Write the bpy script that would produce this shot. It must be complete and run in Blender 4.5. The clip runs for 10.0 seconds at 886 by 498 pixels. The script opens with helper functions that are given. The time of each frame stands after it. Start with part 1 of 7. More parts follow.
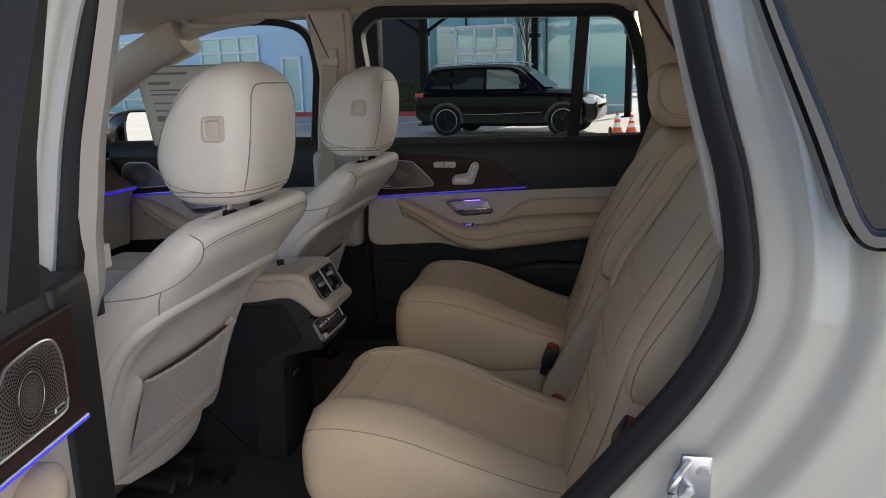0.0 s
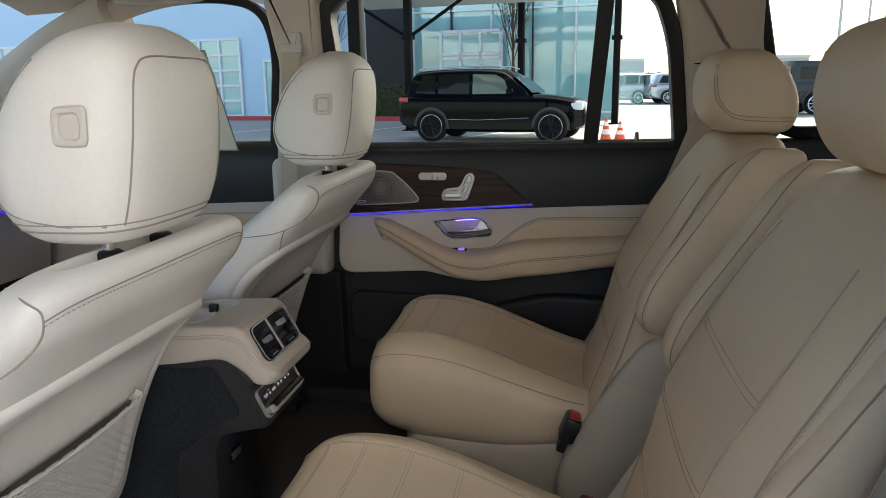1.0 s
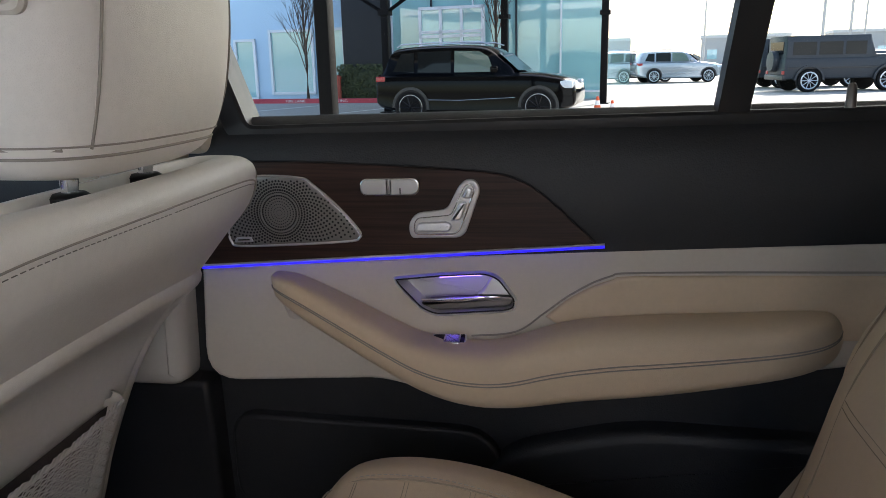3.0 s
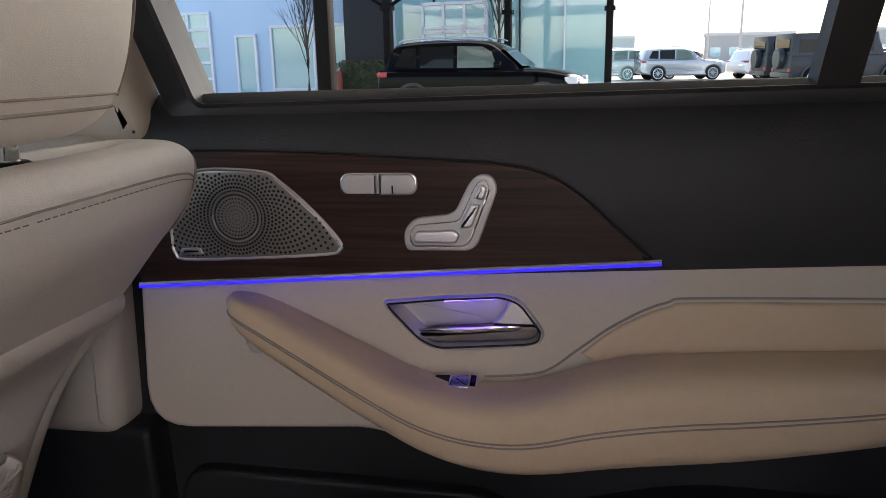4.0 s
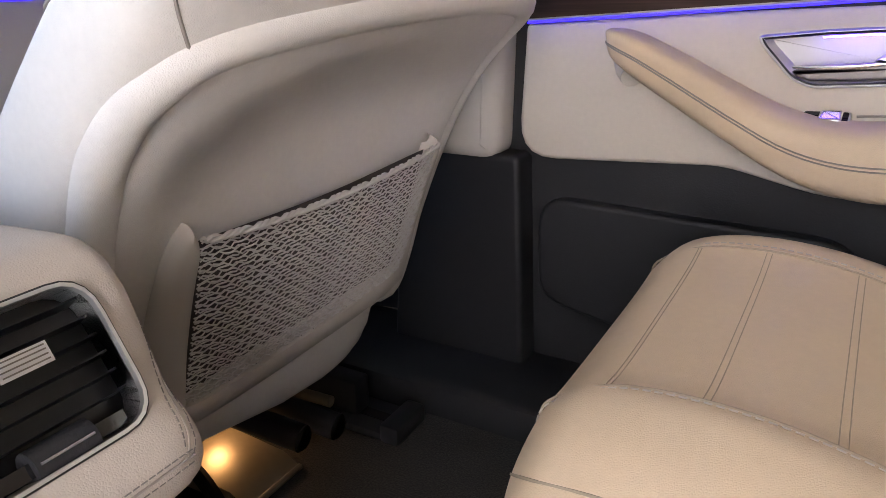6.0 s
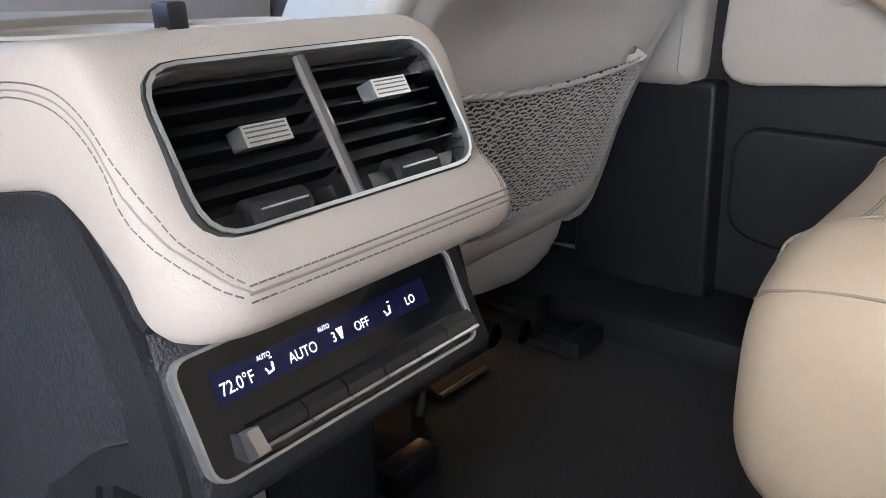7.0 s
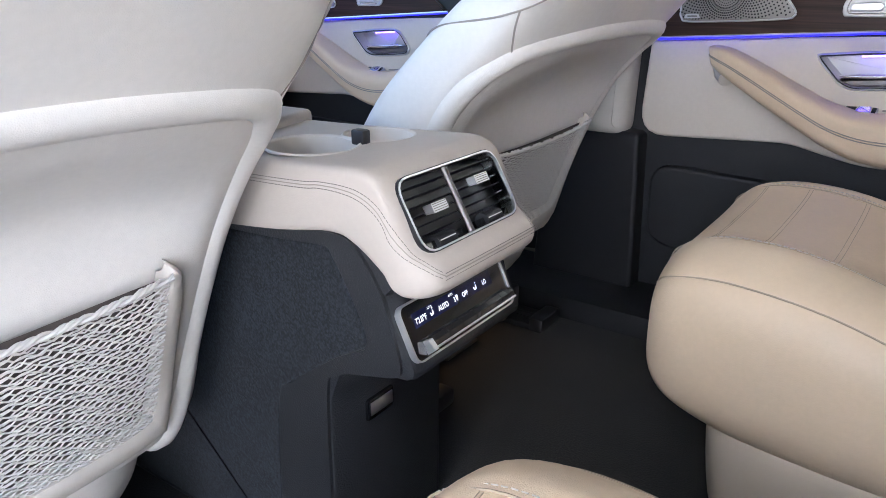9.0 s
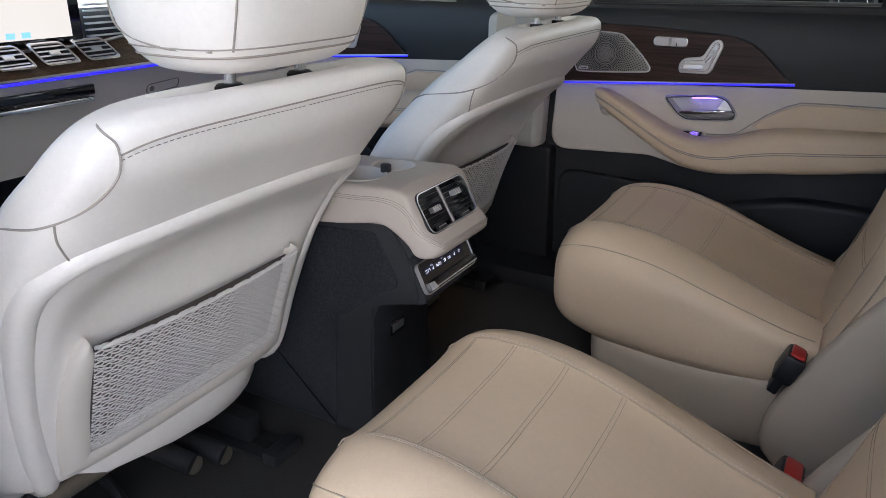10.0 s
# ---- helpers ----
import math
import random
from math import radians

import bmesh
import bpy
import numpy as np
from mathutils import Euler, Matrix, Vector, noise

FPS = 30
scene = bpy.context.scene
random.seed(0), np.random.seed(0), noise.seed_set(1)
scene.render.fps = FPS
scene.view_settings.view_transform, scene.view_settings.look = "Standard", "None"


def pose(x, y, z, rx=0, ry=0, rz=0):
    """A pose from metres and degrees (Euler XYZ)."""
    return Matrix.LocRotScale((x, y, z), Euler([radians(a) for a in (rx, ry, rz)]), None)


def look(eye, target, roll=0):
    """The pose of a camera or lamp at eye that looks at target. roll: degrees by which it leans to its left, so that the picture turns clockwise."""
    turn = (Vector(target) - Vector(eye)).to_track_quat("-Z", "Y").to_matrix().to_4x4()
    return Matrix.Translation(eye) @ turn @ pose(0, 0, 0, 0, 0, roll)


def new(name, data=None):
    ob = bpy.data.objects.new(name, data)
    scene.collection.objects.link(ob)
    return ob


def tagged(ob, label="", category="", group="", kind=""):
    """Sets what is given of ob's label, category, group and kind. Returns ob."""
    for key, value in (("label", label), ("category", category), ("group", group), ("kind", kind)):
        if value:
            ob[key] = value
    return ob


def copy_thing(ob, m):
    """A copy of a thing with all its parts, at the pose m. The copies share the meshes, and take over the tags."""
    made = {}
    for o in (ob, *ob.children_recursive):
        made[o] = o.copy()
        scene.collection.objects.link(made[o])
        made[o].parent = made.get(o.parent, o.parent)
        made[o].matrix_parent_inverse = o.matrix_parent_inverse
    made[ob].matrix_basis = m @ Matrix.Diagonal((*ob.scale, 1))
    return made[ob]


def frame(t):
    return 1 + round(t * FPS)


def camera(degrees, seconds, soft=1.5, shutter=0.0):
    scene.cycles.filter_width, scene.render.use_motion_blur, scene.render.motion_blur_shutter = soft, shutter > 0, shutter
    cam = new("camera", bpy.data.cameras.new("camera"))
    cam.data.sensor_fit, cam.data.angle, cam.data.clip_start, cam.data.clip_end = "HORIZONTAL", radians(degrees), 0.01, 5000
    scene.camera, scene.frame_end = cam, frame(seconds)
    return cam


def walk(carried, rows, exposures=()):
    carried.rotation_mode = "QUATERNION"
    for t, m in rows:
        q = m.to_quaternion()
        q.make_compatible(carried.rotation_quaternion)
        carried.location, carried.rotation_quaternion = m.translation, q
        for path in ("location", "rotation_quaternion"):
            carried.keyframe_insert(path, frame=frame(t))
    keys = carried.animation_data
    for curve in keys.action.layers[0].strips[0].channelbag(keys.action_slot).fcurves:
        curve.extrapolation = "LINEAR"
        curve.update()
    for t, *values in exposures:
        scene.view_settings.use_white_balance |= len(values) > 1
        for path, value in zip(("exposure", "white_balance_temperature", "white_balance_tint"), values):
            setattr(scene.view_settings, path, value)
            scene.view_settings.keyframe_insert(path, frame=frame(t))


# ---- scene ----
cam = camera(61.6, 10.0, 0.6)
PATH = [
    (0, (0.469, -1.737, 1.391), (0.091, 0.177, 0.951), -1.3),
    (0.5, (0.429, -1.519, 1.377), (0.071, 0.4, 0.942), -0.7),
    (1, (0.374, -1.297, 1.358), (0.039, 0.628, 0.932), -0.7),
    (1.5, (0.308, -1.025, 1.343), (-0.008, 0.906, 0.926), -1.0),
    (2, (0.272, -0.742, 1.315), (-0.031, 1.188, 0.883), -1.0),
    (2.5, (0.236, -0.474, 1.288), (-0.063, 1.449, 0.828), -1.2),
    (3, (0.209, -0.24, 1.266), (-0.08, 1.683, 0.795), -1.2),
    (4.3, (0.164, -0.013, 1.224), (-0.136, 1.904, 0.739), -0.8),
    (4.5, (0.158, -0.02, 1.217), (-0.177, 1.887, 0.718), -0.7),
    (5, (0.148, -0.066, 1.174), (-0.36, 1.787, 0.62), -0.7),
    (5.5, (0.145, -0.127, 1.147), (-0.594, 1.602, 0.465), -1.2),
    (5.8, (0.124, -0.159, 1.097), (-0.733, 1.509, 0.4), -1.2),
    (6, (0.117, -0.188, 1.074), (-0.825, 1.43, 0.369), -1.5),
    (6.2, (0.1, -0.223, 1.044), (-0.906, 1.359, 0.347), -1.5),
    (7.3, (0.094, -0.302, 0.981), (-1.19, 1.066, 0.289), -2.0),
    (7.5, (0.094, -0.301, 0.979), (-1.209, 1.049, 0.288), -2.1),
    (8, (0.099, -0.306, 0.982), (-1.195, 1.054, 0.29), -1.6),
    (8.5, (0.162, -0.411, 1.038), (-1.051, 1.023, 0.348), -1.3),
    (9, (0.215, -0.623, 1.118), (-0.87, 0.907, 0.423), -0.1),
    (9.5, (0.297, -0.874, 1.208), (-0.683, 0.722, 0.506), 0.5),
    (10, (0.407, -1.084, 1.298), (-0.503, 0.539, 0.564), 0.5),
]
walk(cam, [(t, look(eye, target, roll)) for t, eye, target, roll in PATH], [(0.0, 0.80, 7000, 13), (0.5, 1.6, 7000, 12), (1.0, 1.47, 7000, 10), (1.5, 1.4, 7000, 9), (2.0, 1.6, 7200, 8), (2.5, 1.65, 6900, 11), (3.0, 1.6, 6700, 14), (4.5, 1.70, 7300, 27), (5.0, 2.15, 7250, 31), (5.5, 2.95, 7100, 26), (6.0, 3.05, 6950, 19), (7.5, 3.10, 6000, 11), (8.5, 3.20, 6050, 11), (9.0, 3.0, 6000, 13), (9.5, 2.5, 6150, 13), (10.0, 2.0, 6350, 14)])
import mathutils

# ---------- world, sun, light ----------
world = bpy.data.worlds.new("world")
scene.world = world
world.use_nodes = True
wn = world.node_tree.nodes
sky = wn.new("ShaderNodeTexSky")
sky.sky_type, sky.sun_disc = "NISHITA", False
SUN_EL, SUN_AZ = radians(38), radians(28)
sky.sun_elevation, sky.sun_rotation = SUN_EL, SUN_AZ
sky.air_density, sky.dust_density = 1.0, 1.5
wn["Background"].inputs[1].default_value = 0.15
world.node_tree.links.new(sky.outputs[0], wn["Background"].inputs[0])
sun = new("sun", bpy.data.lights.new("sun", "SUN"))
sun.data.energy, sun.data.angle, sun.data.color = 4.0, radians(0.5), (1.0, 0.93, 0.84)
sun.matrix_world = look((0, 0, 0), (-math.sin(SUN_AZ) * math.cos(SUN_EL), -math.cos(SUN_AZ) * math.cos(SUN_EL), -math.sin(SUN_EL)))


# ---------- materials ----------
def mat(name, col, rough=0.5, metal=0.0, var=0.0, scale=60.0, bump=0.0, bscale=400.0, coat=0.0, emit=None, power=0.0, stain=0.0, per_piece=0.0, sheen=0.0, spec=0.5):
    """A surface: base colour, two scales of variation, fine relief."""
    m = bpy.data.materials.new(name)
    m.use_nodes = True
    nt = m.node_tree
    b = nt.nodes["Principled BSDF"]
    b.inputs["Base Color"].default_value = (*col, 1)
    b.inputs["Roughness"].default_value = rough
    b.inputs["Metallic"].default_value = metal
    b.inputs["Coat Weight"].default_value = coat
    b.inputs["Coat Roughness"].default_value = 0.03
    b.inputs["Sheen Weight"].default_value = sheen
    b.inputs["Specular IOR Level"].default_value = spec
    if emit:
        b.inputs["Emission Color"].default_value = (*emit, 1)
        b.inputs["Emission Strength"].default_value = power
    tc = nt.nodes.new("ShaderNodeTexCoord")
    L = nt.links.new

    def noise_tex(s, detail):
        n = nt.nodes.new("ShaderNodeTexNoise")
        n.inputs["Scale"].default_value, n.inputs["Detail"].default_value = s, detail
        L(tc.outputs["Object"], n.inputs["Vector"])
        return n

    if var or stain or per_piece:
        n1, n2 = noise_tex(scale, 4), noise_tex(scale / 12, 3)
        add = nt.nodes.new("ShaderNodeMath")
        add.operation = "MULTIPLY_ADD"
        L(n1.outputs["Fac"], add.inputs[0])
        add.inputs[1].default_value = var
        mul = nt.nodes.new("ShaderNodeMath")
        mul.operation = "MULTIPLY_ADD"
        L(n2.outputs["Fac"], mul.inputs[0])
        mul.inputs[1].default_value = stain
        mul.inputs[2].default_value = 1 - 0.5 * (var + stain) - 0.5 * per_piece
        L(mul.outputs[0], add.inputs[2])
        fac = add.outputs[0]
        if per_piece:
            oi = nt.nodes.new("ShaderNodeObjectInfo")
            pp = nt.nodes.new("ShaderNodeMath")
            pp.operation = "MULTIPLY_ADD"
            L(oi.outputs["Random"], pp.inputs[0])
            pp.inputs[1].default_value = per_piece
            L(fac, pp.inputs[2])
            fac = pp.outputs[0]
        mix = nt.nodes.new("ShaderNodeVectorMath")
        mix.operation = "SCALE"
        mix.inputs[0].default_value = col
        L(fac, mix.inputs["Scale"])
        L(mix.outputs[0], b.inputs["Base Color"])
        rr = nt.nodes.new("ShaderNodeMath")
        rr.operation = "MULTIPLY_ADD"
        L(n2.outputs["Fac"], rr.inputs[0])
        rr.inputs[1].default_value, rr.inputs[2].default_value = 0.12, max(0.02, rough - 0.06)
        L(rr.outputs[0], b.inputs["Roughness"])
    if bump:
        nb = noise_tex(bscale, 3)
        bp = nt.nodes.new("ShaderNodeBump")
        bp.inputs["Strength"].default_value, bp.inputs["Distance"].default_value = bump, 0.001
        L(nb.outputs["Fac"], bp.inputs["Height"])
        L(bp.outputs[0], b.inputs["Normal"])
    return m


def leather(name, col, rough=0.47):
    """Fine pebbled leather: cell relief, faint wrinkles, soft soiling."""
    m = mat(name, col, rough, var=0.09, scale=160, stain=0.10, spec=0.4)
    nt = m.node_tree
    L = nt.links.new
    tc = nt.nodes.new("ShaderNodeTexCoord")
    v = nt.nodes.new("ShaderNodeTexVoronoi")
    v.feature = "DISTANCE_TO_EDGE"
    v.inputs["Scale"].default_value = 680
    L(tc.outputs["Object"], v.inputs["Vector"])
    n = nt.nodes.new("ShaderNodeTexNoise")
    n.inputs["Scale"].default_value, n.inputs["Detail"].default_value = 14, 4
    L(tc.outputs["Object"], n.inputs["Vector"])
    b1, b2 = nt.nodes.new("ShaderNodeBump"), nt.nodes.new("ShaderNodeBump")
    b1.inputs["Strength"].default_value, b1.inputs["Distance"].default_value = 0.32, 0.0008
    b2.inputs["Strength"].default_value, b2.inputs["Distance"].default_value = 0.16, 0.012
    L(v.outputs["Distance"], b1.inputs["Height"])
    L(n.outputs["Fac"], b2.inputs["Height"])
    L(b2.outputs[0], b1.inputs["Normal"])
    L(b1.outputs[0], nt.nodes["Principled BSDF"].inputs["Normal"])
    return m


def fleck_mat(name, dark, light, scale):
    """Tufted carpet: bright and dark fibre tips over a slower wear pattern."""
    m = mat(name, dark, 0.95, bump=0.8, bscale=scale, sheen=0.1)
    nt = m.node_tree
    L = nt.links.new
    tc = nt.nodes.new("ShaderNodeTexCoord")
    n1, n2 = nt.nodes.new("ShaderNodeTexNoise"), nt.nodes.new("ShaderNodeTexNoise")
    for n, s, d in ((n1, scale, 2), (n2, scale / 40, 3)):
        n.inputs["Scale"].default_value, n.inputs["Detail"].default_value = s, d
        L(tc.outputs["Object"], n.inputs["Vector"])
    add = nt.nodes.new("ShaderNodeMath")
    add.operation = "MULTIPLY_ADD"
    L(n2.outputs["Fac"], add.inputs[0])
    add.inputs[1].default_value = 0.22
    L(n1.outputs["Fac"], add.inputs[2])
    r = nt.nodes.new("ShaderNodeValToRGB")
    r.color_ramp.elements[0].position, r.color_ramp.elements[1].position = 0.50, 0.76
    r.color_ramp.elements[0].color, r.color_ramp.elements[1].color = (*dark, 1), (*light, 1)
    L(add.outputs[0], r.inputs[0])
    L(r.outputs[0], nt.nodes["Principled BSDF"].inputs["Base Color"])
    return m


def wood_mat(name, dark, light):
    m = mat(name, dark, 0.42, spec=0.25)
    nt = m.node_tree
    L = nt.links.new
    tc, mp = nt.nodes.new("ShaderNodeTexCoord"), nt.nodes.new("ShaderNodeMapping")
    mp.inputs["Scale"].default_value = (3, 30, 120)
    L(tc.outputs["Object"], mp.inputs["Vector"])
    n = nt.nodes.new("ShaderNodeTexNoise")
    n.inputs["Scale"].default_value, n.inputs["Detail"].default_value, n.inputs["Distortion"].default_value = 2.2, 6, 0.4
    L(mp.outputs[0], n.inputs["Vector"])
    r = nt.nodes.new("ShaderNodeValToRGB")
    r.color_ramp.elements[0].position, r.color_ramp.elements[1].position = 0.35, 0.7
    r.color_ramp.elements[0].color, r.color_ramp.elements[1].color = (*dark, 1), (*light, 1)
    L(n.outputs["Fac"], r.inputs[0])
    L(r.outputs[0], nt.nodes["Principled BSDF"].inputs["Base Color"])
    return m


def glass_mat(name, tint=(1, 1, 1), gloss=0.06, rough=0.0):
    """Thin pane: lets light straight through, with a little mirror gloss by Fresnel."""
    m = bpy.data.materials.new(name)
    m.use_nodes = True
    nt = m.node_tree
    nt.nodes.clear()
    o = nt.nodes.new("ShaderNodeOutputMaterial")
    tr, gl, mx, fr = (nt.nodes.new("ShaderNode" + k) for k in ("BsdfTransparent", "BsdfGlossy", "MixShader", "Fresnel"))
    tr.inputs[0].default_value = (*tint, 1)
    gl.inputs["Roughness"].default_value = rough
    fr.inputs[0].default_value = 1.0 + 4 * gloss
    nt.links.new(fr.outputs[0], mx.inputs[0])
    nt.links.new(tr.outputs[0], mx.inputs[1])
    nt.links.new(gl.outputs[0], mx.inputs[2])
    nt.links.new(mx.outputs[0], o.inputs[0])
    return m


# Two tones of one leather: warm cabin light coloured in here, daylight below.
WARM_LIT_LEATHER = leather("leather", (0.70, 0.54, 0.375))
DAYLIT_LEATHER = leather("daylit_leather", (0.80, 0.752, 0.695), 0.5)
PANEL_HIDE = leather("door_panel_hide", (0.64, 0.565, 0.48))
# panel hide toned down to hold back the strong light on the console
CONSOLE_HIDE_DIMMED = leather("dimmed_console_hide", (0.52, 0.455, 0.395), 0.62)
SEAM_TAN = mat("tan_seam", (0.43, 0.34, 0.245), 0.8)
CONSOLE_BLACK = mat("grained_black", (0.023, 0.024, 0.027), 0.45, var=0.15, scale=300, bump=0.9, bscale=520)
SILVER_RIM = mat("silver_rim", (0.78, 0.79, 0.80), 0.28, 0.85)
PLASTIC_TAN = mat("tan_plastic", (0.57, 0.475, 0.365), 0.5, var=0.04, bump=0.15, bscale=900)
PLASTIC_BEIGE = mat("beige_plastic", (0.63, 0.575, 0.51), 0.5, var=0.03, bump=0.15, bscale=900)
HEADLINER = mat("headliner", (0.66, 0.565, 0.46), 0.9, var=0.06, scale=500, bump=0.3, bscale=1200, sheen=0.3)
THREAD = mat("thread", (0.19, 0.17, 0.155), 0.7)
SEAM = mat("seam", (0.34, 0.30, 0.26), 0.8)
THREAD_PALE = mat("pale_thread", (0.50, 0.44, 0.38), 0.7)
BLACK_SOFT = mat("black_soft", (0.0165, 0.017, 0.0195), 0.52, var=0.25, scale=300, stain=0.15, bump=0.5, bscale=480)
BLACK_PLASTIC = mat("black_plastic", (0.018, 0.018, 0.02), 0.42, var=0.1, bump=0.12, bscale=900)
BLACK_GLOSS = mat("black_gloss", (0.008, 0.008, 0.010), 0.08, coat=0.5)
RUBBER = mat("rubber", (0.014, 0.014, 0.015), 0.6, var=0.1, bump=0.1, bscale=500)
CARPET = fleck_mat("carpet", (0.005, 0.0047, 0.0045), (0.029, 0.0255, 0.022), 430)
CARPET_SIDE = fleck_mat("carpet_side", (0.0022, 0.003, 0.0048), (0.019, 0.0235, 0.032), 420)
CHROME = mat("chrome", (0.88, 0.88, 0.90), 0.16, 1.0)
SATIN = mat("satin_metal", (0.82, 0.82, 0.84), 0.34, 1.0, var=0.05, scale=200)
SILVER_PLASTIC = mat("silver_plastic", (0.60, 0.58, 0.57), 0.38, 0.35, var=0.03)
GRILLE = mat("speaker_grille", (0.33, 0.31, 0.29), 0.32, 0.8, var=0.1, scale=200)
HOLE = mat("hole", (0.006, 0.006, 0.006), 0.8)
WOOD = wood_mat("dark_wood", (0.020, 0.0095, 0.007), (0.060, 0.029, 0.021))
WOOD_DASH = wood_mat("brown_wood", (0.07, 0.042, 0.026), (0.16, 0.10, 0.062))
BLUE_LED = mat("blue_led", (0.1, 0.1, 0.8), 0.4, emit=(0.012, 0.004, 1.0), power=0.5)
BLUE_LAMP = mat("blue_lamp", (0.1, 0.1, 0.8), 0.4, emit=(0.16, 0.08, 1.0), power=4.0)
SCREEN_GLOW = mat("screen_glow", (0.01, 0.012, 0.04), 0.1, emit=(0.08, 0.08, 0.5), power=0.0022)
GLYPH = mat("glyph", (0.8, 0.8, 0.8), 0.5, emit=(0.9, 0.92, 1.0), power=0.30)
NET = mat("net_thread", (0.70, 0.665, 0.625), 0.55, var=0.1)
NET_SHADE = mat("net_shade", (0.12, 0.10, 0.088), 0.9, var=0.15, scale=300)
SLAT = mat("vent_slat", (0.006, 0.006, 0.007), 0.32, spec=0.4)
RAIL = mat("rail_metal", (0.34, 0.30, 0.24), 0.38, 0.7, var=0.2, scale=80)
DARK_METAL = mat("dark_metal", (0.22, 0.20, 0.19), 0.4, 0.8, var=0.05)
KEY_DARK = mat("dark_key", (0.035, 0.033, 0.032), 0.22, 0.3)
RED = mat("red_plastic", (0.42, 0.018, 0.015), 0.4)
WHITE_PAINT = mat("white_paint", (0.62, 0.59, 0.52), 0.22, coat=0.9, var=0.01)
BELT = mat("belt_webbing", (0.54, 0.45, 0.345), 0.75, var=0.15, scale=900, bump=0.4, bscale=1200)
PAPER = mat("paper", (0.74, 0.70, 0.58), 0.8, var=0.05)
PRINT = mat("print", (0.30, 0.29, 0.26), 0.8)
GLASS = glass_mat("window_glass", (0.93, 0.96, 0.95), 0.02)
GLASS_DARK = glass_mat("privacy_glass", (0.16, 0.15, 0.14), 0.12)
PRIVACY = mat("tinted_glass", (0.012, 0.010, 0.009), 0.03, spec=0.3)
MIRROR = mat("mirror", (0.85, 0.87, 0.9), 0.01, 1.0)


# ---------- mesh helpers ----------
def sgnpow(v, e):
    return math.copysign(abs(v) ** e, v)


def part(name, bm, material, parent=None, label="", smooth=True, recalc=True):
    if recalc:
        bmesh.ops.recalc_face_normals(bm, faces=bm.faces)
    me = bpy.data.meshes.new(name)
    bm.to_mesh(me)
    bm.free()
    me.materials.append(material)
    if smooth:
        me.polygons.foreach_set("use_smooth", [p.loop_total <= 4 for p in me.polygons])
        me.set_sharp_from_angle(angle=radians(42))
    ob = new(name, me)
    if parent is not None:
        ob.parent = parent
    if label:
        ob["label"] = label
    return ob


def thing(name, m, label, category, group="", kind=""):
    ob = new(name)
    ob.empty_display_size = 0.05
    ob.matrix_world = m if isinstance(m, Matrix) else pose(*m)
    return tagged(ob, label, category, group, kind)


def mesh_of(verts, faces):
    bm = bmesh.new()
    vs = [bm.verts.new(v) for v in verts]
    for f in faces:
        try:
            bm.faces.new([vs[i] for i in f])
        except ValueError:
            pass
    return bm


def rings(rows, closed=True, cap0=True, cap1=True, bm=None):
    """Joins rings of points, one after another, into a skin."""
    bm = bm or bmesh.new()
    vv = [[bm.verts.new(p) for p in r] for r in rows]
    n = len(vv[0])
    for a, b in zip(vv, vv[1:]):
        for i in range(n if closed else n - 1):
            j = (i + 1) % n
            bm.faces.new((a[i], a[j], b[j], b[i]))
    if cap0 and closed:
        bm.faces.new(vv[0][::-1])
    if cap1 and closed:
        bm.faces.new(vv[-1])
    return bm


def box(x0, x1, y0, y1, z0, z1, bev=0.0, seg=2, bm=None):
    out = bm or bmesh.new()
    b = bmesh.new()
    bmesh.ops.create_cube(b, size=1)
    for v in b.verts:
        v.co = Vector(((x0 + x1) / 2 + v.co.x * (x1 - x0), (y0 + y1) / 2 + v.co.y * (y1 - y0), (z0 + z1) / 2 + v.co.z * (z1 - z0)))
    if bev:
        bmesh.ops.bevel(b, geom=b.edges[:], offset=bev, segments=seg, affect="EDGES", profile=0.5)
    me = bpy.data.meshes.new("tmp")
    b.to_mesh(me)
    b.free()
    out.from_mesh(me)
    bpy.data.meshes.remove(me)
    return out


def spline(pts, n=8, closed=False):
    """Smooth curve through points (Catmull-Rom)."""
    P = [Vector(p) for p in pts]
    k = len(P)
    out = []
    for i in range(k if closed else k - 1):
        if closed:
            a, b, c, d = P[i - 1], P[i], P[(i + 1) % k], P[(i + 2) % k]
        else:
            a, b, c, d = P[max(i - 1, 0)], P[i], P[i + 1], P[min(i + 2, k - 1)]
        for j in range(n):
            t = j / n
            out.append(0.5 * (2 * b + (c - a) * t + (2 * a - 5 * b + 4 * c - d) * t * t + (3 * b - a - 3 * c + d) * t ** 3))
    if not closed:
        out.append(P[-1].copy())
    return out


def tube(pts, r, sides=6, closed=False, bm=None, flat=1.0):
    """A round bead along points."""
    P = [Vector(p) for p in pts]
    n = len(P)
    rows = []
    up = Vector((0, 0, 1))
    for i in range(n):
        a = P[i - 1] if (i or closed) else P[0]
        b = P[(i + 1) % n] if (i < n - 1 or closed) else P[-1]
        t = (b - a).normalized() if (b - a).length > 1e-9 else Vector((1, 0, 0))
        s = t.cross(up)
        if s.length < 1e-3:
            s = t.cross(Vector((1, 0, 0)))
        s.normalize()
        u = s.cross(t)
        rr = r[i] if isinstance(r, (list, tuple)) else r
        rows.append([P[i] + (s * math.cos(q) + u * math.sin(q) * flat) * rr for q in (2 * math.pi * j / sides for j in range(sides))])
    if closed:
        rows.append(rows[0])
        b2 = rings(rows, True, False, False, bm)
        return b2
    return rings(rows, True, True, True, bm)


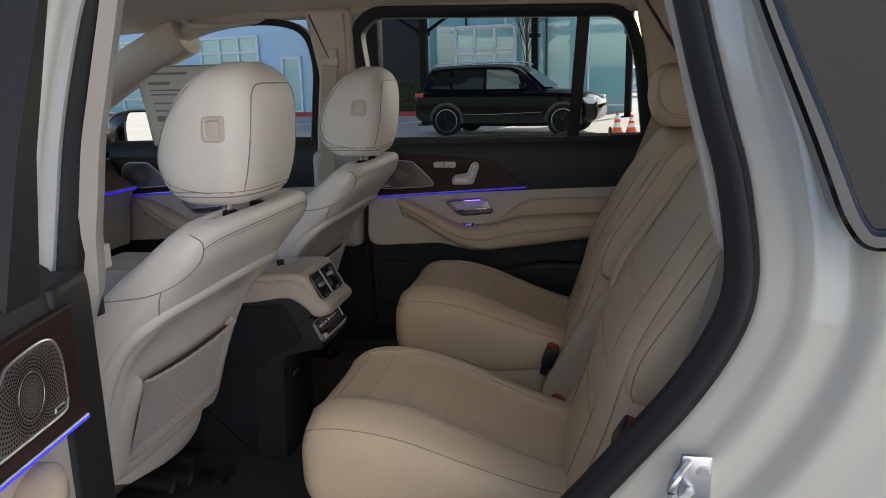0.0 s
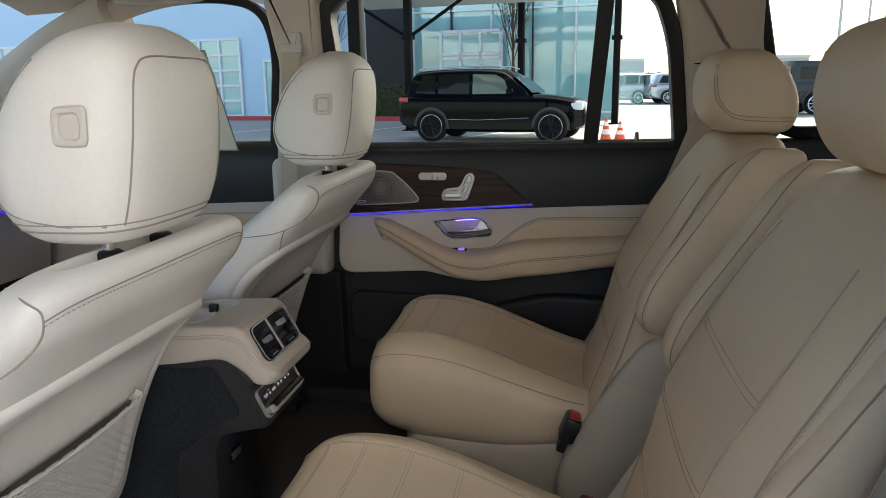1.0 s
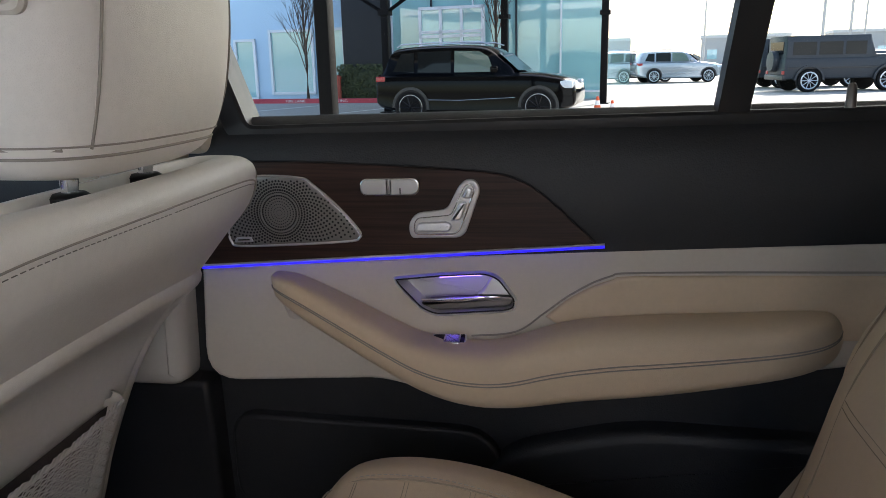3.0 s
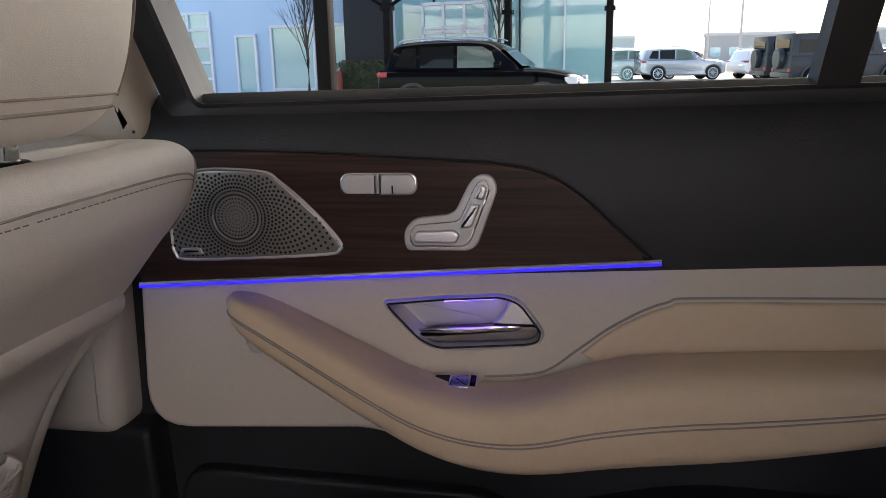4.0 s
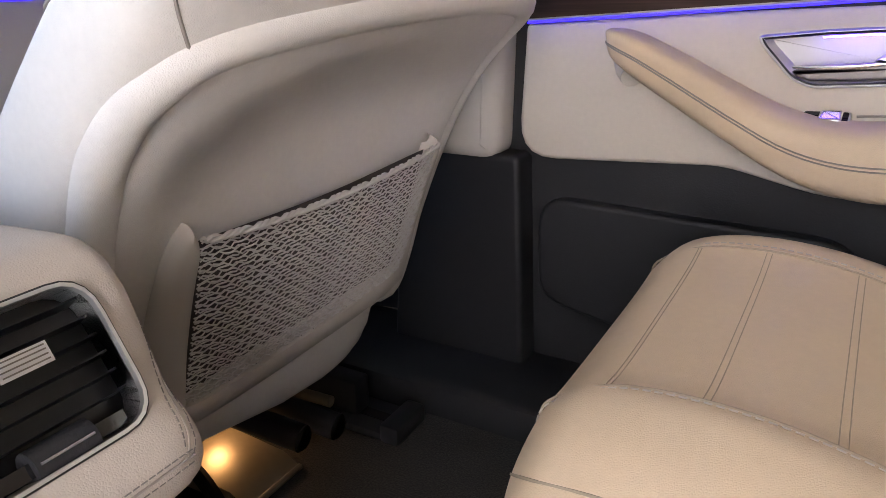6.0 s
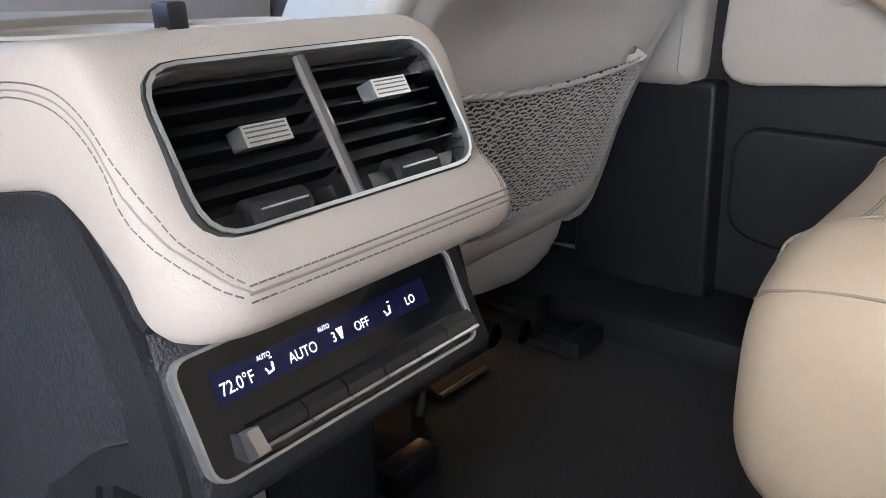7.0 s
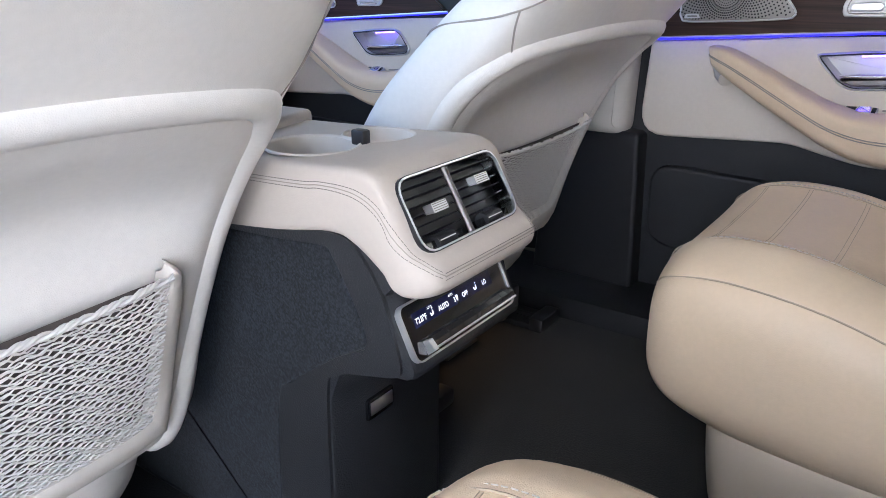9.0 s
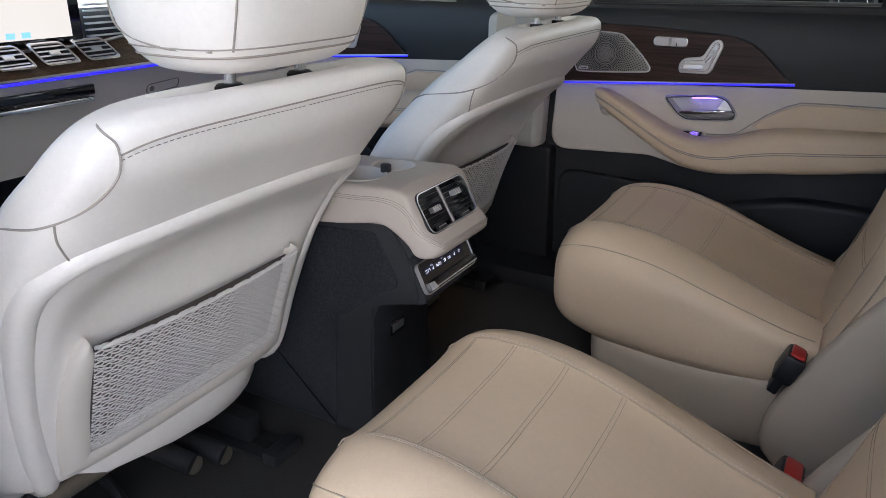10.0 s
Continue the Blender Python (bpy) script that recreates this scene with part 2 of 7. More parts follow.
def dashes(pts, length, gap, r, bm=None):
    """Stitches: short beads along a curve."""
    bm = bm or bmesh.new()
    P = [Vector(p) for p in pts]
    acc, pos = 0.0, 0.0
    cum = [0.0]
    for a, b in zip(P, P[1:]):
        cum.append(cum[-1] + (b - a).length)

    def at(s):
        for i in range(len(P) - 1):
            if cum[i + 1] >= s:
                k = (s - cum[i]) / max(1e-9, cum[i + 1] - cum[i])
                return P[i].lerp(P[i + 1], k)
        return P[-1]

    s = 0.0
    while s + length < cum[-1]:
        tube([at(s), at(s + length)], r, 4, bm=bm)
        s += length + gap
    return bm


def rounded(pts, rad, n=5):
    """Closed 2D outline with rounded corners. rad: one number or one a corner."""
    out = []
    k = len(pts)
    for i in range(k):
        p, a, b = Vector(pts[i]), Vector(pts[i - 1]), Vector(pts[(i + 1) % k])
        r = rad[i] if isinstance(rad, (list, tuple)) else rad
        da, db = (a - p), (b - p)
        r = min(r, da.length * 0.49, db.length * 0.49)
        p0, p1 = p + da.normalized() * r, p + db.normalized() * r
        for j in range(n + 1):
            t = j / n
            out.append(p0 * (1 - t) ** 2 + p * 2 * t * (1 - t) + p1 * t * t)
    return out


def inset2(pts, d):
    """Outline moved inwards by d (pts run counter-clockwise or not; the sign is found)."""
    P = [Vector(p) for p in pts]
    area = sum(a.x * b.y - b.x * a.y for a, b in zip(P, P[1:] + P[:1]))
    s = 1 if area > 0 else -1
    out = []
    n = len(P)
    for i in range(n):
        e0, e1 = P[i] - P[i - 1], P[(i + 1) % n] - P[i]
        if e0.length < 1e-7 or e1.length < 1e-7:
            e0 = e1 = P[(i + 1) % n] - P[i - 2]
        e0, e1 = e0.normalized(), e1.normalized()
        n0, n1 = Vector((-e0.y, e0.x)), Vector((-e1.y, e1.x))
        v = (n0 + n1) / max(0.35, 1 + n0.dot(n1))
        out.append(P[i] + v * s * d)
    return out


def pillow(outline, to3, depth, bev=0.004, steps=3, crown=0.0, base=0.0):
    """A plate of that outline (2D), raised by depth, with a rounded rim. to3(u, v, d) places it."""
    rows = [[to3(p.x, p.y, base) for p in outline]]
    for j in range(steps + 1):
        q = j / steps * math.pi / 2
        o = inset2(outline, bev * (1 - math.cos(q)))
        rows.append([to3(p.x, p.y, depth - bev + bev * math.sin(q)) for p in o])
    if not crown:
        rows.append([to3(p.x, p.y, depth) for p in inset2(outline, bev + 0.0012)])
    if crown:
        c = sum(outline, Vector((0, 0))) / len(outline)
        last = inset2(outline, bev)
        for k in (0.85, 0.6, 0.3):
            rows.append([to3(*(c + (p - c) * k), depth + crown * (1 - k * k)) for p in last])
    return rings(rows)


def holed_plate(outline, hole, to3, depth, bev=0.004, base=0.0, steps=3):
    """A raised plate with a rounded rim and one hole through its face."""
    rows = [[to3(p.x, p.y, base) for p in outline]]
    for j in range(steps + 1):
        q = j / steps * math.pi / 2
        rows.append([to3(p.x, p.y, depth - bev + bev * math.sin(q)) for p in inset2(outline, bev * (1 - math.cos(q)))])
    rows.append([to3(p.x, p.y, depth) for p in inset2(outline, bev + 0.0012)])
    bm = rings(rows, True, False, False)
    bm.verts.ensure_lookup_table()
    n = len(outline)
    rim = bm.verts[-n:]
    lip = [bm.verts.new(to3(p.x, p.y, depth)) for p in hole]
    low = [bm.verts.new(to3(p.x, p.y, base)) for p in hole]
    m = len(lip)
    es = [bm.edges.get((rim[i], rim[(i + 1) % n])) for i in range(n)] + [bm.edges.new((lip[i], lip[(i + 1) % m])) for i in range(m)]
    bmesh.ops.triangle_fill(bm, use_beauty=True, use_dissolve=False, edges=es)
    for i in range(m):
        bm.faces.new((lip[i], lip[(i + 1) % m], low[(i + 1) % m], low[i]))
    return bm


def ringplate(outer, inner, to3, depth, bev=0.002, base=0.0):
    """A frame between two outlines of equal point count."""
    rows = [[to3(p.x, p.y, base) for p in outer], [to3(p.x, p.y, depth - bev) for p in outer], [to3(p.x, p.y, depth) for p in inset2(outer, bev)],
            [to3(p.x, p.y, depth) for p in inset2(inner, -bev)], [to3(p.x, p.y, depth - bev) for p in inner], [to3(p.x, p.y, base) for p in inner]]
    rows.append(rows[0])
    return rings(rows, True, False, False)


def lerp_rows(rows, s):
    """Smooth reading of a table of sections at s from 0 to 1."""
    n = len(rows) - 1
    f = min(max(s, 0), 1) * n
    i = min(int(f), n - 1)
    t = f - i
    out = []
    for k in range(len(rows[0])):
        a, b, c, d = rows[max(i - 1, 0)][k], rows[i][k], rows[i + 1][k], rows[min(i + 2, n)][k]
        out.append(0.5 * (2 * b + (c - a) * t + (2 * a - 5 * b + 4 * c - d) * t * t + (3 * b - a - 3 * c + d) * t ** 3))
    return out


def cushion_point(rows, s, a, e, grow=0.0):
    """Point on an upright soft body of sections (z, x front, x rear, half width); a = 0 looks to the rear, 90 to +y."""
    z, xf, xr, hw = lerp_rows(rows, s)
    cx, rx = (xf + xr) / 2, (xr - xf) / 2 + grow
    return Vector((cx + rx * sgnpow(math.cos(a), 2 / e), (hw + grow) * sgnpow(math.sin(a), 2 / e), z))


def soft_body(rows, e=3.2, n=56, m=34):
    rr = [[cushion_point(rows, j / m, 2 * math.pi * i / n, e) for i in range(n)] for j in range(m + 1)]
    return rings(rr)


def disc_ring(c, r, axis_u, axis_v, n=24):
    return [Vector(c) + Vector(axis_u) * math.cos(2 * math.pi * i / n) * r + Vector(axis_v) * math.sin(2 * math.pi * i / n) * r for i in range(n)]


def cut(ob, cutter_bm):
    """Takes the solid cutter out of ob's mesh for good."""
    bmesh.ops.recalc_face_normals(cutter_bm, faces=cutter_bm.faces)
    cm = bpy.data.meshes.new("cutter")
    cutter_bm.to_mesh(cm)
    cutter_bm.free()
    co = bpy.data.objects.new("cutter", cm)
    scene.collection.objects.link(co)
    co.matrix_world = ob.matrix_world if ob.parent is None else ob.parent.matrix_world
    md = ob.modifiers.new("cut", "BOOLEAN")
    md.operation, md.object, md.solver = "DIFFERENCE", co, "EXACT"
    bpy.context.view_layer.update()
    dg = bpy.context.evaluated_depsgraph_get()
    me = bpy.data.meshes.new_from_object(ob.evaluated_get(dg))
    ob.modifiers.clear()
    old = ob.data
    me.materials.clear()
    me.materials.append(old.materials[0])
    me.polygons.foreach_set("material_index", [0] * len(me.polygons))
    me.set_sharp_from_angle(angle=radians(42))
    ob.data = me
    bpy.data.objects.remove(co)
    bpy.data.meshes.remove(old)
    bpy.data.meshes.remove(cm)
    return ob

# ---------- the car's shell ----------
YC = -0.075         # the car's middle line
FAR_Y, NEAR_Y = 0.70, -0.84


def far(u, v, d):
    return (u, FAR_Y - d, v)


def wall_plate(name, outline, y0, y1, material, label, lean=0.0, z0=1.2):
    """A shell panel of an (x, z) outline between two depths; lean moves it inwards with height."""
    def put(u, v, y):
        return (u, y - lean * max(0, v - z0) * (1 if y > 0 else -1), v)
    ob = part(name, rings([[put(p.x, p.y, y0) for p in outline], [put(p.x, p.y, y1) for p in outline]]), material)
    return tagged(ob, label, "car body", kind="structure")


# floor, tunnel and sills
sill = part("door_sill", box(-1.5, 0.9, 0.56, 0.76, 0.44, 0.545, 0.02), BLACK_PLASTIC)
tagged(sill, "black ribbed door sill cover", "trim", kind="structure")
floor = part("floor", box(-1.6, 1.9, -0.86, 0.72, 0.44, 0.50), CARPET)
tagged(floor, "black carpeted car floor", "floor", kind="structure")


def far_sheet(name, outline, material, label, t0=0.0, t1=0.03, bev=0.006):
    """A panel on the far side: (x, z) outline; leans inwards above the belt line."""
    def put(u, v, d):
        lean = 0.30 * max(0.0, v - 1.20)
        return (u, 0.735 - lean - d, v)
    return tagged(part(name, pillow([Vector(p) for p in outline], put, t1, bev, base=t0), material), label, "trim", kind="structure")


LEAN = 0.30


def win_pt(u, v, d=0.0):
    return (u, 0.735 - LEAN * max(0.0, v - 1.20) - d, v)


def frame_band(name, loop_in, loop_out, material, label, d0, d1):
    n = len(loop_in)
    rows = [[win_pt(p.x, p.y, d0) for p in loop_out], [win_pt(p.x, p.y, d1 - 0.004) for p in loop_out], [win_pt(p.x, p.y, d1) for p in inset2(loop_out, 0.004)],
            [win_pt(p.x, p.y, d1) for p in inset2(loop_in, -0.004)], [win_pt(p.x, p.y, d1 - 0.004) for p in loop_in], [win_pt(p.x, p.y, d0) for p in loop_in]]
    rows.append(rows[0])
    return tagged(part(name, rings(rows, True, False, False), material), label, "trim", kind="structure")


# rear door window opening, its black frame and the divider bar
w_in = rounded([(-0.19, 1.198), (0.632, 1.215), (0.60, 1.46), (0.556, 1.568), (-0.19, 1.588), (-0.243, 1.55), (-0.235, 1.40)], [0.01, 0.01, 0.06, 0.04, 0.03, 0.03, 0.05])
w_out = inset2(w_in, -0.034)
frame_band("window_frame", w_in, w_out, BLACK_PLASTIC, "black frame of the rear door window", -0.02, 0.035)
bar = part("window_divider", rings([[win_pt(x0, z, d) for x0, d in ((a, 0.0), (a, 0.03), (b, 0.03), (b, 0.0))] for a, b, z in ((0.402, 0.438, 1.19), (0.430, 0.468, 1.585))]), BLACK_PLASTIC)
tagged(bar, "black upright bar in the rear door window", "trim", kind="structure")
pane = part("window_1", rings([[win_pt(p.x, p.y, -0.004) for p in inset2(w_in, -0.01)], [win_pt(p.x, p.y, -0.0) for p in inset2(w_in, -0.01)]]), GLASS)
pane.visible_shadow = False
tagged(pane, "clear rear side window glass", "window", kind="structure")
# front door window
f_in = rounded([(-0.475, 1.19), (-0.42, 1.45), (-0.435, 1.555), (-0.54, 1.582), (-0.68, 1.583), (-0.82, 1.556), (-0.985, 1.496), (-1.19, 1.383), (-1.40, 1.225), (-1.34, 1.185)], [0.01, 0.06, 0.05, 0.06, 0.08, 0.1, 0.1, 0.1, 0.02, 0.02])
f_out = inset2(f_in, -0.022)
frame_band("window_frame", f_in, f_out, BLACK_PLASTIC, "black frame of the front door window", -0.02, 0.02)
pane = part("window_2", rings([[win_pt(p.x, p.y, -0.004) for p in inset2(f_in, -0.008)], [win_pt(p.x, p.y, -0.0) for p in inset2(f_in, -0.008)]]), GLASS)
pane.visible_shadow = False
tagged(pane, "clear front side window glass", "window", kind="structure")
# pillars
b_out = rounded([(-0.445, 1.16), (-0.235, 1.16), (-0.275, 1.40), (-0.262, 1.62), (-0.415, 1.62), (-0.395, 1.42)], 0.02)
far_sheet("pillar_trim", b_out, HEADLINER, "beige B-pillar trim", 0.0, 0.055, 0.02)
far_sheet("pillar_trim", rounded([(-0.455, 0.835), (-0.296, 0.835), (-0.284, 1.17), (-0.455, 1.17)], [0.03, 0.026, 0.026, 0.03]), PLASTIC_BEIGE, "pale lower B-pillar trim", 0.0, 0.072, 0.022)
far_sheet("pillar_base", rounded([(-0.48, 0.46), (-0.255, 0.46), (-0.266, 0.845), (-0.45, 0.845)], 0.012), BLACK_PLASTIC, "black lower B-pillar cover", 0.0, 0.064, 0.008)
c_out = rounded([(0.665, 1.225), (0.89, 1.225), (0.815, 1.45), (0.80, 1.64), (0.59, 1.64), (0.63, 1.46)], 0.02)
far_sheet("pillar_trim", c_out, HEADLINER, "beige C-pillar trim", 0.0, 0.05, 0.02)
far_sheet("trim_slot", rounded([(0.66, 1.404), (0.74, 1.407), (0.74, 1.410), (0.66, 1.407)], 0.001), HOLE, "narrow slot in the pillar trim", 0.045, 0.0505, 0.0003)
far_sheet("quarter_trim", rounded([(0.62, 0.55), (1.9, 0.55), (1.9, 1.235), (0.60, 1.215)], 0.02), BLACK_SOFT, "black luggage bay side trim", -0.03, 0.03, 0.02)
# third-row window
q_in = rounded([(0.90, 1.250), (1.60, 1.268), (1.58, 1.52), (0.808, 1.58)], 0.04)
q_out = inset2(q_in, -0.03)
frame_band("window_frame", q_in, q_out, BLACK_PLASTIC, "black frame of the rear quarter window", -0.02, 0.02)
pane = part("window_3", rings([[win_pt(p.x, p.y, -0.004) for p in inset2(q_in, -0.01)], [win_pt(p.x, p.y, 0.0) for p in inset2(q_in, -0.01)]]), GLASS)
pane.visible_shadow = False
tagged(pane, "clear rear quarter window glass", "window", kind="structure")
far_sheet("pillar_trim", rounded([(1.63, 1.22), (1.95, 1.22), (1.95, 1.62), (1.61, 1.62)], 0.02), HEADLINER, "beige rear pillar trim", 0.0, 0.05, 0.02)
# outer body skin of the far side, below the glass
far_sheet("body_side", [(-1.9, 0.35), (2.1, 0.35), (2.1, 1.17), (-1.9, 1.13)], WHITE_PAINT, "white painted outer body side", -0.20, -0.09, 0.01)
# headliner: arched across the car
rows = []
for i in range(25):
    k = -1 + 2 * i / 24
    y = YC + k * 0.735
    z = 1.598 + 0.072 * (1 - abs(k) ** 3.5)
    rows.append([(x, y, z - 0.05 * max(0, -0.55 - x) - 0.02 * max(0, x - 0.6)) for x in (-1.15, -0.9, -0.6, -0.3, 0, 0.3, 0.6, 0.9, 1.2, 1.6, 1.95)])
top = [[(p[0], p[1], 1.70 - 0.05 * max(0, -0.55 - p[0])) for p in r] for r in rows]
bm = rings(rows, closed=False)
rings(top, closed=False, bm=bm)
ceil = part("ceiling", bm, HEADLINER)
tagged(ceil, "beige fabric headliner", "ceiling", kind="structure")
# roof rail trim: rolls down to the window frames on the far side
rail = spline([(-1.5, 0.66, 1.20), (-1.25, 0.645, 1.36), (-1.05, 0.635, 1.47), (-0.85, 0.625, 1.568), (-0.66, 0.617, 1.610), (-0.45, 0.614, 1.624), (0.0, 0.612, 1.626), (0.3, 0.612, 1.622), (0.6, 0.613, 1.610), (0.9, 0.62, 1.60), (1.9, 0.63, 1.58)], 6)
tagged(part("roof_rail_trim", tube(rail, 0.030, 12), HEADLINER), "beige roof rail trim over the windows", "trim", kind="structure")
# A-pillar upper, windscreen and cowl
apil = spline([(-1.62, 0.70, 1.10), (-1.35, 0.672, 1.30), (-1.08, 0.645, 1.46), (-0.85, 0.625, 1.56)], 6)
tagged(part("pillar_trim", tube(apil, 0.066, 16), HEADLINER), "beige windscreen pillar trim", "trim", kind="structure")
far_sheet("mirror_sail", rounded([(-1.42, 1.185), (-1.235, 1.185), (-1.262, 1.225), (-1.315, 1.305), (-1.40, 1.26)], 0.012), BLACK_PLASTIC, "black mirror mount in the window corner", -0.01, 0.012, 0.004)
# open rear end and front of the cabin are closed by plain panels
tagged(part("wall_rear", box(1.93, 1.96, -0.85, 0.72, 0.45, 1.08), BLACK_SOFT), "black trimmed tailgate lower half", "trim", kind="structure")
pane = part("window_4", box(1.935, 1.94, -0.85, 0.72, 1.08, 1.72), GLASS_DARK)
pane.visible_shadow = False
tagged(pane, "dark tinted tailgate window glass", "window", kind="structure")

# dashboard
dash = thing("dashboard", (-1.2, YC, 0), "black and wood dashboard with wide screen and chrome vents", "dashboard")
dp = [(-0.50, 1.12), (-0.25, 1.16), (-0.10, 1.165), (-0.03, 1.145), (0.0, 1.11), (0.02, 1.08), (0.06, 1.062), (0.080, 1.045), (0.058, 1.03), (0.035, 0.98), (0.02, 0.86), (-0.05, 0.75), (-0.5, 0.70)]
dv = [Vector((p.x, p.y)) for p in spline([(x, z, 0) for x, z in dp], 4)]
part("dash_body", rings([[(p.x, y, p.y) for p in dv] for y in (-0.74, 0, 0.74)]), BLACK_SOFT, dash)
part("dash_lower", rings([[(p.x + 0.004, y, p.y) for p in [Vector((0.083, 1.044)), Vector((0.062, 1.03)), Vector((0.042, 0.98)), Vector((0.026, 0.84)), Vector((-0.02, 0.84)), Vector((-0.02, 1.044))]] for y in (-0.73, 0.73)]), PLASTIC_BEIGE, dash, "pale lower dashboard")
part("dash_wood", rings([[(0.006, y, 1.112), (0.026, y, 1.084), (0.066, y, 1.066), (0.086, y, 1.049), (0.02, y, 1.045), (-0.02, y, 1.105)] for y in (-0.72, -0.3, 0.0, 0.3, 0.72)]), WOOD_DASH, dash, "brown wood dashboard inlay")
part("dash_light", tube([(0.088, -0.72 + 1.44 * i / 30, 1.0445) for i in range(31)], 0.0024, 6), BLUE_LED, dash, "glowing blue light strip")
part("dash_strip", tube([(0.086, -0.72 + 1.44 * i / 30, 1.0505) for i in range(31)], 0.0042, 6), SATIN, dash)
scr = part("screen", box(-0.005, 0.015, -0.55, 0.13, 1.105, 1.245, 0.006), BLACK_GLOSS, dash, "wide glass screen housing")
SCREEN_MAP = mat("screen_map", (0.1, 0.1, 0.1), 0.1, emit=(0.80, 0.76, 0.70), power=0.28)
part("map_picture", box(0.0152, 0.0162, -0.17, 0.10, 1.122, 1.235), SCREEN_MAP, scr, "bright navigation map on the screen")
for k in range(5):
    part("screen_key", box(0.0163, 0.0168, -0.16 + 0.035 * k, -0.14 + 0.035 * k, 1.126, 1.138), mat("screen_blue", (0.05, 0.1, 0.3), 0.2, emit=(0.1, 0.25, 0.6), power=0.8), scr)
part("screen_hood", tube([(0.02, -0.55, 1.10), (0.022, 0.13, 1.10), (0.02, 0.26, 1.115), (0.01, 0.275, 1.16), (0.0, 0.27, 1.25)], 0.004, 6), SATIN, dash)
for k in range(9):
    part("speaker_slat", box(0.0, 0.012, 0.145, 0.255, 1.115 + 0.014 * k, 1.119 + 0.014 * k, 0.001), SATIN, dash)
for y in (-0.185, -0.080, 0.025, 0.130):
    o = rounded([(y - 0.040, 1.072), (y + 0.047, 1.072), (y + 0.036, 1.116), (y - 0.047, 1.116)], 0.012)
    DPl = lambda u, v, d: (0.014 + (1.116 - v) * 1.25 + d, u, v)
    vt = part("vent_rim", ringplate(o, inset2(o, 0.0055), DPl, 0.012, 0.002), CHROME, dash, "chrome ringed dashboard vent")
    part("vent_core", pillow(inset2(o, 0.005), DPl, 0.004, 0.001), BLACK_PLASTIC, vt)
    for k in range(4):
        part("slat", rings([[DPl(u, 1.080 + 0.0085 * k + dv, d) for dv, d in ((0, 0.004), (0, 0.010), (0.0022, 0.010), (0.0022, 0.004))] for u in (y - 0.036, y + 0.036)]), SATIN, vt)
    part("vent_tab", rings([[DPl(u, 1.0905 + dv, d) for dv, d in ((0, 0.006), (0, 0.014), (0.009, 0.014), (0.009, 0.006))] for u in (y - 0.012, y + 0.012)]), SATIN, vt)
part("climate_bar", box(0.045, 0.066, -0.32, 0.10, 0.995, 1.020, 0.004), BLACK_GLOSS, dash)
part("climate_keys", box(0.055, 0.076, -0.31, 0.09, 0.983, 0.993, 0.003), CHROME, dash)
# glove box handle
gl = rounded([(0.255, 0.968), (0.358, 0.975), (0.358, 1.002), (0.255, 0.995)], 0.012)
GB = lambda u, v, d: (0.032 + 0.33 * (v - 0.98) + 0.012 + d, u, v)
grip = part("glove_box_handle", ringplate(gl, inset2(gl, 0.003), GB, 0.004, 0.001), DARK_METAL, dash, "recessed glove box handle")
part("handle_face", pillow(inset2(gl, 0.0035), GB, 0.002, 0.001), PLASTIC_BEIGE, grip)
part("lock", rings([[GB(0.272 + 0.007 * math.cos(q * 0.524), 0.982 + 0.007 * math.sin(q * 0.524), d) for q in range(12)] for d in (0.001, 0.004)]), DARK_METAL, grip)


# ---------- near side body round the open door ----------
ap = [(0.00, 1.60), (0.55, 1.59), (0.600, 1.52), (0.614, 1.478), (0.630, 1.41), (0.648, 1.34), (0.664, 1.28), (0.675, 1.20), (0.671, 1.15), (0.652, 1.10), (0.620, 1.045), (0.581, 0.992), (0.533, 0.929), (0.46, 0.83), (0.40, 0.70), (0.36, 0.55), (0.28, 0.47),
      (-0.155, 0.46), (-0.225, 0.55), (-0.215, 0.8), (-0.158, 1.0), (-0.137, 1.068), (-0.126, 1.15), (-0.124, 1.24), (-0.122, 1.33), (-0.112, 1.42), (-0.098, 1.50), (-0.07, 1.57)]
loop = [Vector((p.x, p.y)) for p in spline([(x, z, 0) for x, z in ap], 6, True)]


def near_y(x, z):
    return -0.925 + 0.26 * max(0.0, z - 1.15)


def jamb(ins, y_off, lp=loop):
    # the front edge is slimmer than the rear one
    thin = [Vector((p.x, p.y)) for p in inset2(lp, ins * 0.6)]
    full = [Vector((p.x, p.y)) for p in inset2(lp, ins)]
    mix = [min(1.0, max(0.0, (q.x + 0.02) / 0.2)) for q in lp]
    return [(a.x + (b.x - a.x) * k, near_y(a.x, a.y) + y_off, a.y + (b.y - a.y) * k) for a, b, k in zip(thin, full, mix)]


# door seal: a fat black rubber tube round the aperture
body = thing("car_body", (-0.055, 0, 0), "white painted body side with open door aperture", "car")
part("door_seal", rings([jamb(0.0, 0.012), jamb(-0.010, 0.0), jamb(-0.018, -0.007), jamb(-0.024, -0.007), jamb(-0.0255, -0.001), jamb(-0.031, -0.003), jamb(-0.033, 0.01), jamb(-0.03, 0.025), jamb(0.0, 0.028), jamb(0.0, 0.012)], True, False, False), RUBBER, body, "black rubber door seal")
skin_rows = [(-0.033, 0.005), (-0.040, -0.003), (-0.058, -0.006), (-0.066, -0.014), (-0.074, -0.026), (-0.088, -0.031), (-0.108, -0.032), (-0.118, -0.040), (-0.126, -0.058), (-0.138, -0.068), (-0.160, -0.070), (-0.178, -0.074), (-0.190, -0.084), (-0.22, -0.088), (-0.28, -0.089), (-0.55, -0.09)]
part("body_skin", rings([jamb(a, b) for a, b in skin_rows], True, False, False), WHITE_PAINT, body, "white painted door jamb and quarter panel")
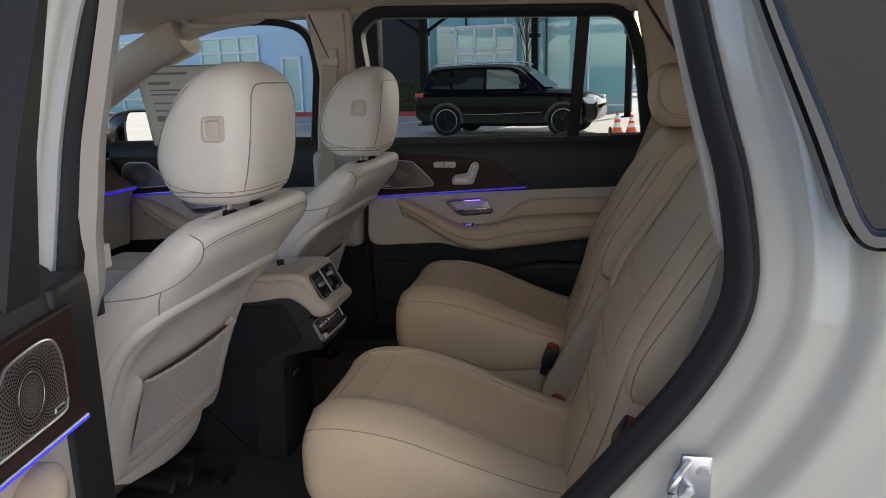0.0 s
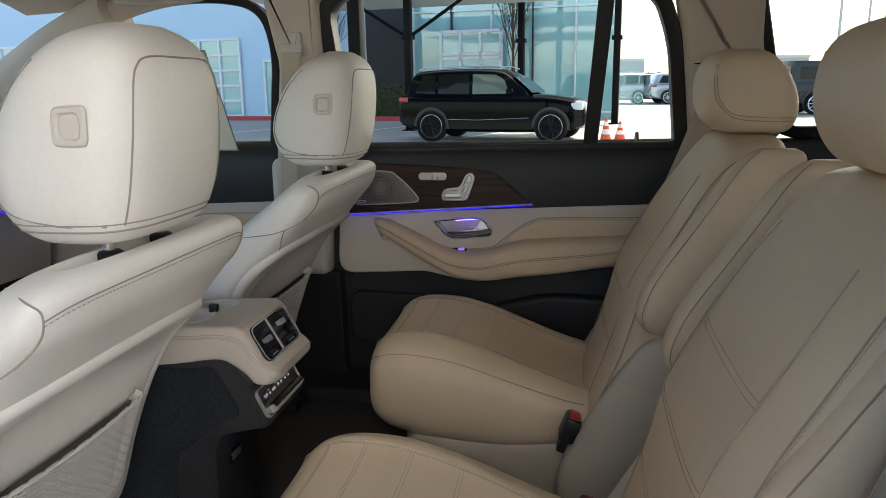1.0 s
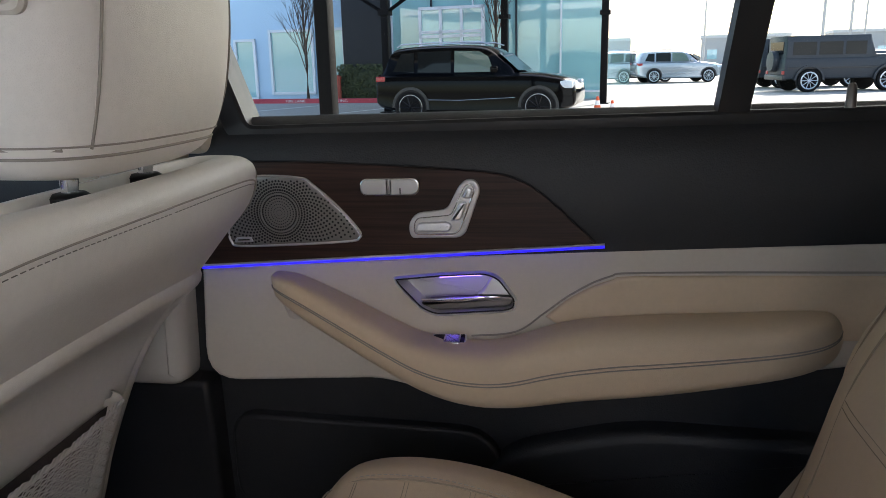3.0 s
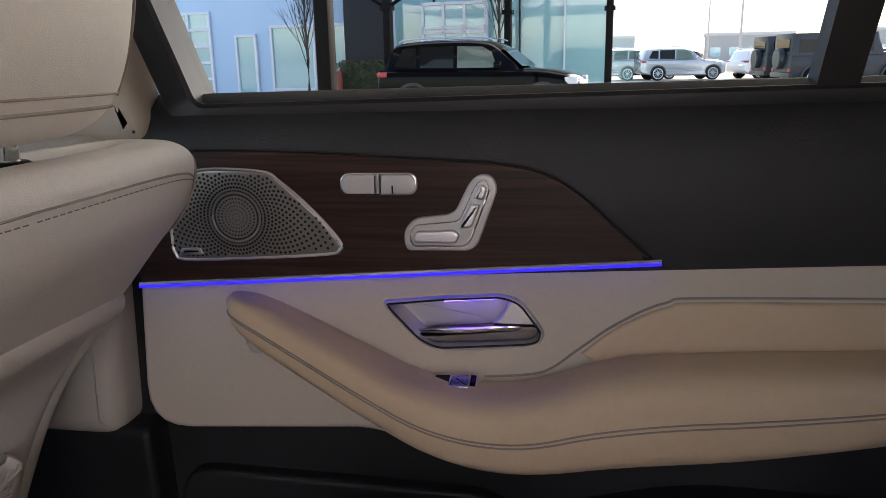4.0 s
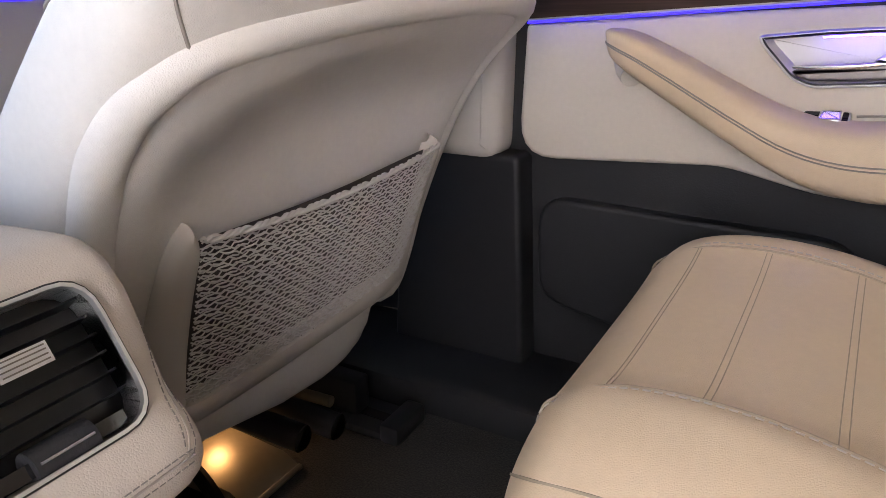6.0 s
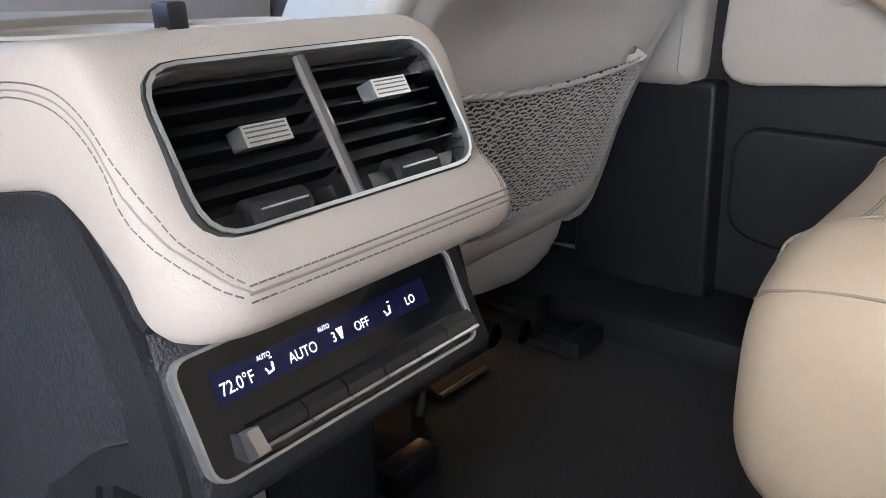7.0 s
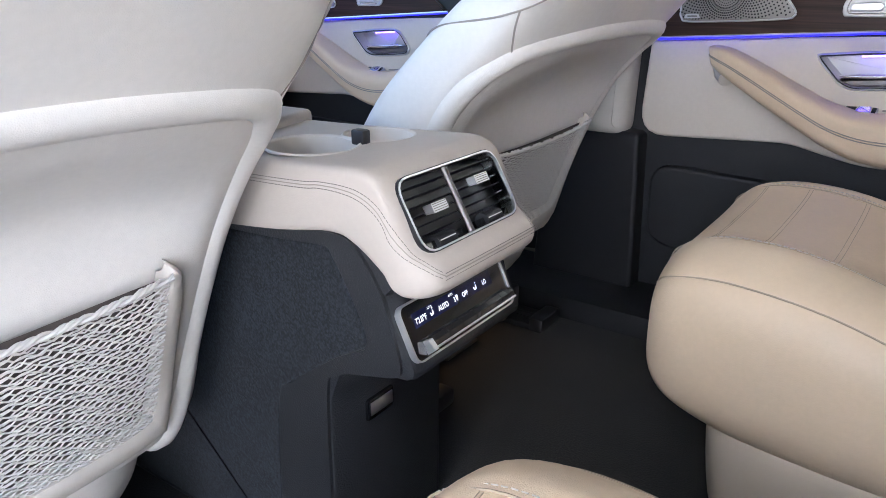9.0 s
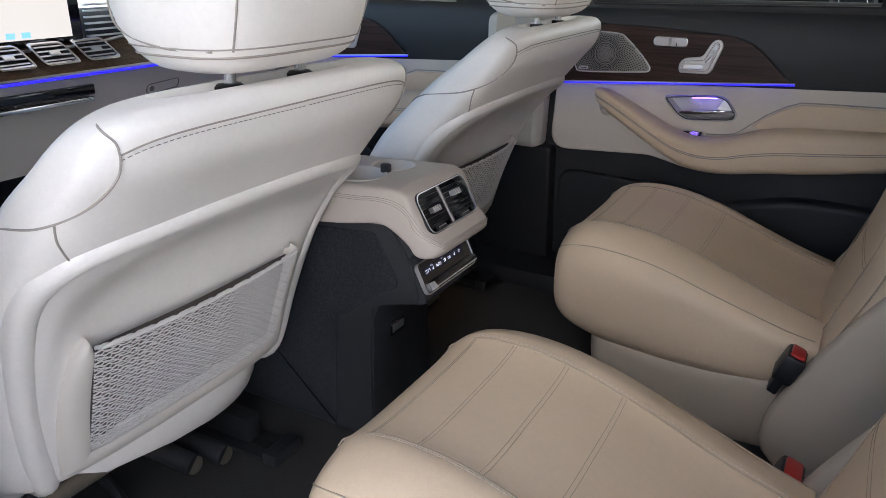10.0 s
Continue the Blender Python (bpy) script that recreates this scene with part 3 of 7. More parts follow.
# quarter window of the near side
qn = rounded([(0.655, 1.57), (0.676, 1.476), (0.733, 1.326), (0.757, 1.256), (0.776, 1.228), (1.45, 1.24), (1.40, 1.57)], [0.02, 0.05, 0.05, 0.03, 0.015, 0.03, 0.03])


def QN(u, v, d):
    return (u, near_y(u, v) - 0.088 - d, v)


part("window_rim", ringplate(qn, inset2(qn, 0.020), QN, 0.014, 0.004, base=-0.02), BLACK_GLOSS, body, "black rim of the quarter window")
qg = inset2(qn, 0.018)
part("quarter_glass", rings([[QN(p.x, p.y, 0.004) for p in qg], [QN(p.x, p.y, 0.008) for p in qg]]), PRIVACY, body, "dark tinted quarter window glass")
part("glass_bar", rings([[QN(x + k, z, 0.0085) for x, k in ((0.86, 0), (0.90, 0))] + [QN(x + k, z, 0.010) for x, k in ((0.90, 0), (0.86, 0))] for z in (1.24,)] + [[QN(x, 1.40, d) for x, d in ((1.04, 0.0085), (1.08, 0.0085), (1.08, 0.010), (1.04, 0.010))]]), BLACK_PLASTIC, body)
# striker
striker = thing("door_striker", (0.588, -0.955, 0.962), "bare metal door striker loop on the jamb", "door striker")
part("plate", box(-0.012, 0.022, -0.004, 0.004, -0.03, 0.024, 0.004), SATIN, striker)
part("loop", tube(spline([(-0.004, -0.004, 0.016), (-0.018, -0.03, 0.014), (-0.024, -0.034, -0.002), (-0.018, -0.03, -0.018), (0.0, -0.004, -0.018)], 6), 0.005, 8), SATIN, striker)
part("bolt", rings([disc_ring((0.012, -0.004 - k, 0.006), r, (1, 0, 0), (0, 0, 1), 6) for k, r in ((0, 0.008), (0.006, 0.007))]), SATIN, striker)
# inner trim along the near B-pillar
bt = spline([(-0.175, 1.62, 0), (-0.188, 1.506, 0), (-0.203, 1.392, 0), (-0.212, 1.32, 0), (-0.214, 1.241, 0), (-0.218, 1.17, 0), (-0.223, 1.115, 0), (-0.238, 1.08, 0), (-0.254, 1.02, 0), (-0.283, 0.81, 0), (-0.295, 0.50, 0)], 6)
rows = []
for du, y in ((-0.10, -0.76), (-0.02, -0.785), (-0.003, -0.795), (0.006, -0.805), (0.024, -0.84), (0.042, -0.872), (0.035, -0.90)):
    rows.append([(p.x + du, y + 0.22 * max(0, p.y - 1.2), p.y) for p in bt])
tagged(part("pillar_trim", rings(rows, closed=False), PLASTIC_BEIGE), "pale trim of the near door pillar", "trim", kind="structure")
tagged(part("belt_guide", box(-0.256, -0.240, -0.80, -0.780, 1.06, 1.145, 0.004), BLACK_PLASTIC), "black belt slot in the pillar trim", "trim", kind="structure")
tagged(part("belt_clip", box(-0.230, -0.215, -0.803, -0.785, 1.135, 1.172, 0.004), PLASTIC_BEIGE), "pale clip beside the belt slot", "trim", kind="structure")
ct = rounded([(0.62, 1.19), (1.0, 1.19), (0.97, 1.45), (0.95, 1.64), (0.50, 1.64), (0.535, 1.56), (0.570, 1.42)], 0.02)
tagged(part("pillar_trim", rings([[(p.x, near_y(p.x, p.y) + d, p.y) for p in ct] for d in (0.045, 0.075)]), HEADLINER), "beige pillar trim beside the open door", "trim", kind="structure")
tagged(part("quarter_trim", box(0.66, 1.92, -0.86, -0.83, 0.50, 1.20, 0.01), BLACK_SOFT), "black luggage bay side trim", "trim", kind="structure")
# grab handle over the front window
grab = thing("grab_handle", (-0.70, 0.60, 1.60), "beige folding grab handle on the headliner", "grab handle")
part("bar", tube(spline([(-0.13, 0.0, 0.0), (-0.11, -0.025, -0.012), (-0.05, -0.035, -0.018), (0.05, -0.035, -0.018), (0.11, -0.025, -0.012), (0.13, 0.0, 0.0)], 6), 0.009, 8), PLASTIC_BEIGE, grab)
for x in (-0.13, 0.13):
    part("mount", box(x - 0.016, x + 0.016, -0.02, 0.02, -0.006, 0.03, 0.006), PLASTIC_BEIGE, grab)
# seat belts
def strap(name, pts, w, label):
    P3 = [Vector(q) for q in spline(pts, 8)]
    rows = []
    for i, q in enumerate(P3):
        t = (P3[min(i + 1, len(P3) - 1)] - P3[max(i - 1, 0)]).normalized()
        s = t.cross(Vector((0, -1, 0))).normalized()
        n = s.cross(t)
        rows.append([q + s * w / 2, q + n * 0.0012 + s * w / 2, q + n * 0.0012 - s * w / 2, q - s * w / 2])
    belt = thing(name, (0, 0, 0), label, "seat belt", "seat belts")
    part("webbing", rings(rows), BELT, belt)
    q = P3[0]
    part("belt_guide", box(q.x - w * 0.62, q.x + w * 0.62, q.y - 0.004, q.y + 0.012, q.z - 0.012, q.z + 0.012, 0.004), PLASTIC_BEIGE, belt, "beige belt guide")
    return belt


strap("seat_belt", [(-0.345, 0.590, 1.46), (-0.36, 0.600, 1.30), (-0.385, 0.625, 1.10), (-0.40, 0.63, 0.85)], 0.047, "beige front seat belt hanging on the B-pillar")
strap("seat_belt", [(0.712, 0.540, 1.40), (0.680, 0.525, 1.30), (0.622, 0.522, 1.14), (0.570, 0.53, 1.01), (0.56, 0.535, 0.90)], 0.048, "beige rear seat belt lying beside the backrest")
strap("seat_belt", [(0.705, -0.745, 1.33), (0.680, -0.725, 1.22), (0.652, -0.715, 1.08), (0.612, -0.705, 0.94), (0.585, -0.70, 0.80)], 0.048, "beige rear seat belt hanging beside the open doorway")
adj = far_sheet("belt_adjuster", rounded([(-0.35, 1.44), (-0.32, 1.44), (-0.315, 1.50), (-0.345, 1.50)], 0.008), PLASTIC_BEIGE, "beige seat belt height adjuster", 0.04, 0.068, 0.006)
# price sheet on the front passenger window
sheet = thing("window_sheet", (-0.81, 0.0, 1.325), "printed price sheet standing inside the front window", "paper sheet")


def WS(u, v, d):
    return (u, 0.690 - 0.289 * (v + 0.135) - d, v)


part("paper", rings([[WS(u, v, d) for u, v in ((-0.24, -0.135), (0.255, -0.135), (0.215, 0.135), (-0.235, 0.135))] for d in (0, 0.002)]), PAPER, sheet)
for u0, u1, v0, v1 in ((-0.21, -0.05, 0.108, 0.116), (-0.20, -0.12, 0.075, 0.085), (-0.20, -0.06, 0.055, 0.060), (-0.20, -0.06, 0.040, 0.045), (-0.20, -0.04, 0.010, 0.016), (-0.20, -0.05, -0.015, -0.009), (-0.20, -0.06, -0.05, -0.03), (0.0, 0.20, 0.108, 0.112), (0.02, 0.17, -0.115, -0.113), (-0.03, 0.05, 0.066, 0.069), (-0.03, 0.04, 0.058, 0.061), (-0.03, 0.05, 0.048, 0.051), (-0.03, 0.03, 0.030, 0.033), (-0.03, 0.05, 0.022, 0.025), (-0.03, 0.045, 0.006, 0.009), (-0.03, 0.04, -0.004, -0.001)):
    part("print_bar", rings([[WS(u, v, d) for u, v in ((u0, v0), (u1, v0), (u1, v1), (u0, v1))] for d in (0.002, 0.0026)]), PRINT, sheet)
part("edge", tube([WS(u, v, 0.002) for u, v in ((-0.24, -0.135), (0.255, -0.135), (0.215, 0.135), (-0.235, 0.135))], 0.003, 5, True), PRINT, sheet)
# door mirror on the far side
mir = thing("door_mirror", (-1.27, 0.94, 1.228), "black door mirror reflecting the car park", "mirror")
mo = rounded([(-0.115, -0.07), (0.10, -0.07), (0.125, 0.0), (0.09, 0.075), (-0.09, 0.08), (-0.12, 0.03)], 0.04)
MM = lambda u, v, d: (0.02 + d, u, v)
part("housing", rings([[(x, p.x * k, p.y * k) for p in mo] for x, k in ((-0.11, 0.35), (-0.085, 0.7), (-0.04, 0.95), (0.0, 1.04), (0.02, 1.05), (0.024, 0.98), (0.012, 0.94))]), BLACK_GLOSS, mir)
glass = part("mirror_glass", rings([[(0.013, p.x * 0.93, p.y * 0.93) for p in mo], [(0.016, p.x * 0.92, p.y * 0.92) for p in mo]]), MIRROR, mir, "mirror glass")
part("stalk", box(-0.06, 0.0, -0.20, -0.09, -0.09, -0.045, 0.015), BLACK_GLOSS, mir)
# door lock pin on the window sill
pin = part("lock_pin", rings([disc_ring((0.535, 0.655, z), r, (1, 0, 0), (0, 1, 0), 12) for z, r in ((1.215, 0.006), (1.238, 0.005), (1.242, 0.003))]), DARK_METAL)
tagged(pin, "small chrome lock pin on the sill", "lock pin")


# ---------- front seats ----------
FS_BACK = [  # z, x front, x rear, half width
    (0.685, -0.47, -0.373, 0.20), (0.692, -0.50, -0.355, 0.235), (0.712, -0.51, -0.344, 0.252), (0.75, -0.505, -0.333, 0.258), (0.80, -0.49, -0.319, 0.260), (0.86, -0.468, -0.297, 0.262), (0.92, -0.436, -0.270, 0.262),
    (0.98, -0.395, -0.232, 0.262), (1.04, -0.338, -0.177, 0.260), (1.09, -0.284, -0.136, 0.256), (1.125, -0.238, -0.107, 0.251), (1.15, -0.208, -0.097, 0.244), (1.170, -0.184, -0.094, 0.230), (1.182, -0.168, -0.101, 0.205), (1.186, -0.160, -0.112, 0.175)]
FS_HEAD = [
    (1.196, -0.190, -0.125, 0.070), (1.200, -0.216, -0.105, 0.098), (1.214, -0.238, -0.087, 0.115), (1.24, -0.256, -0.075, 0.126), (1.28, -0.262, -0.067, 0.132), (1.33, -0.248, -0.062, 0.131),
    (1.375, -0.224, -0.062, 0.123), (1.408, -0.196, -0.070, 0.108), (1.428, -0.168, -0.085, 0.083), (1.440, -0.145, -0.103, 0.045)]
E_BACK, E_HEAD = 3.8, 3.4


def rear_of(rows, u, z, e, off=0.0):
    """The point on the rear skin of a soft body at side u and height z."""
    lo, hi = 0.0, 1.0
    for _ in range(30):
        mid = (lo + hi) / 2
        if lerp_rows(rows, mid)[0] < z:
            lo = mid
        else:
            hi = mid
    zz, xf, xr, hw = lerp_rows(rows, lo)
    k = min(0.999, abs(u) / hw)
    cx, rx = (xf + xr) / 2, (xr - xf) / 2
    return Vector((cx + rx * (1 - k ** e) ** (1 / e) + off, u, z))


def s_at(rows, z):
    lo, hi = 0.0, 1.0
    for _ in range(30):
        mid = (lo + hi) / 2
        if lerp_rows(rows, mid)[0] < z:
            lo = mid
        else:
            hi = mid
    return lo


def front_seat(m, label):
    seat = thing("front_seat", m, label, "car seat", "front seats")
    n, m = 96, 64
    rr = [[cushion_point(FS_BACK, j / m, 2 * math.pi * i / n, E_BACK) for i in range(n)] for j in range(m + 1)]
    # the top falls into a shallow bowl under the headrest
    for z, xf, xr, hw in ((1.186, -0.156, -0.118, 0.165), (1.180, -0.154, -0.124, 0.152), (1.166, -0.153, -0.128, 0.142), (1.160, -0.150, -0.132, 0.12)):
        rr.append([Vector(((xf + xr) / 2 + (xr - xf) / 2 * sgnpow(math.cos(q), 2 / 3), hw * sgnpow(math.sin(q), 2 / 3), z)) for q in (2 * math.pi * i / n for i in range(n))])
    # knee hollow pressed into the rear panel
    for ring in rr:
        for p in ring:
            zz, xf, xr, hw = lerp_rows(FS_BACK, s_at(FS_BACK, min(p.z, 1.18)))
            if p.x > (xf + xr) / 2 and p.z < 1.1:
                ku = max(0.0, 1 - (abs(p.y) / 0.212) ** 2.4)
                top = 1.045 - 0.9 * p.y * p.y
                kz = min(1.0, max(0.0, (p.z - 0.712) / 0.03)) * min(1.0, max(0.0, (top - p.z) / 0.075))
                kz = kz * kz * (3 - 2 * kz)
                p.x -= (0.020 + 0.024 * min(1.0, max(0.0, (p.z - 0.88) / 0.07))) * ku * kz
    back = part("backrest", rings(rr), DAYLIT_LEATHER, seat)

    def bp(z, deg, grow=0.0006):
        return cushion_point(FS_BACK, s_at(FS_BACK, z), radians(deg), E_BACK, grow)

    # shoulder patches with their stitched rims, one on each side
    for sg in (1, -1):
        loop = spline([bp(1.176, sg * 125), bp(1.172, sg * 84), bp(1.158, sg * 60), bp(1.130, sg * 52), bp(1.100, sg * 58), bp(1.080, sg * 82), bp(1.066, sg * 108), bp(1.045, sg * 135), bp(1.02, sg * 155)], 8)
        part("shoulder_seam", tube(loop, 0.0012, 5), SEAM, back)
        part("side_seam", tube(spline([bp(1.150, sg * 55), bp(1.158, sg * 40), bp(1.162, sg * 20), bp(1.163, 0)], 10), 0.0009, 5), SEAM, back)
        part("side_seam", tube(spline([bp(1.085, sg * 72), bp(1.065, sg * 64), bp(1.036, sg * 50)], 8), 0.0012, 5), SEAM, back)
        part("stitching", dashes(spline([bp(1.145, sg * 54, 0.0022), bp(1.153, sg * 40, 0.0022), bp(1.1575, sg * 20, 0.0022), bp(1.158, 0, 0.0022)], 10), 0.0042, 0.0024, 0.00042), THREAD, back)
    # rear shell: a hard panel with a rolled edge, hollow for the knees and a netted pocket
    outline = [(-0.196, 0.68), (-0.214, 0.74), (-0.228, 0.84), (-0.237, 0.93), (-0.240, 0.985), (-0.232, 1.022), (-0.200, 1.045), (-0.10, 1.056), (0.0, 1.058), (0.10, 1.056), (0.200, 1.045), (0.232, 1.022), (0.240, 0.985), (0.237, 0.93), (0.228, 0.84), (0.214, 0.74), (0.196, 0.68)]
    edge = [rear_of(FS_BACK, p.x, p.y, E_BACK, -0.0115) for p in spline([(u, v, 0) for u, v in outline], 8)]
    part("panel_edge", tube(edge, 0.0170, 14), DAYLIT_LEATHER, back, "rolled edge of the seat's rear panel")
    # pocket frame and net
    def pk(u, v, off=0.018):
        return rear_of(FS_BACK, u, v, E_BACK, off)
    # flat U-shaped frame round the net, lying on the shell
    inn = spline([(-0.166, 0.897, 0), (-0.165, 0.87, 0), (-0.163, 0.82, 0), (-0.160, 0.746, 0), (-0.152, 0.734, 0), (-0.08, 0.733, 0), (0.0, 0.734, 0), (0.08, 0.736, 0), (0.158, 0.742, 0), (0.167, 0.756, 0), (0.170, 0.82, 0), (0.172, 0.87, 0), (0.173, 0.897, 0)], 8)
    out = spline([(-0.170, 0.908, 0), (-0.187, 0.885, 0), (-0.196, 0.82, 0), (-0.194, 0.722, 0), (-0.180, 0.705, 0), (-0.09, 0.703, 0), (0.0, 0.704, 0), (0.09, 0.706, 0), (0.180, 0.711, 0), (0.193, 0.726, 0), (0.198, 0.82, 0), (0.193, 0.885, 0), (0.177, 0.908, 0)], 8)
    rows = []
    for k, off in ((0.0, -0.014), (0.0, 0.003), (0.10, 0.0085), (0.28, 0.0120), (0.72, 0.0130), (0.92, 0.0105), (1.0, 0.005), (1.0, -0.014)):
        rows.append([pk(o.x + (i.x - o.x) * k, o.y + (i.y - o.y) * k, off - 0.016 * max(0.0, 1 - min(q, len(inn) - 1 - q) / 7) ** 2) for q, (i, o) in enumerate(zip(inn, out))])
    rows.append(rows[0])
    part("pocket_frame", rings(rows, closed=False), PLASTIC_BEIGE, back, "beige frame of the net pocket")
    bm = bmesh.new()

    def np_(u, v, lift):
        top = 0.896 - 0.010 * (1 - (u / 0.19) ** 2)
        w = 0.171 - 0.004 * (1 - v)
        return rear_of(FS_BACK, u * w / 0.19 + 0.0035, 0.734 + (top - 0.734) * v, E_BACK, lift + 0.006 * math.sin(math.pi * v))
    # dark sheet puts the shade of the hollow behind the net into colour
    shade_sheet = rings([[np_(-0.184 + 0.368 * i / 24, v, -0.013 + 0.010 * abs(i / 12 - 1) ** 4) for i in range(25)] for v in (0.0, 0.2, 0.4, 0.6, 0.8, 0.97)], closed=False)
    part("pocket_liner", shade_sheet, NET_SHADE, back, "brown-grey sheet painted as the shade behind the net")
    # shallow crossing strands, each rising across the pocket
    for sg in (1, -1):
        for k in range(46):
            line = []
            for j in range(73):
                u = -0.19 + 0.38 * j / 72
                v = -0.46 + 0.032 * k + 0.46 * (j / 72) + 0.009 * math.sin(j * 1.9 + k * 2.1)
                if 0.0 <= v <= 1.0:
                    line.append(np_(u * sg, v, 0.0085 + (0.0010 if (j + (sg > 0)) % 2 else -0.0004)))
            if len(line) > 1:
                tube(line, 0.00078, 4, bm=bm)
    part("pocket_net", bm, NET, back, "stretched beige mesh pocket", recalc=False)
    hem = bmesh.new()
    for ph in (0, 1.6, 3.2):
        tube([np_(-0.19 + 0.38 * i / 90, 1.0 + 0.012 * math.sin(i * 0.75 + ph), 0.0110 + 0.0025 * math.cos(i * 0.75 + ph)) for i in range(91)], 0.0017, 5, bm=hem)
    part("net_hem", hem, NET, back, recalc=False)
    # cushion box below and the valance behind it
    cush = [(0.60, -0.95, -0.52, 0.22), (0.62, -1.0, -0.46, 0.25), (0.66, -1.02, -0.44, 0.262), (0.70, -1.03, -0.44, 0.262), (0.75, -1.03, -0.46, 0.25), (0.775, -1.0, -0.50, 0.21)]
    part("seat_cushion", soft_body(cush, 5, 48, 16), DAYLIT_LEATHER, seat)
    rows = []
    for z, x, w0, w1 in ((0.735, -0.352, -0.19, 0.196), (0.71, -0.350, -0.192, 0.200), (0.690, -0.352, -0.18, 0.203), (0.670, -0.358, -0.13, 0.203), (0.650, -0.368, -0.02, 0.198), (0.634, -0.380, 0.06, 0.185), (0.622, -0.392, 0.11, 0.165)):
        rows.append([Vector((x - 0.055 * abs((w0 + (w1 - w0) * i / 24) / 0.2) ** 5 + 0.010 * (1 - ((w0 + (w1 - w0) * i / 24) / 0.2) ** 2), w0 + (w1 - w0) * i / 24, z)) for i in range(25)])
    shell = rows + [[p + Vector((-0.006, 0, 0.001)) for p in row] for row in rows[::-1]]
    shell.append(rows[0])
    part("seat_valance", rings(shell, closed=False), DAYLIT_LEATHER, seat, "curved pale flap under the net pocket")
    # floor tracks with their sliders, a cross tube and the cable duct
    for u in (-0.175, 0.175):
        part("seat_rail", box(-0.98, -0.33, u - 0.034, u + 0.034, 0.503, 0.515, 0.003), BLACK_PLASTIC, seat, "black metal floor track")
        part("rail_slider", box(-0.95, -0.40, u - 0.016, u + 0.016, 0.515, 0.565, 0.004), BLACK_PLASTIC, seat, "black metal seat slider")
        part("rail_slot", box(-0.40, -0.335, u - 0.008, u + 0.008, 0.513, 0.5165), HOLE, seat)
        part("rail_cap", box(-0.352, -0.322, u - 0.036, u + 0.036, 0.502, 0.530, 0.006), BLACK_PLASTIC, seat)
        part("rail_riser", box(-0.60, -0.46, u - 0.010, u + 0.010, 0.56, 0.66, 0.003), BLACK_PLASTIC, seat)
    part("cross_tube", tube([(-0.46, -0.18, 0.600), (-0.46, 0.18, 0.600)], 0.013, 10), RAIL, seat, "bare metal cross tube")
    for u, z, x in ((0.02, 0.575, -0.372), (0.075, 0.560, -0.365)):
        part("motor_tube", tube([(-0.60, u - 0.03, z + 0.03), (x, u, z)], 0.017, 12), BLACK_PLASTIC, seat, "black seat motor tube")
        part("tube_end", rings([disc_ring((x + 0.001, u, z), q, (0, 1, 0), (0, 0, 1), 14) for q in (0.0150, 0.004)]), RAIL, seat)
    part("cable_duct", tube(spline([(-0.62, -0.08, 0.62), (-0.50, -0.06, 0.57), (-0.42, -0.07, 0.53), (-0.40, -0.09, 0.505)], 6), 0.009, 8), BLACK_PLASTIC, seat)
    # headrest on two posts
    head = part("headrest", soft_body(FS_HEAD, E_HEAD), DAYLIT_LEATHER, seat)

    def hp(z, deg, grow=0.0006):
        return cushion_point(FS_HEAD, s_at(FS_HEAD, z), radians(deg), E_HEAD, grow)
    for sg in (1, -1):
        part("headrest_seam", tube(spline([hp(1.222, sg * 44), hp(1.26, sg * 40), hp(1.31, sg * 38), hp(1.37, sg * 38), hp(1.392, sg * 34), hp(1.402, sg * 22), hp(1.403, 0)], 8), 0.0012, 5), SEAM, head)
        loop = [hp(1.222, sg * 60), hp(1.224, sg * 90), hp(1.238, sg * 116), hp(1.268, sg * 130), hp(1.31, sg * 131), hp(1.36, sg * 126), hp(1.40, sg * 114)]
        part("headrest_seam", tube(spline(loop, 8), 0.0012, 5), SEAM, head)
        c = hp(1.330, sg * 82, 0)
        oc = rounded([(-0.021, -0.021), (0.019, -0.021), (0.021, 0.023), (-0.019, 0.021)], 0.010)
        ic = rounded([(-0.0125, -0.0125), (0.0115, -0.0125), (0.0125, 0.0135), (-0.0115, 0.0125)], 0.007)

        def bt(u, v, d):
            return (c.x + u, c.y + sg * (d - 0.002), c.z + v)
        bezel = part("release_button", ringplate(oc, ic, bt, 0.0055, 0.0025), PLASTIC_BEIGE, head, "beige button frame on the headrest's side")
        part("button_cap", pillow(ic, bt, 0.0035, 0.0012), PLASTIC_BEIGE, bezel)
    part("headrest_seam", tube(spline([hp(1.216, a) for a in range(0, 361, 12)], 3), 0.0012, 5), SEAM, head)
    part("headrest_seam", tube(spline([hp(1.224, a) for a in range(0, 361, 12)], 3), 0.0008, 5), SEAM, head)
    for u in (-0.055, 0.055):
        part("headrest_post", tube([(-0.150, u, 1.14), (-0.143, u, 1.22)], 0.0065, 12), CHROME, head, "chrome headrest post")
        part("post_collar", rings([disc_ring((-0.147, u, 1.172 + k), r, (1, 0, 0), (0, 1, 0), 16) for k, r in ((0, 0.016), (0.009, 0.016), (0.012, 0.012))]), BLACK_PLASTIC, seat)
    return seat


passenger = front_seat(pose(-0.026, 0.333, -0.006, 0, 0.7, 0), "pale beige leather front passenger seat with headrest and net pocket")
driver = copy_thing(passenger, pose(-0.010, -0.470, -0.008))
driver["label"] = "pale beige leather driver's seat with net pocket beside the open door"

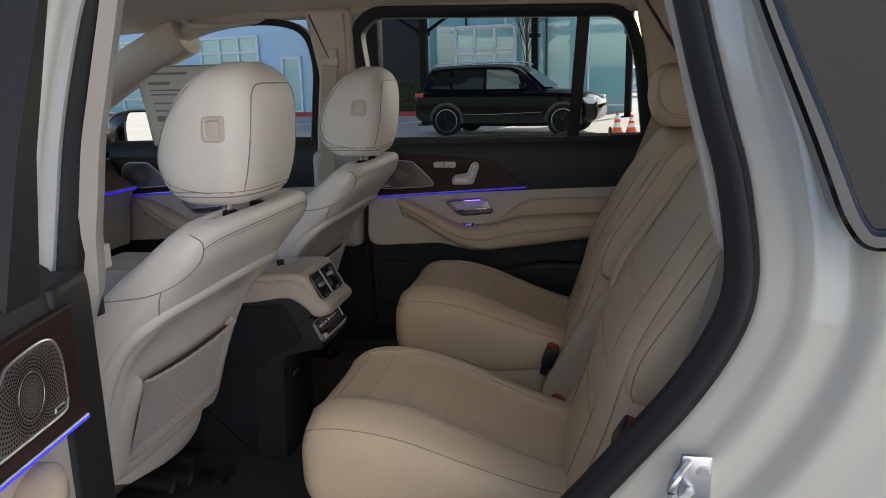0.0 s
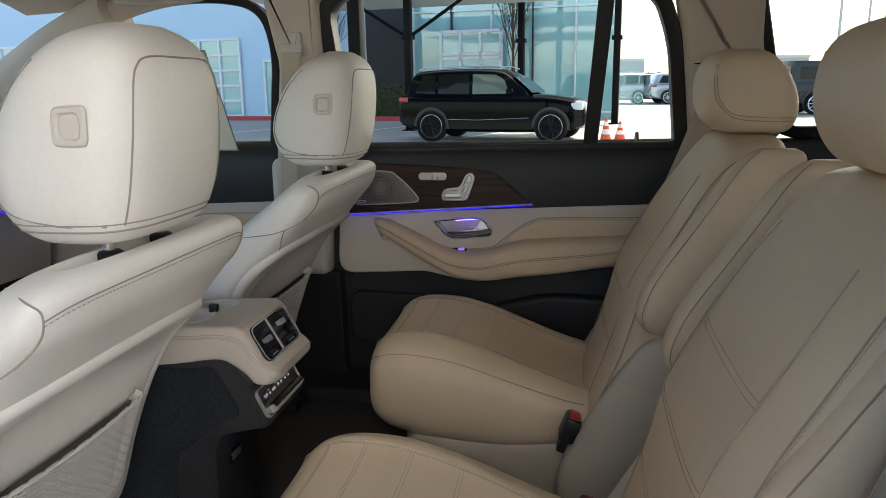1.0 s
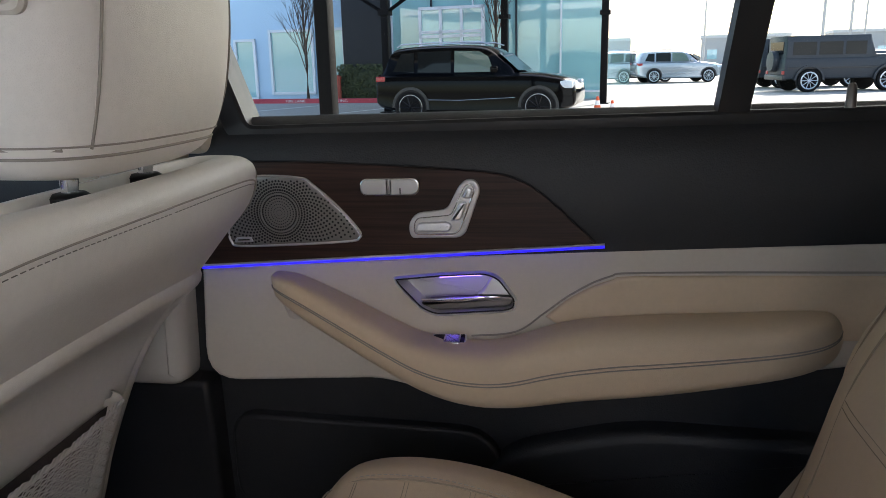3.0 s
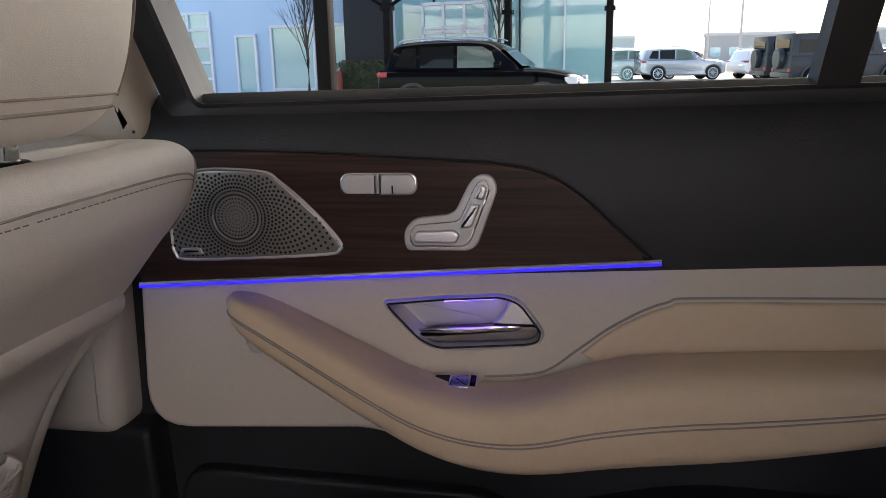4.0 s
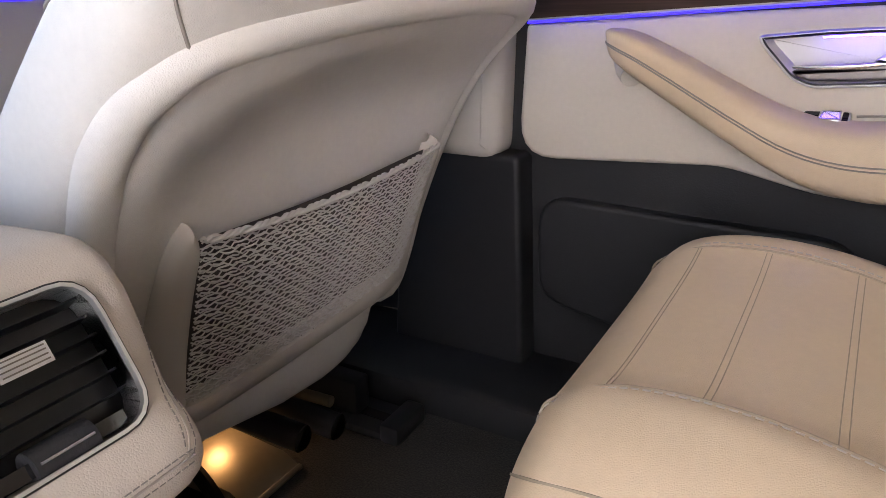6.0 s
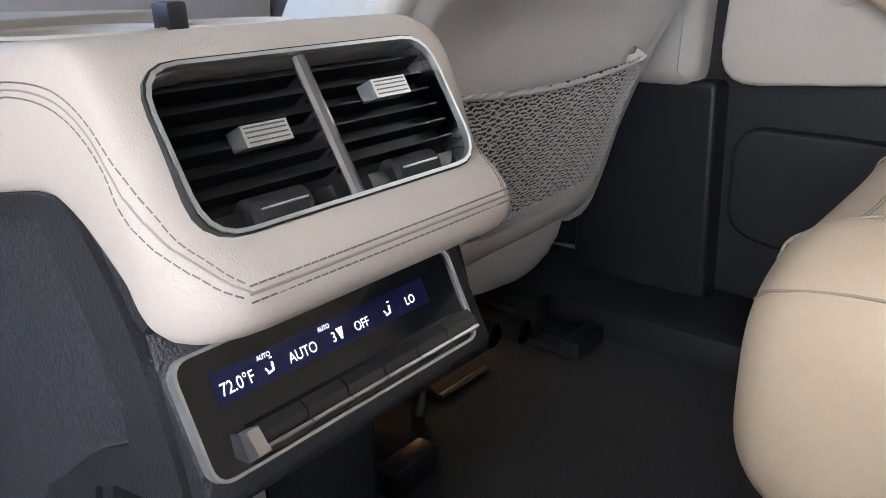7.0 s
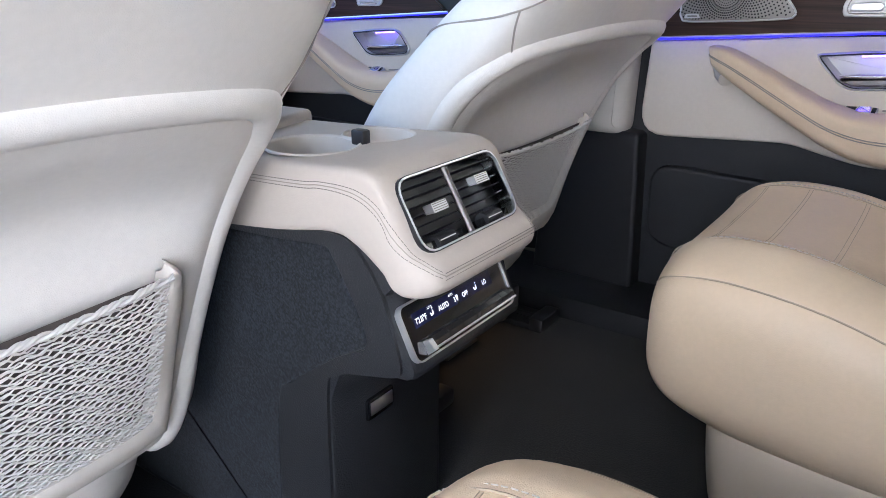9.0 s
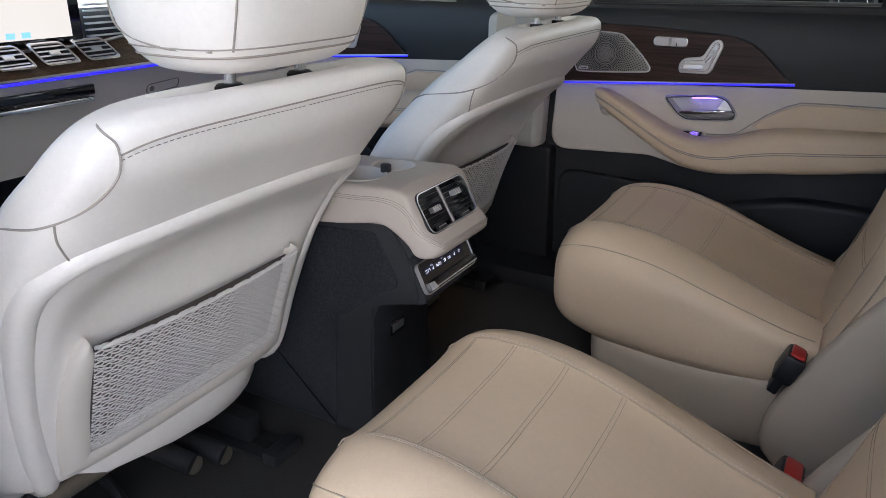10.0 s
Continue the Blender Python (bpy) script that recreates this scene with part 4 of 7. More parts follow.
# metal floor duct under the passenger seat
duct = thing("floor_duct", (-0.47, 0.345, 0.50), "bare metal air duct plate on the floor under the seat", "air duct")
part("plate", rings([[(x, y, z) for x, z in ((-0.10, 0.002), (-0.10, 0.030), (0.02, 0.020), (0.045, 0.006), (0.045, 0.002))] for y in (-0.055, -0.05, 0.03, 0.035)]), RAIL, duct)
part("lip", tube([(0.045, -0.055, 0.006), (0.045, 0.035, 0.006)], 0.004, 8), RAIL, duct)
for y, z in ((0.085, 0.035), (0.115, 0.050)):
    part("rod", tube([(-0.12, y - 0.01, z + 0.004), (0.035, y, z)], 0.008, 10), RAIL, duct, "bare metal rod")
# warm footwell lamp under the passenger seat
foot = thing("footwell_lamp", (-0.53, 0.36, 0.582), "small warm lamp under the front passenger seat", "lamp")
part("housing", box(-0.020, 0.020, -0.012, 0.012, 0.0, 0.014, 0.003), BLACK_PLASTIC, foot)
part("lens", box(-0.016, 0.016, -0.009, 0.009, -0.004, 0.001, 0.001), mat("lamp_lens", (0.9, 0.8, 0.6), 0.3, emit=(1.0, 0.55, 0.22), power=2.5), foot, "glowing warm lens")
bulb = new("footwell_glow", bpy.data.lights.new("footwell_glow", "POINT"))
bulb.data.energy, bulb.data.color, bulb.data.shadow_soft_size = 0.008, (1.0, 0.58, 0.25), 0.008
bulb.matrix_world = pose(-0.53, 0.36, 0.570)

# ---------- second row ----------
RB = [  # backrest: z, x front, x rear, half width
    (0.64, 0.43, 0.53, 0.185), (0.68, 0.42, 0.57, 0.210), (0.78, 0.458, 0.615, 0.222), (0.88, 0.488, 0.652, 0.227), (0.98, 0.513, 0.690, 0.229), (1.06, 0.556, 0.728, 0.229), (1.13, 0.595, 0.763, 0.226),
    (1.19, 0.634, 0.790, 0.216), (1.232, 0.664, 0.803, 0.198), (1.258, 0.684, 0.800, 0.172), (1.271, 0.70, 0.79, 0.118), (1.275, 0.715, 0.775, 0.09)]
RH = [
    (1.276, 0.705, 0.795, 0.085), (1.283, 0.682, 0.815, 0.112), (1.309, 0.663, 0.826, 0.128), (1.345, 0.653, 0.824, 0.134), (1.385, 0.655, 0.808, 0.131), (1.412, 0.665, 0.788, 0.119), (1.428, 0.680, 0.768, 0.096), (1.435, 0.695, 0.750, 0.05)]


def rear_seat(m, label, out=0.0):
    seat = thing("rear_seat", m, label, "car seat", "second-row seats")
    # cushion: sections along x, each a rounded box whose crown dips in the middle
    secs = [(0.002, 0.735, 0.790, 0.130), (-0.006, 0.700, 0.815, 0.165), (0.000, 0.672, 0.834, 0.186), (0.025, 0.650, 0.857, 0.204), (0.075, 0.632, 0.868, 0.211), (0.145, 0.620, 0.864, 0.213),
            (0.225, 0.615, 0.842, 0.213), (0.305, 0.618, 0.808, 0.210), (0.385, 0.63, 0.775, 0.203), (0.45, 0.65, 0.752, 0.195)]

    def cp(s, a, grow=0.0):
        x, zl, zh, hw = lerp_rows(secs, s)
        cz, rz = (zl + zh) / 2, (zh - zl) / 2
        u = sgnpow(math.cos(a), 2 / 3.6) * (hw + grow)
        v = sgnpow(math.sin(a), 2 / 3.6) * (rz + grow)
        k = abs(u) / hw
        if v > 0:
            ch = 1 - min(1, k / 0.62) ** 4
            v -= 0.018 * max(0, ch) * min(1, s * 2.2)
        if u > 0:
            u *= 1 + out / hw
        return Vector((x, u, cz + v))
    N, M = 72, 40
    cushion = part("seat_cushion", rings([[cp(j / M, 2 * math.pi * i / N) for i in range(N)] for j in range(M + 1)]), WARM_LIT_LEATHER, seat)

    def on_top(x_s, u, grow=0.0007):
        x, zl, zh, hw = lerp_rows(secs, x_s)
        k = min(0.995, abs(u) / hw)
        a = math.acos(min(1, k ** 1.8))
        if u < 0:
            a = math.pi - a
        return cp(x_s, a, grow)
    for sg in (1, -1):
        part("stitching", dashes(spline([on_top(s, sg * 0.1225, 0.0009) for s in (0.16, 0.25, 0.4, 0.55, 0.7, 0.85, 0.97)], 6), 0.0045, 0.0022, 0.0006), THREAD_PALE, cushion)
        part("bolster_seam", tube(spline([on_top(s, sg * 0.118) for s in (0.16, 0.25, 0.4, 0.55, 0.7, 0.85, 0.97)], 6), 0.0010, 5), SEAM_TAN, cushion)
        part("piping", tube(spline([cp(s, radians(90 - sg * 58), 0.0008) for s in (0.16, 0.3, 0.45, 0.6, 0.75, 0.9, 0.98)], 6), 0.0010, 5), SEAM_TAN, cushion)
    for xs in (0.365, 0.475, 0.580, 0.680):
        for off in (-0.0035, 0.0035):
            part("pleat", tube(spline([on_top(xs + off, u, 0.0002) for u in (-0.116, -0.09, -0.05, 0.0, 0.05, 0.09, 0.116)], 6), 0.00038, 5), SEAM_TAN, cushion)
    base = [(0.50, 0.08, 0.44, 0.16), (0.53, 0.07, 0.50, 0.18), (0.60, 0.06, 0.55, 0.192), (0.645, 0.06, 0.57, 0.196), (0.67, 0.08, 0.56, 0.18)]
    part("seat_base", soft_body(base, 6, 40, 10), PLASTIC_TAN, seat, "beige plastic seat base")
    back = part("backrest", soft_body(RB, 3.4), WARM_LIT_LEATHER, seat)

    def bp(z, deg, grow=0.0007):
        return cushion_point(RB, s_at(RB, z), radians(deg), 3.4, grow)
    for sg in (1, -1):
        part("side_seam", tube(spline([bp(0.72, sg * 128), bp(0.85, sg * 122), bp(1.0, sg * 122), bp(1.12, sg * 124), bp(1.2, sg * 122), bp(1.235, sg * 104), bp(1.24, sg * 84)], 8), 0.0010, 5), SEAM_TAN, back)
        part("bolster_seam", tube(spline([bp(0.74, sg * 152), bp(0.88, sg * 152), bp(1.0, sg * 152), bp(1.12, sg * 152), bp(1.2, sg * 154)], 8), 0.0010, 5), SEAM_TAN, back)
        part("stitching", dashes(spline([bp(0.72, sg * 126, 0.0012), bp(0.85, sg * 120, 0.0012), bp(1.0, sg * 120, 0.0012), bp(1.12, sg * 122, 0.0012), bp(1.2, sg * 120, 0.0012)], 8), 0.0042, 0.0024, 0.00042), SEAM_TAN, back)
    for z in (0.86, 0.96, 1.06):
        for dz in (0, 0.007):
            part("pleat", tube(spline([bp(z + dz, a, 0.0002) for a in (153, 165, 180, 195, 207)], 6), 0.00038, 5), SEAM_TAN, back)
    for sg in (1, -1):
        cov = [(0.52, 0.42, 0.60, 0.010), (0.56, 0.39, 0.64, 0.020), (0.64, 0.40, 0.66, 0.026), (0.74, 0.45, 0.66, 0.028), (0.84, 0.51, 0.66, 0.027), (0.89, 0.545, 0.65, 0.020), (0.905, 0.57, 0.63, 0.010)]
        cb = soft_body(cov, 3.0, 28, 16)
        for vtx in cb.verts:
            vtx.co.y += sg * 0.222
        bol = [(0.912, 0.57, 0.60, 0.008), (0.922, 0.545, 0.63, 0.026), (0.95, 0.535, 0.66, 0.036), (1.00, 0.548, 0.685, 0.040), (1.06, 0.585, 0.718, 0.041), (1.13, 0.628, 0.756, 0.041), (1.19, 0.668, 0.786, 0.038), (1.235, 0.704, 0.800, 0.028), (1.25, 0.73, 0.79, 0.012)]
        bb = soft_body(bol, 2.8, 28, 20)
        for vtx in bb.verts:
            vtx.co.y += sg * (0.203 - 0.35 * max(0, vtx.co.z - 1.15))
        part("side_bolster", bb, WARM_LIT_LEATHER, back)
        def be(s, deg, bol=bol, sg=sg):
            q = cushion_point(bol, s, radians(deg), 2.8, 0.0007)
            return q + Vector((0, sg * (0.203 - 0.35 * max(0, q.z - 1.15)), 0))
        part("piping", tube(spline([be(s / 14, sg * 140) for s in range(2, 14)], 4), 0.0011, 5), SEAM_TAN, back)
        part("hinge_cover", cb, PLASTIC_TAN, seat, "rounded beige hinge cover")
    head = part("headrest", soft_body(RH, 4.4), WARM_LIT_LEATHER, seat)

    def hp(z, deg, grow=0.0007):
        return cushion_point(RH, s_at(RH, z), radians(deg), 4.4, grow)
    for sg in (1, -1):
        for off in (0, 7):
            part("headrest_seam", tube(spline([hp(1.406, sg * (132 + off)), hp(1.37, sg * (128 + off)), hp(1.335, sg * (120 + off)), hp(1.312 - off * 0.001, sg * 100), hp(1.307 - off * 0.001, sg * 70), hp(1.306 - off * 0.001, sg * 52)], 8), 0.0009, 5), SEAM_TAN, head)
    return seat


rear_pass = rear_seat(pose(-0.030, 0.308, -0.012), "beige leather second-row captain's chair beside the closed door", 0.040)
rear_driver = rear_seat(pose(-0.006, -0.442, -0.012), "beige leather second-row captain's chair beside the open door")

# folded-up armrests on the inner sides of both chairs
rest = [(0.925, 0.575, 0.60, 0.010), (0.935, 0.540, 0.63, 0.024), (0.97, 0.526, 0.655, 0.033), (1.03, 0.545, 0.690, 0.036), (1.10, 0.590, 0.725, 0.036), (1.17, 0.636, 0.765, 0.036), (1.225, 0.672, 0.790, 0.032), (1.252, 0.700, 0.790, 0.022), (1.262, 0.72, 0.775, 0.010)]


def folded_armrest(chair, y):
    def at(sv, deg, grow=0.0007):
        return cushion_point(rest, sv, radians(deg), 3.4, grow) + Vector((0, y, 0))
    rb = soft_body(rest, 3.4, 32, 24)
    for vtx in rb.verts:
        vtx.co.y += y
    arm = part("folded_armrest", rb, WARM_LIT_LEATHER, chair, "folded-up beige armrest")
    for sg in (1, -1):
        part("piping", tube(spline([at(sv / 16, sg * 138) for sv in range(1, 16)], 4), 0.0010, 5), SEAM_TAN, arm)
    part("pivot", tube([Vector((0.60, y - 0.01, 0.965)), Vector((0.60, y + 0.01, 0.965))], 0.018, 14), PLASTIC_TAN, arm)


folded_armrest(rear_driver, 0.283)
folded_armrest(rear_pass, -0.268)


def buckle(m, label):
    b = thing("seat_belt_buckle", m, label, "seat belt buckle", "seat belt buckles")
    part("housing", box(-0.016, 0.016, -0.026, 0.026, -0.028, 0.022, 0.006), BLACK_PLASTIC, b)
    part("release", box(-0.011, 0.011, -0.019, 0.019, 0.019, 0.026, 0.003), RED, b, "red release button")
    part("stalk", box(-0.008, 0.008, -0.018, 0.018, -0.055, -0.024, 0.003), BLACK_PLASTIC, b)
    return b


buckle(pose(0.385, 0.088, 0.700, 0, 22, 0), "black seat belt buckle with red button beside the cushion")
buckle(pose(0.41, -0.210, 0.688, 0, 20, 0), "black seat belt buckle with red button beside the cushion")
buckle(pose(0.535, -0.688, 0.868, 15, 25, 0), "black seat belt buckle with red button beside the backrest")


# ---------- rear doors ----------
def door_inner(m, label, side, name="rear_door", front=False):
    """The trimmed inside of a door. Local frame: x along the car, y = 0 at the trim face, z up. side: +1 looks to -y, -1 to +y."""
    door = thing(name, m, label, "car door", "doors")

    def P(u, v, d):
        return (u * 1.055, -side * d, 1 + (v - 1) * 1.055)

    def Q(u, v, d):
        return (u, -side * d, v)

    def V(pts):
        return [Vector(p) for p in pts]
    # carrier, black upper trim and lower map pocket area
    body = rounded([(-0.30, 0.52), (0.60, 0.60), (0.70, 0.85), (0.70, 1.19), (-0.26, 1.19), (-0.32, 0.9)], [0.05, 0.12, 0.1, 0.02, 0.02, 0.1])
    carrier = part("door_card", pillow(body, P, -0.012, 0.004, base=-0.07), BLACK_SOFT, door)
    upper = rounded([(-0.255, 1.012), (0.66, 1.055), (0.66, 1.20), (-0.25, 1.192)], 0.012)
    rows = []
    n = 40
    for v, d in ((0.0, -0.012), (0.0, 0.012), (0.25, 0.017), (0.6, 0.018), (0.8, 0.010), (0.93, -0.004), (1.0, -0.026), (1.0, -0.05)):
        rows.append([P(-0.255 + 0.925 * i / n, (1.012 + 0.043 * i / n) * (1 - v) + (1.196 + 0.012 * i / n) * v, d) for i in range(n + 1)])
    part("upper_trim", rings(rows, closed=False), BLACK_SOFT, door, "black soft upper door trim")
    wood = spline([(-0.245, 1.146, 0), (-0.1, 1.146, 0), (0.05, 1.139, 0), (0.125, 1.133, 0), (0.160, 1.124, 0), (0.190, 1.105, 0), (0.225, 1.073, 0), (0.249, 1.0515, 0)], 6)
    wood = V([(p.x, p.y) for p in wood]) + V([(0.2525, 1.0485), (0.2505, 1.0454), (0.1, 1.0348), (-0.245, 1.0115)])
    part("wood_panel", pillow(wood, P, 0.0225, 0.003), WOOD, door, "dark open-pore wood door panel")
    part("wood_edge", tube([P(p.x, p.y, 0.0215) for p in wood[:-4]], 0.0013, 5), BLACK_PLASTIC, door)
    # light strip
    part("strip_trim", tube([P(-0.245 + 0.505 * i / 20, 1.0115 + 0.0345 * i / 20 + 0.0012, 0.024) for i in range(21)], 0.0022, 6), SATIN, door, "satin metal trim strip")
    part("light_strip", tube([P(-0.245 + 0.505 * i / 20, 1.0115 + 0.0345 * i / 20 - 0.0012, 0.0252) for i in range(21)], 0.0016, 6), BLUE_LED, door, "glowing blue light strip")
    # beige middle panel, open where the handle recess sits
    bz = [(0.001, 1.000), (0.060, 1.0065), (0.118, 1.0105), (0.136, 1.004), (0.158, 0.974), (0.155, 0.961), (0.142, 0.957), (0.055, 0.950), (0.036, 0.958), (0.006, 0.990)]
    outer = rounded(bz, 0.009)
    mid = rounded([(-0.252, 1.008), (-0.262, 0.848), (-0.02, 0.862), (0.10, 0.835), (0.56, 0.90), (0.66, 0.93), (0.66, 1.052), (0.26, 1.042)], [0.006, 0.05, 0.02, 0.05, 0.05, 0.02, 0.006, 0.002])
    middle = part("middle_panel", holed_plate(mid, inset2(outer, 0.003), P, 0.012, 0.005), PANEL_HIDE, door, "beige leather door panel")
    seam = spline([P(0.10, 0.925, 0.0125), P(0.155, 0.932, 0.0125), P(0.19, 0.957, 0.0125), P(0.222, 0.982, 0.0125), P(0.266, 1.005, 0.0125), P(0.32, 1.0115, 0.0125), P(0.64, 1.018, 0.0125)], 8)
    part("panel_seam", tube(seam, 0.0014, 5), SEAM, door)
    swell = spline([(0.192, 0.953, 0), (0.225, 0.980, 0), (0.268, 1.001, 0), (0.32, 1.0075, 0), (0.65, 1.014, 0)], 6)
    swell = V([(p.x, p.y) for p in swell]) + V([(0.65, 0.935), (0.40, 0.93), (0.22, 0.935)])
    part("arm_pad_back", pillow(swell, P, 0.0165, 0.004), WARM_LIT_LEATHER, door)
    # armrest: sections along the door, z centre, half height, reach
    secs = [(-0.158, 0.992, 0.009, 0.030), (-0.150, 0.988, 0.018, 0.046), (-0.118, 0.976, 0.026, 0.060), (-0.062, 0.948, 0.030, 0.070), (-0.008, 0.920, 0.032, 0.078), (0.045, 0.895, 0.034, 0.084), (0.10, 0.883, 0.037, 0.088),
            (0.16, 0.886, 0.040, 0.092), (0.24, 0.905, 0.047, 0.092), (0.34, 0.916, 0.046, 0.090), (0.44, 0.927, 0.040, 0.086), (0.50, 0.935, 0.035, 0.080), (0.535, 0.942, 0.028, 0.068), (0.553, 0.948, 0.018, 0.046), (0.560, 0.952, 0.008, 0.018)]

    def ap(s, a, grow=0.0):
        x, zc, h, r = lerp_rows(secs, s)
        c, q = math.cos(a), math.sin(a)
        return Q(x - q * 0.004, zc + sgnpow(q, 2 / 3.2) * (h + grow), r * 0.5 + sgnpow(c, 2 / 3.2) * (r * 0.5 + grow))
    rr = [[ap(j / 48, 2 * math.pi * i / 36) for i in range(36)] for j in range(49)]
    arm = part("armrest", rings(rr), WARM_LIT_LEATHER, door, "padded beige armrest")
    for off in (0.0, 0.025):
        part("arm_seam", tube(spline([ap(s / 20, off, 0.0004) for s in range(0, 20)], 4), 0.0009, 5), SEAM, arm)
    part("grip_end", tube([Q(-0.145, 0.982, 0.004), Q(-0.135, 0.962, 0.018), Q(-0.125, 0.955, 0.030)], 0.015, 10), PLASTIC_BEIGE, arm)
    # speaker
    sp = spline([(-0.204, 1.060, 0), (-0.200, 1.105, 0), (-0.175, 1.127, 0), (-0.11, 1.127, 0), (-0.090, 1.117, 0), (-0.060, 1.090, 0), (-0.036, 1.062, 0), (-0.036, 1.052, 0), (-0.050, 1.048, 0), (-0.12, 1.043, 0), (-0.19, 1.040, 0), (-0.202, 1.046, 0)], 6, True)
    sp = V([(p.x, p.y) for p in sp])
    speaker = part("speaker", pillow(sp, P, 0.026, 0.0025), GRILLE, door, "perforated metal loudspeaker cover")
    part("speaker_rim", tube([P(p.x, p.y, 0.0255) for p in sp], 0.0017, 6, True), SATIN, speaker)
    bm = bmesh.new()
    cx, cz = -0.136, 1.083

    def inside(u, v):
        hit = False
        for p, q in zip(sp, sp[1:] + sp[:1]):
            if (p.y > v) != (q.y > v) and u < (q.x - p.x) * (v - p.y) / (q.y - p.y) + p.x:
                hit = not hit
        return hit
    for k in range(1, 30):
        r = 0.0045 * k * 0.8
        cnt = 10 + 5 * min(k, 5) if k < 6 else 60
        for i in range(cnt):
            a = 2 * math.pi * (i + (k % 2) * 0.5) / cnt
            u, v = cx + r * math.cos(a), cz + r * math.sin(a)
            if inside(u, v) and inside(u * 0.96 + cx * 0.04 + (0.004 if math.cos(a) > 0 else -0.004), v + (0.004 if math.sin(a) > 0 else -0.004)):
                h = min(0.0015, r * 0.042 + 0.0003)
                bm.faces.new([bm.verts.new(P(u + h * math.cos(q) * 1.0, v + h * math.sin(q), 0.0263)) for q in (0, 1.257, 2.513, 3.77, 5.027)])
    holes = part("speaker_holes", bm, HOLE, speaker, smooth=False)
    tagged(holes, kind="stuff")
    part("speaker_ring", tube([P(cx + 0.024 * math.cos(q), cz + 0.024 * math.sin(q), 0.026) for q in (2 * math.pi * i / 40 for i in range(40))], 0.0012, 5, True), GRILLE, speaker)
    part("speaker_badge", pillow(rounded([(-0.198, 1.0445), (-0.172, 1.0455), (-0.175, 1.0525), (-0.195, 1.0515)], 0.003), P, 0.0275, 0.0008), SATIN, speaker)
    part("badge_bar", pillow(V([(-0.192, 1.0475), (-0.177, 1.048), (-0.177, 1.0495), (-0.192, 1.049)]), P, 0.0280, 0.0002), HOLE, speaker)
    # memory and seat-heater keys
    pill = rounded([(-0.033, 1.104), (0.041, 1.105), (0.041, 1.127), (-0.033, 1.126)], 0.0105)
    keys = part("key_bezel", pillow(pill, P, 0.0255, 0.002), CHROME, door)
    for a, b in ((-0.031, 0.0035), (0.0045, 0.039)):
        o = rounded([(a, 1.106), (b, 1.1065), (b, 1.125), (a, 1.1245)], [0.009 if a < -0.02 else 0.001, 0.001 if a < -0.02 else 0.009, 0.001 if a < -0.02 else 0.009, 0.009 if a < -0.02 else 0.001])
        part("key", pillow(o, P, 0.0285, 0.0015), SILVER_PLASTIC, keys)
    part("key_mark", box(0.018, 0.0195, *sorted((-side * 0.0285, -side * 0.0289)), 1.113, 1.121), HOLE, keys)
    for q in (0.014, 0.020, 0.026):
        part("key_mark", box(q, q + 0.003, *sorted((-side * 0.0285, -side * 0.0289)), 1.1098, 1.1106), HOLE, keys)
    # seat-shaped adjustment switch
    lshape = [(0.030, 1.053), (0.088, 1.054), (0.096, 1.060), (0.1145, 1.113), (0.108, 1.125), (0.096, 1.125), (0.088, 1.117), (0.074, 1.089), (0.036, 1.084), (0.027, 1.072), (0.027, 1.060)]
    sw = part("seat_switch", pillow(rounded(lshape, 0.008), P, 0.0265, 0.002), SILVER_PLASTIC, door, "silver seat-shaped adjustment switch")
    ins = [(0.036, 1.058), (0.083, 1.059), (0.089, 1.064), (0.107, 1.112), (0.103, 1.120), (0.097, 1.119), (0.093, 1.113), (0.079, 1.082), (0.038, 1.078), (0.034, 1.072), (0.033, 1.063)]
    part("switch_groove", tube([P(p.x, p.y, 0.0266) for p in rounded(ins, 0.006)], 0.0009, 5, True), CHROME, sw)
    part("seat_key", pillow(rounded([(0.037, 1.061), (0.076, 1.062), (0.080, 1.070), (0.074, 1.0745), (0.039, 1.0725), (0.036, 1.066)], 0.003), P, 0.032, 0.002), SATIN, sw)
    part("back_key", pillow(rounded([(0.0785, 1.0755), (0.0905, 1.077), (0.0985, 1.098), (0.0900, 1.099)], 0.003), P, 0.032, 0.002), SATIN, sw)
    part("head_key", pillow(rounded([(0.0925, 1.1035), (0.1015, 1.1025), (0.1055, 1.1135), (0.0985, 1.117)], 0.003), P, 0.032, 0.002), SATIN, sw)
    # handle in its recess
    inn = inset2(outer, 0.004)
    handle = part("door_handle", ringplate(outer, inn, P, 0.0165, 0.0018), SATIN, door, "chrome door handle in a blue-lit recess")
    part("bezel_groove", tube([P(p.x, p.y, 0.0158) for p in inset2(outer, 0.0035)], 0.0011, 5, True), BLACK_PLASTIC, handle)
    hc = sum(inn, Vector((0, 0))) / len(inn)
    bowl = [[P(p.x, p.y, 0.0150) for p in inn], [P(hc.x + (p.x - hc.x) * 0.97, hc.y + (p.y - hc.y) * 0.95, -0.002) for p in inn], [P(hc.x + (p.x - hc.x) * 0.92, hc.y + (p.y - hc.y) * 0.86, -0.0095) for p in inn]]
    part("recess", rings(bowl, True, False, True), SILVER_PLASTIC, handle)
    low = [(0.034, 0.9645), (0.052, 0.9565), (0.100, 0.9590), (0.142, 0.9625), (0.1505, 0.967), (0.1525, 0.9745), (0.140, 0.980), (0.100, 0.9730), (0.050, 0.9690)]
    part("lower_plate", pillow(rounded(low, 0.003), P, 0.0080, 0.002, base=-0.008), DARK_METAL, handle, "dark metal plate under the lever")
    plate = [(0.106, 0.9755), (0.116, 0.984), (0.125, 1.0015), (0.131, 1.0035), (0.138, 0.998), (0.1525, 0.9760), (0.148, 0.9755)]
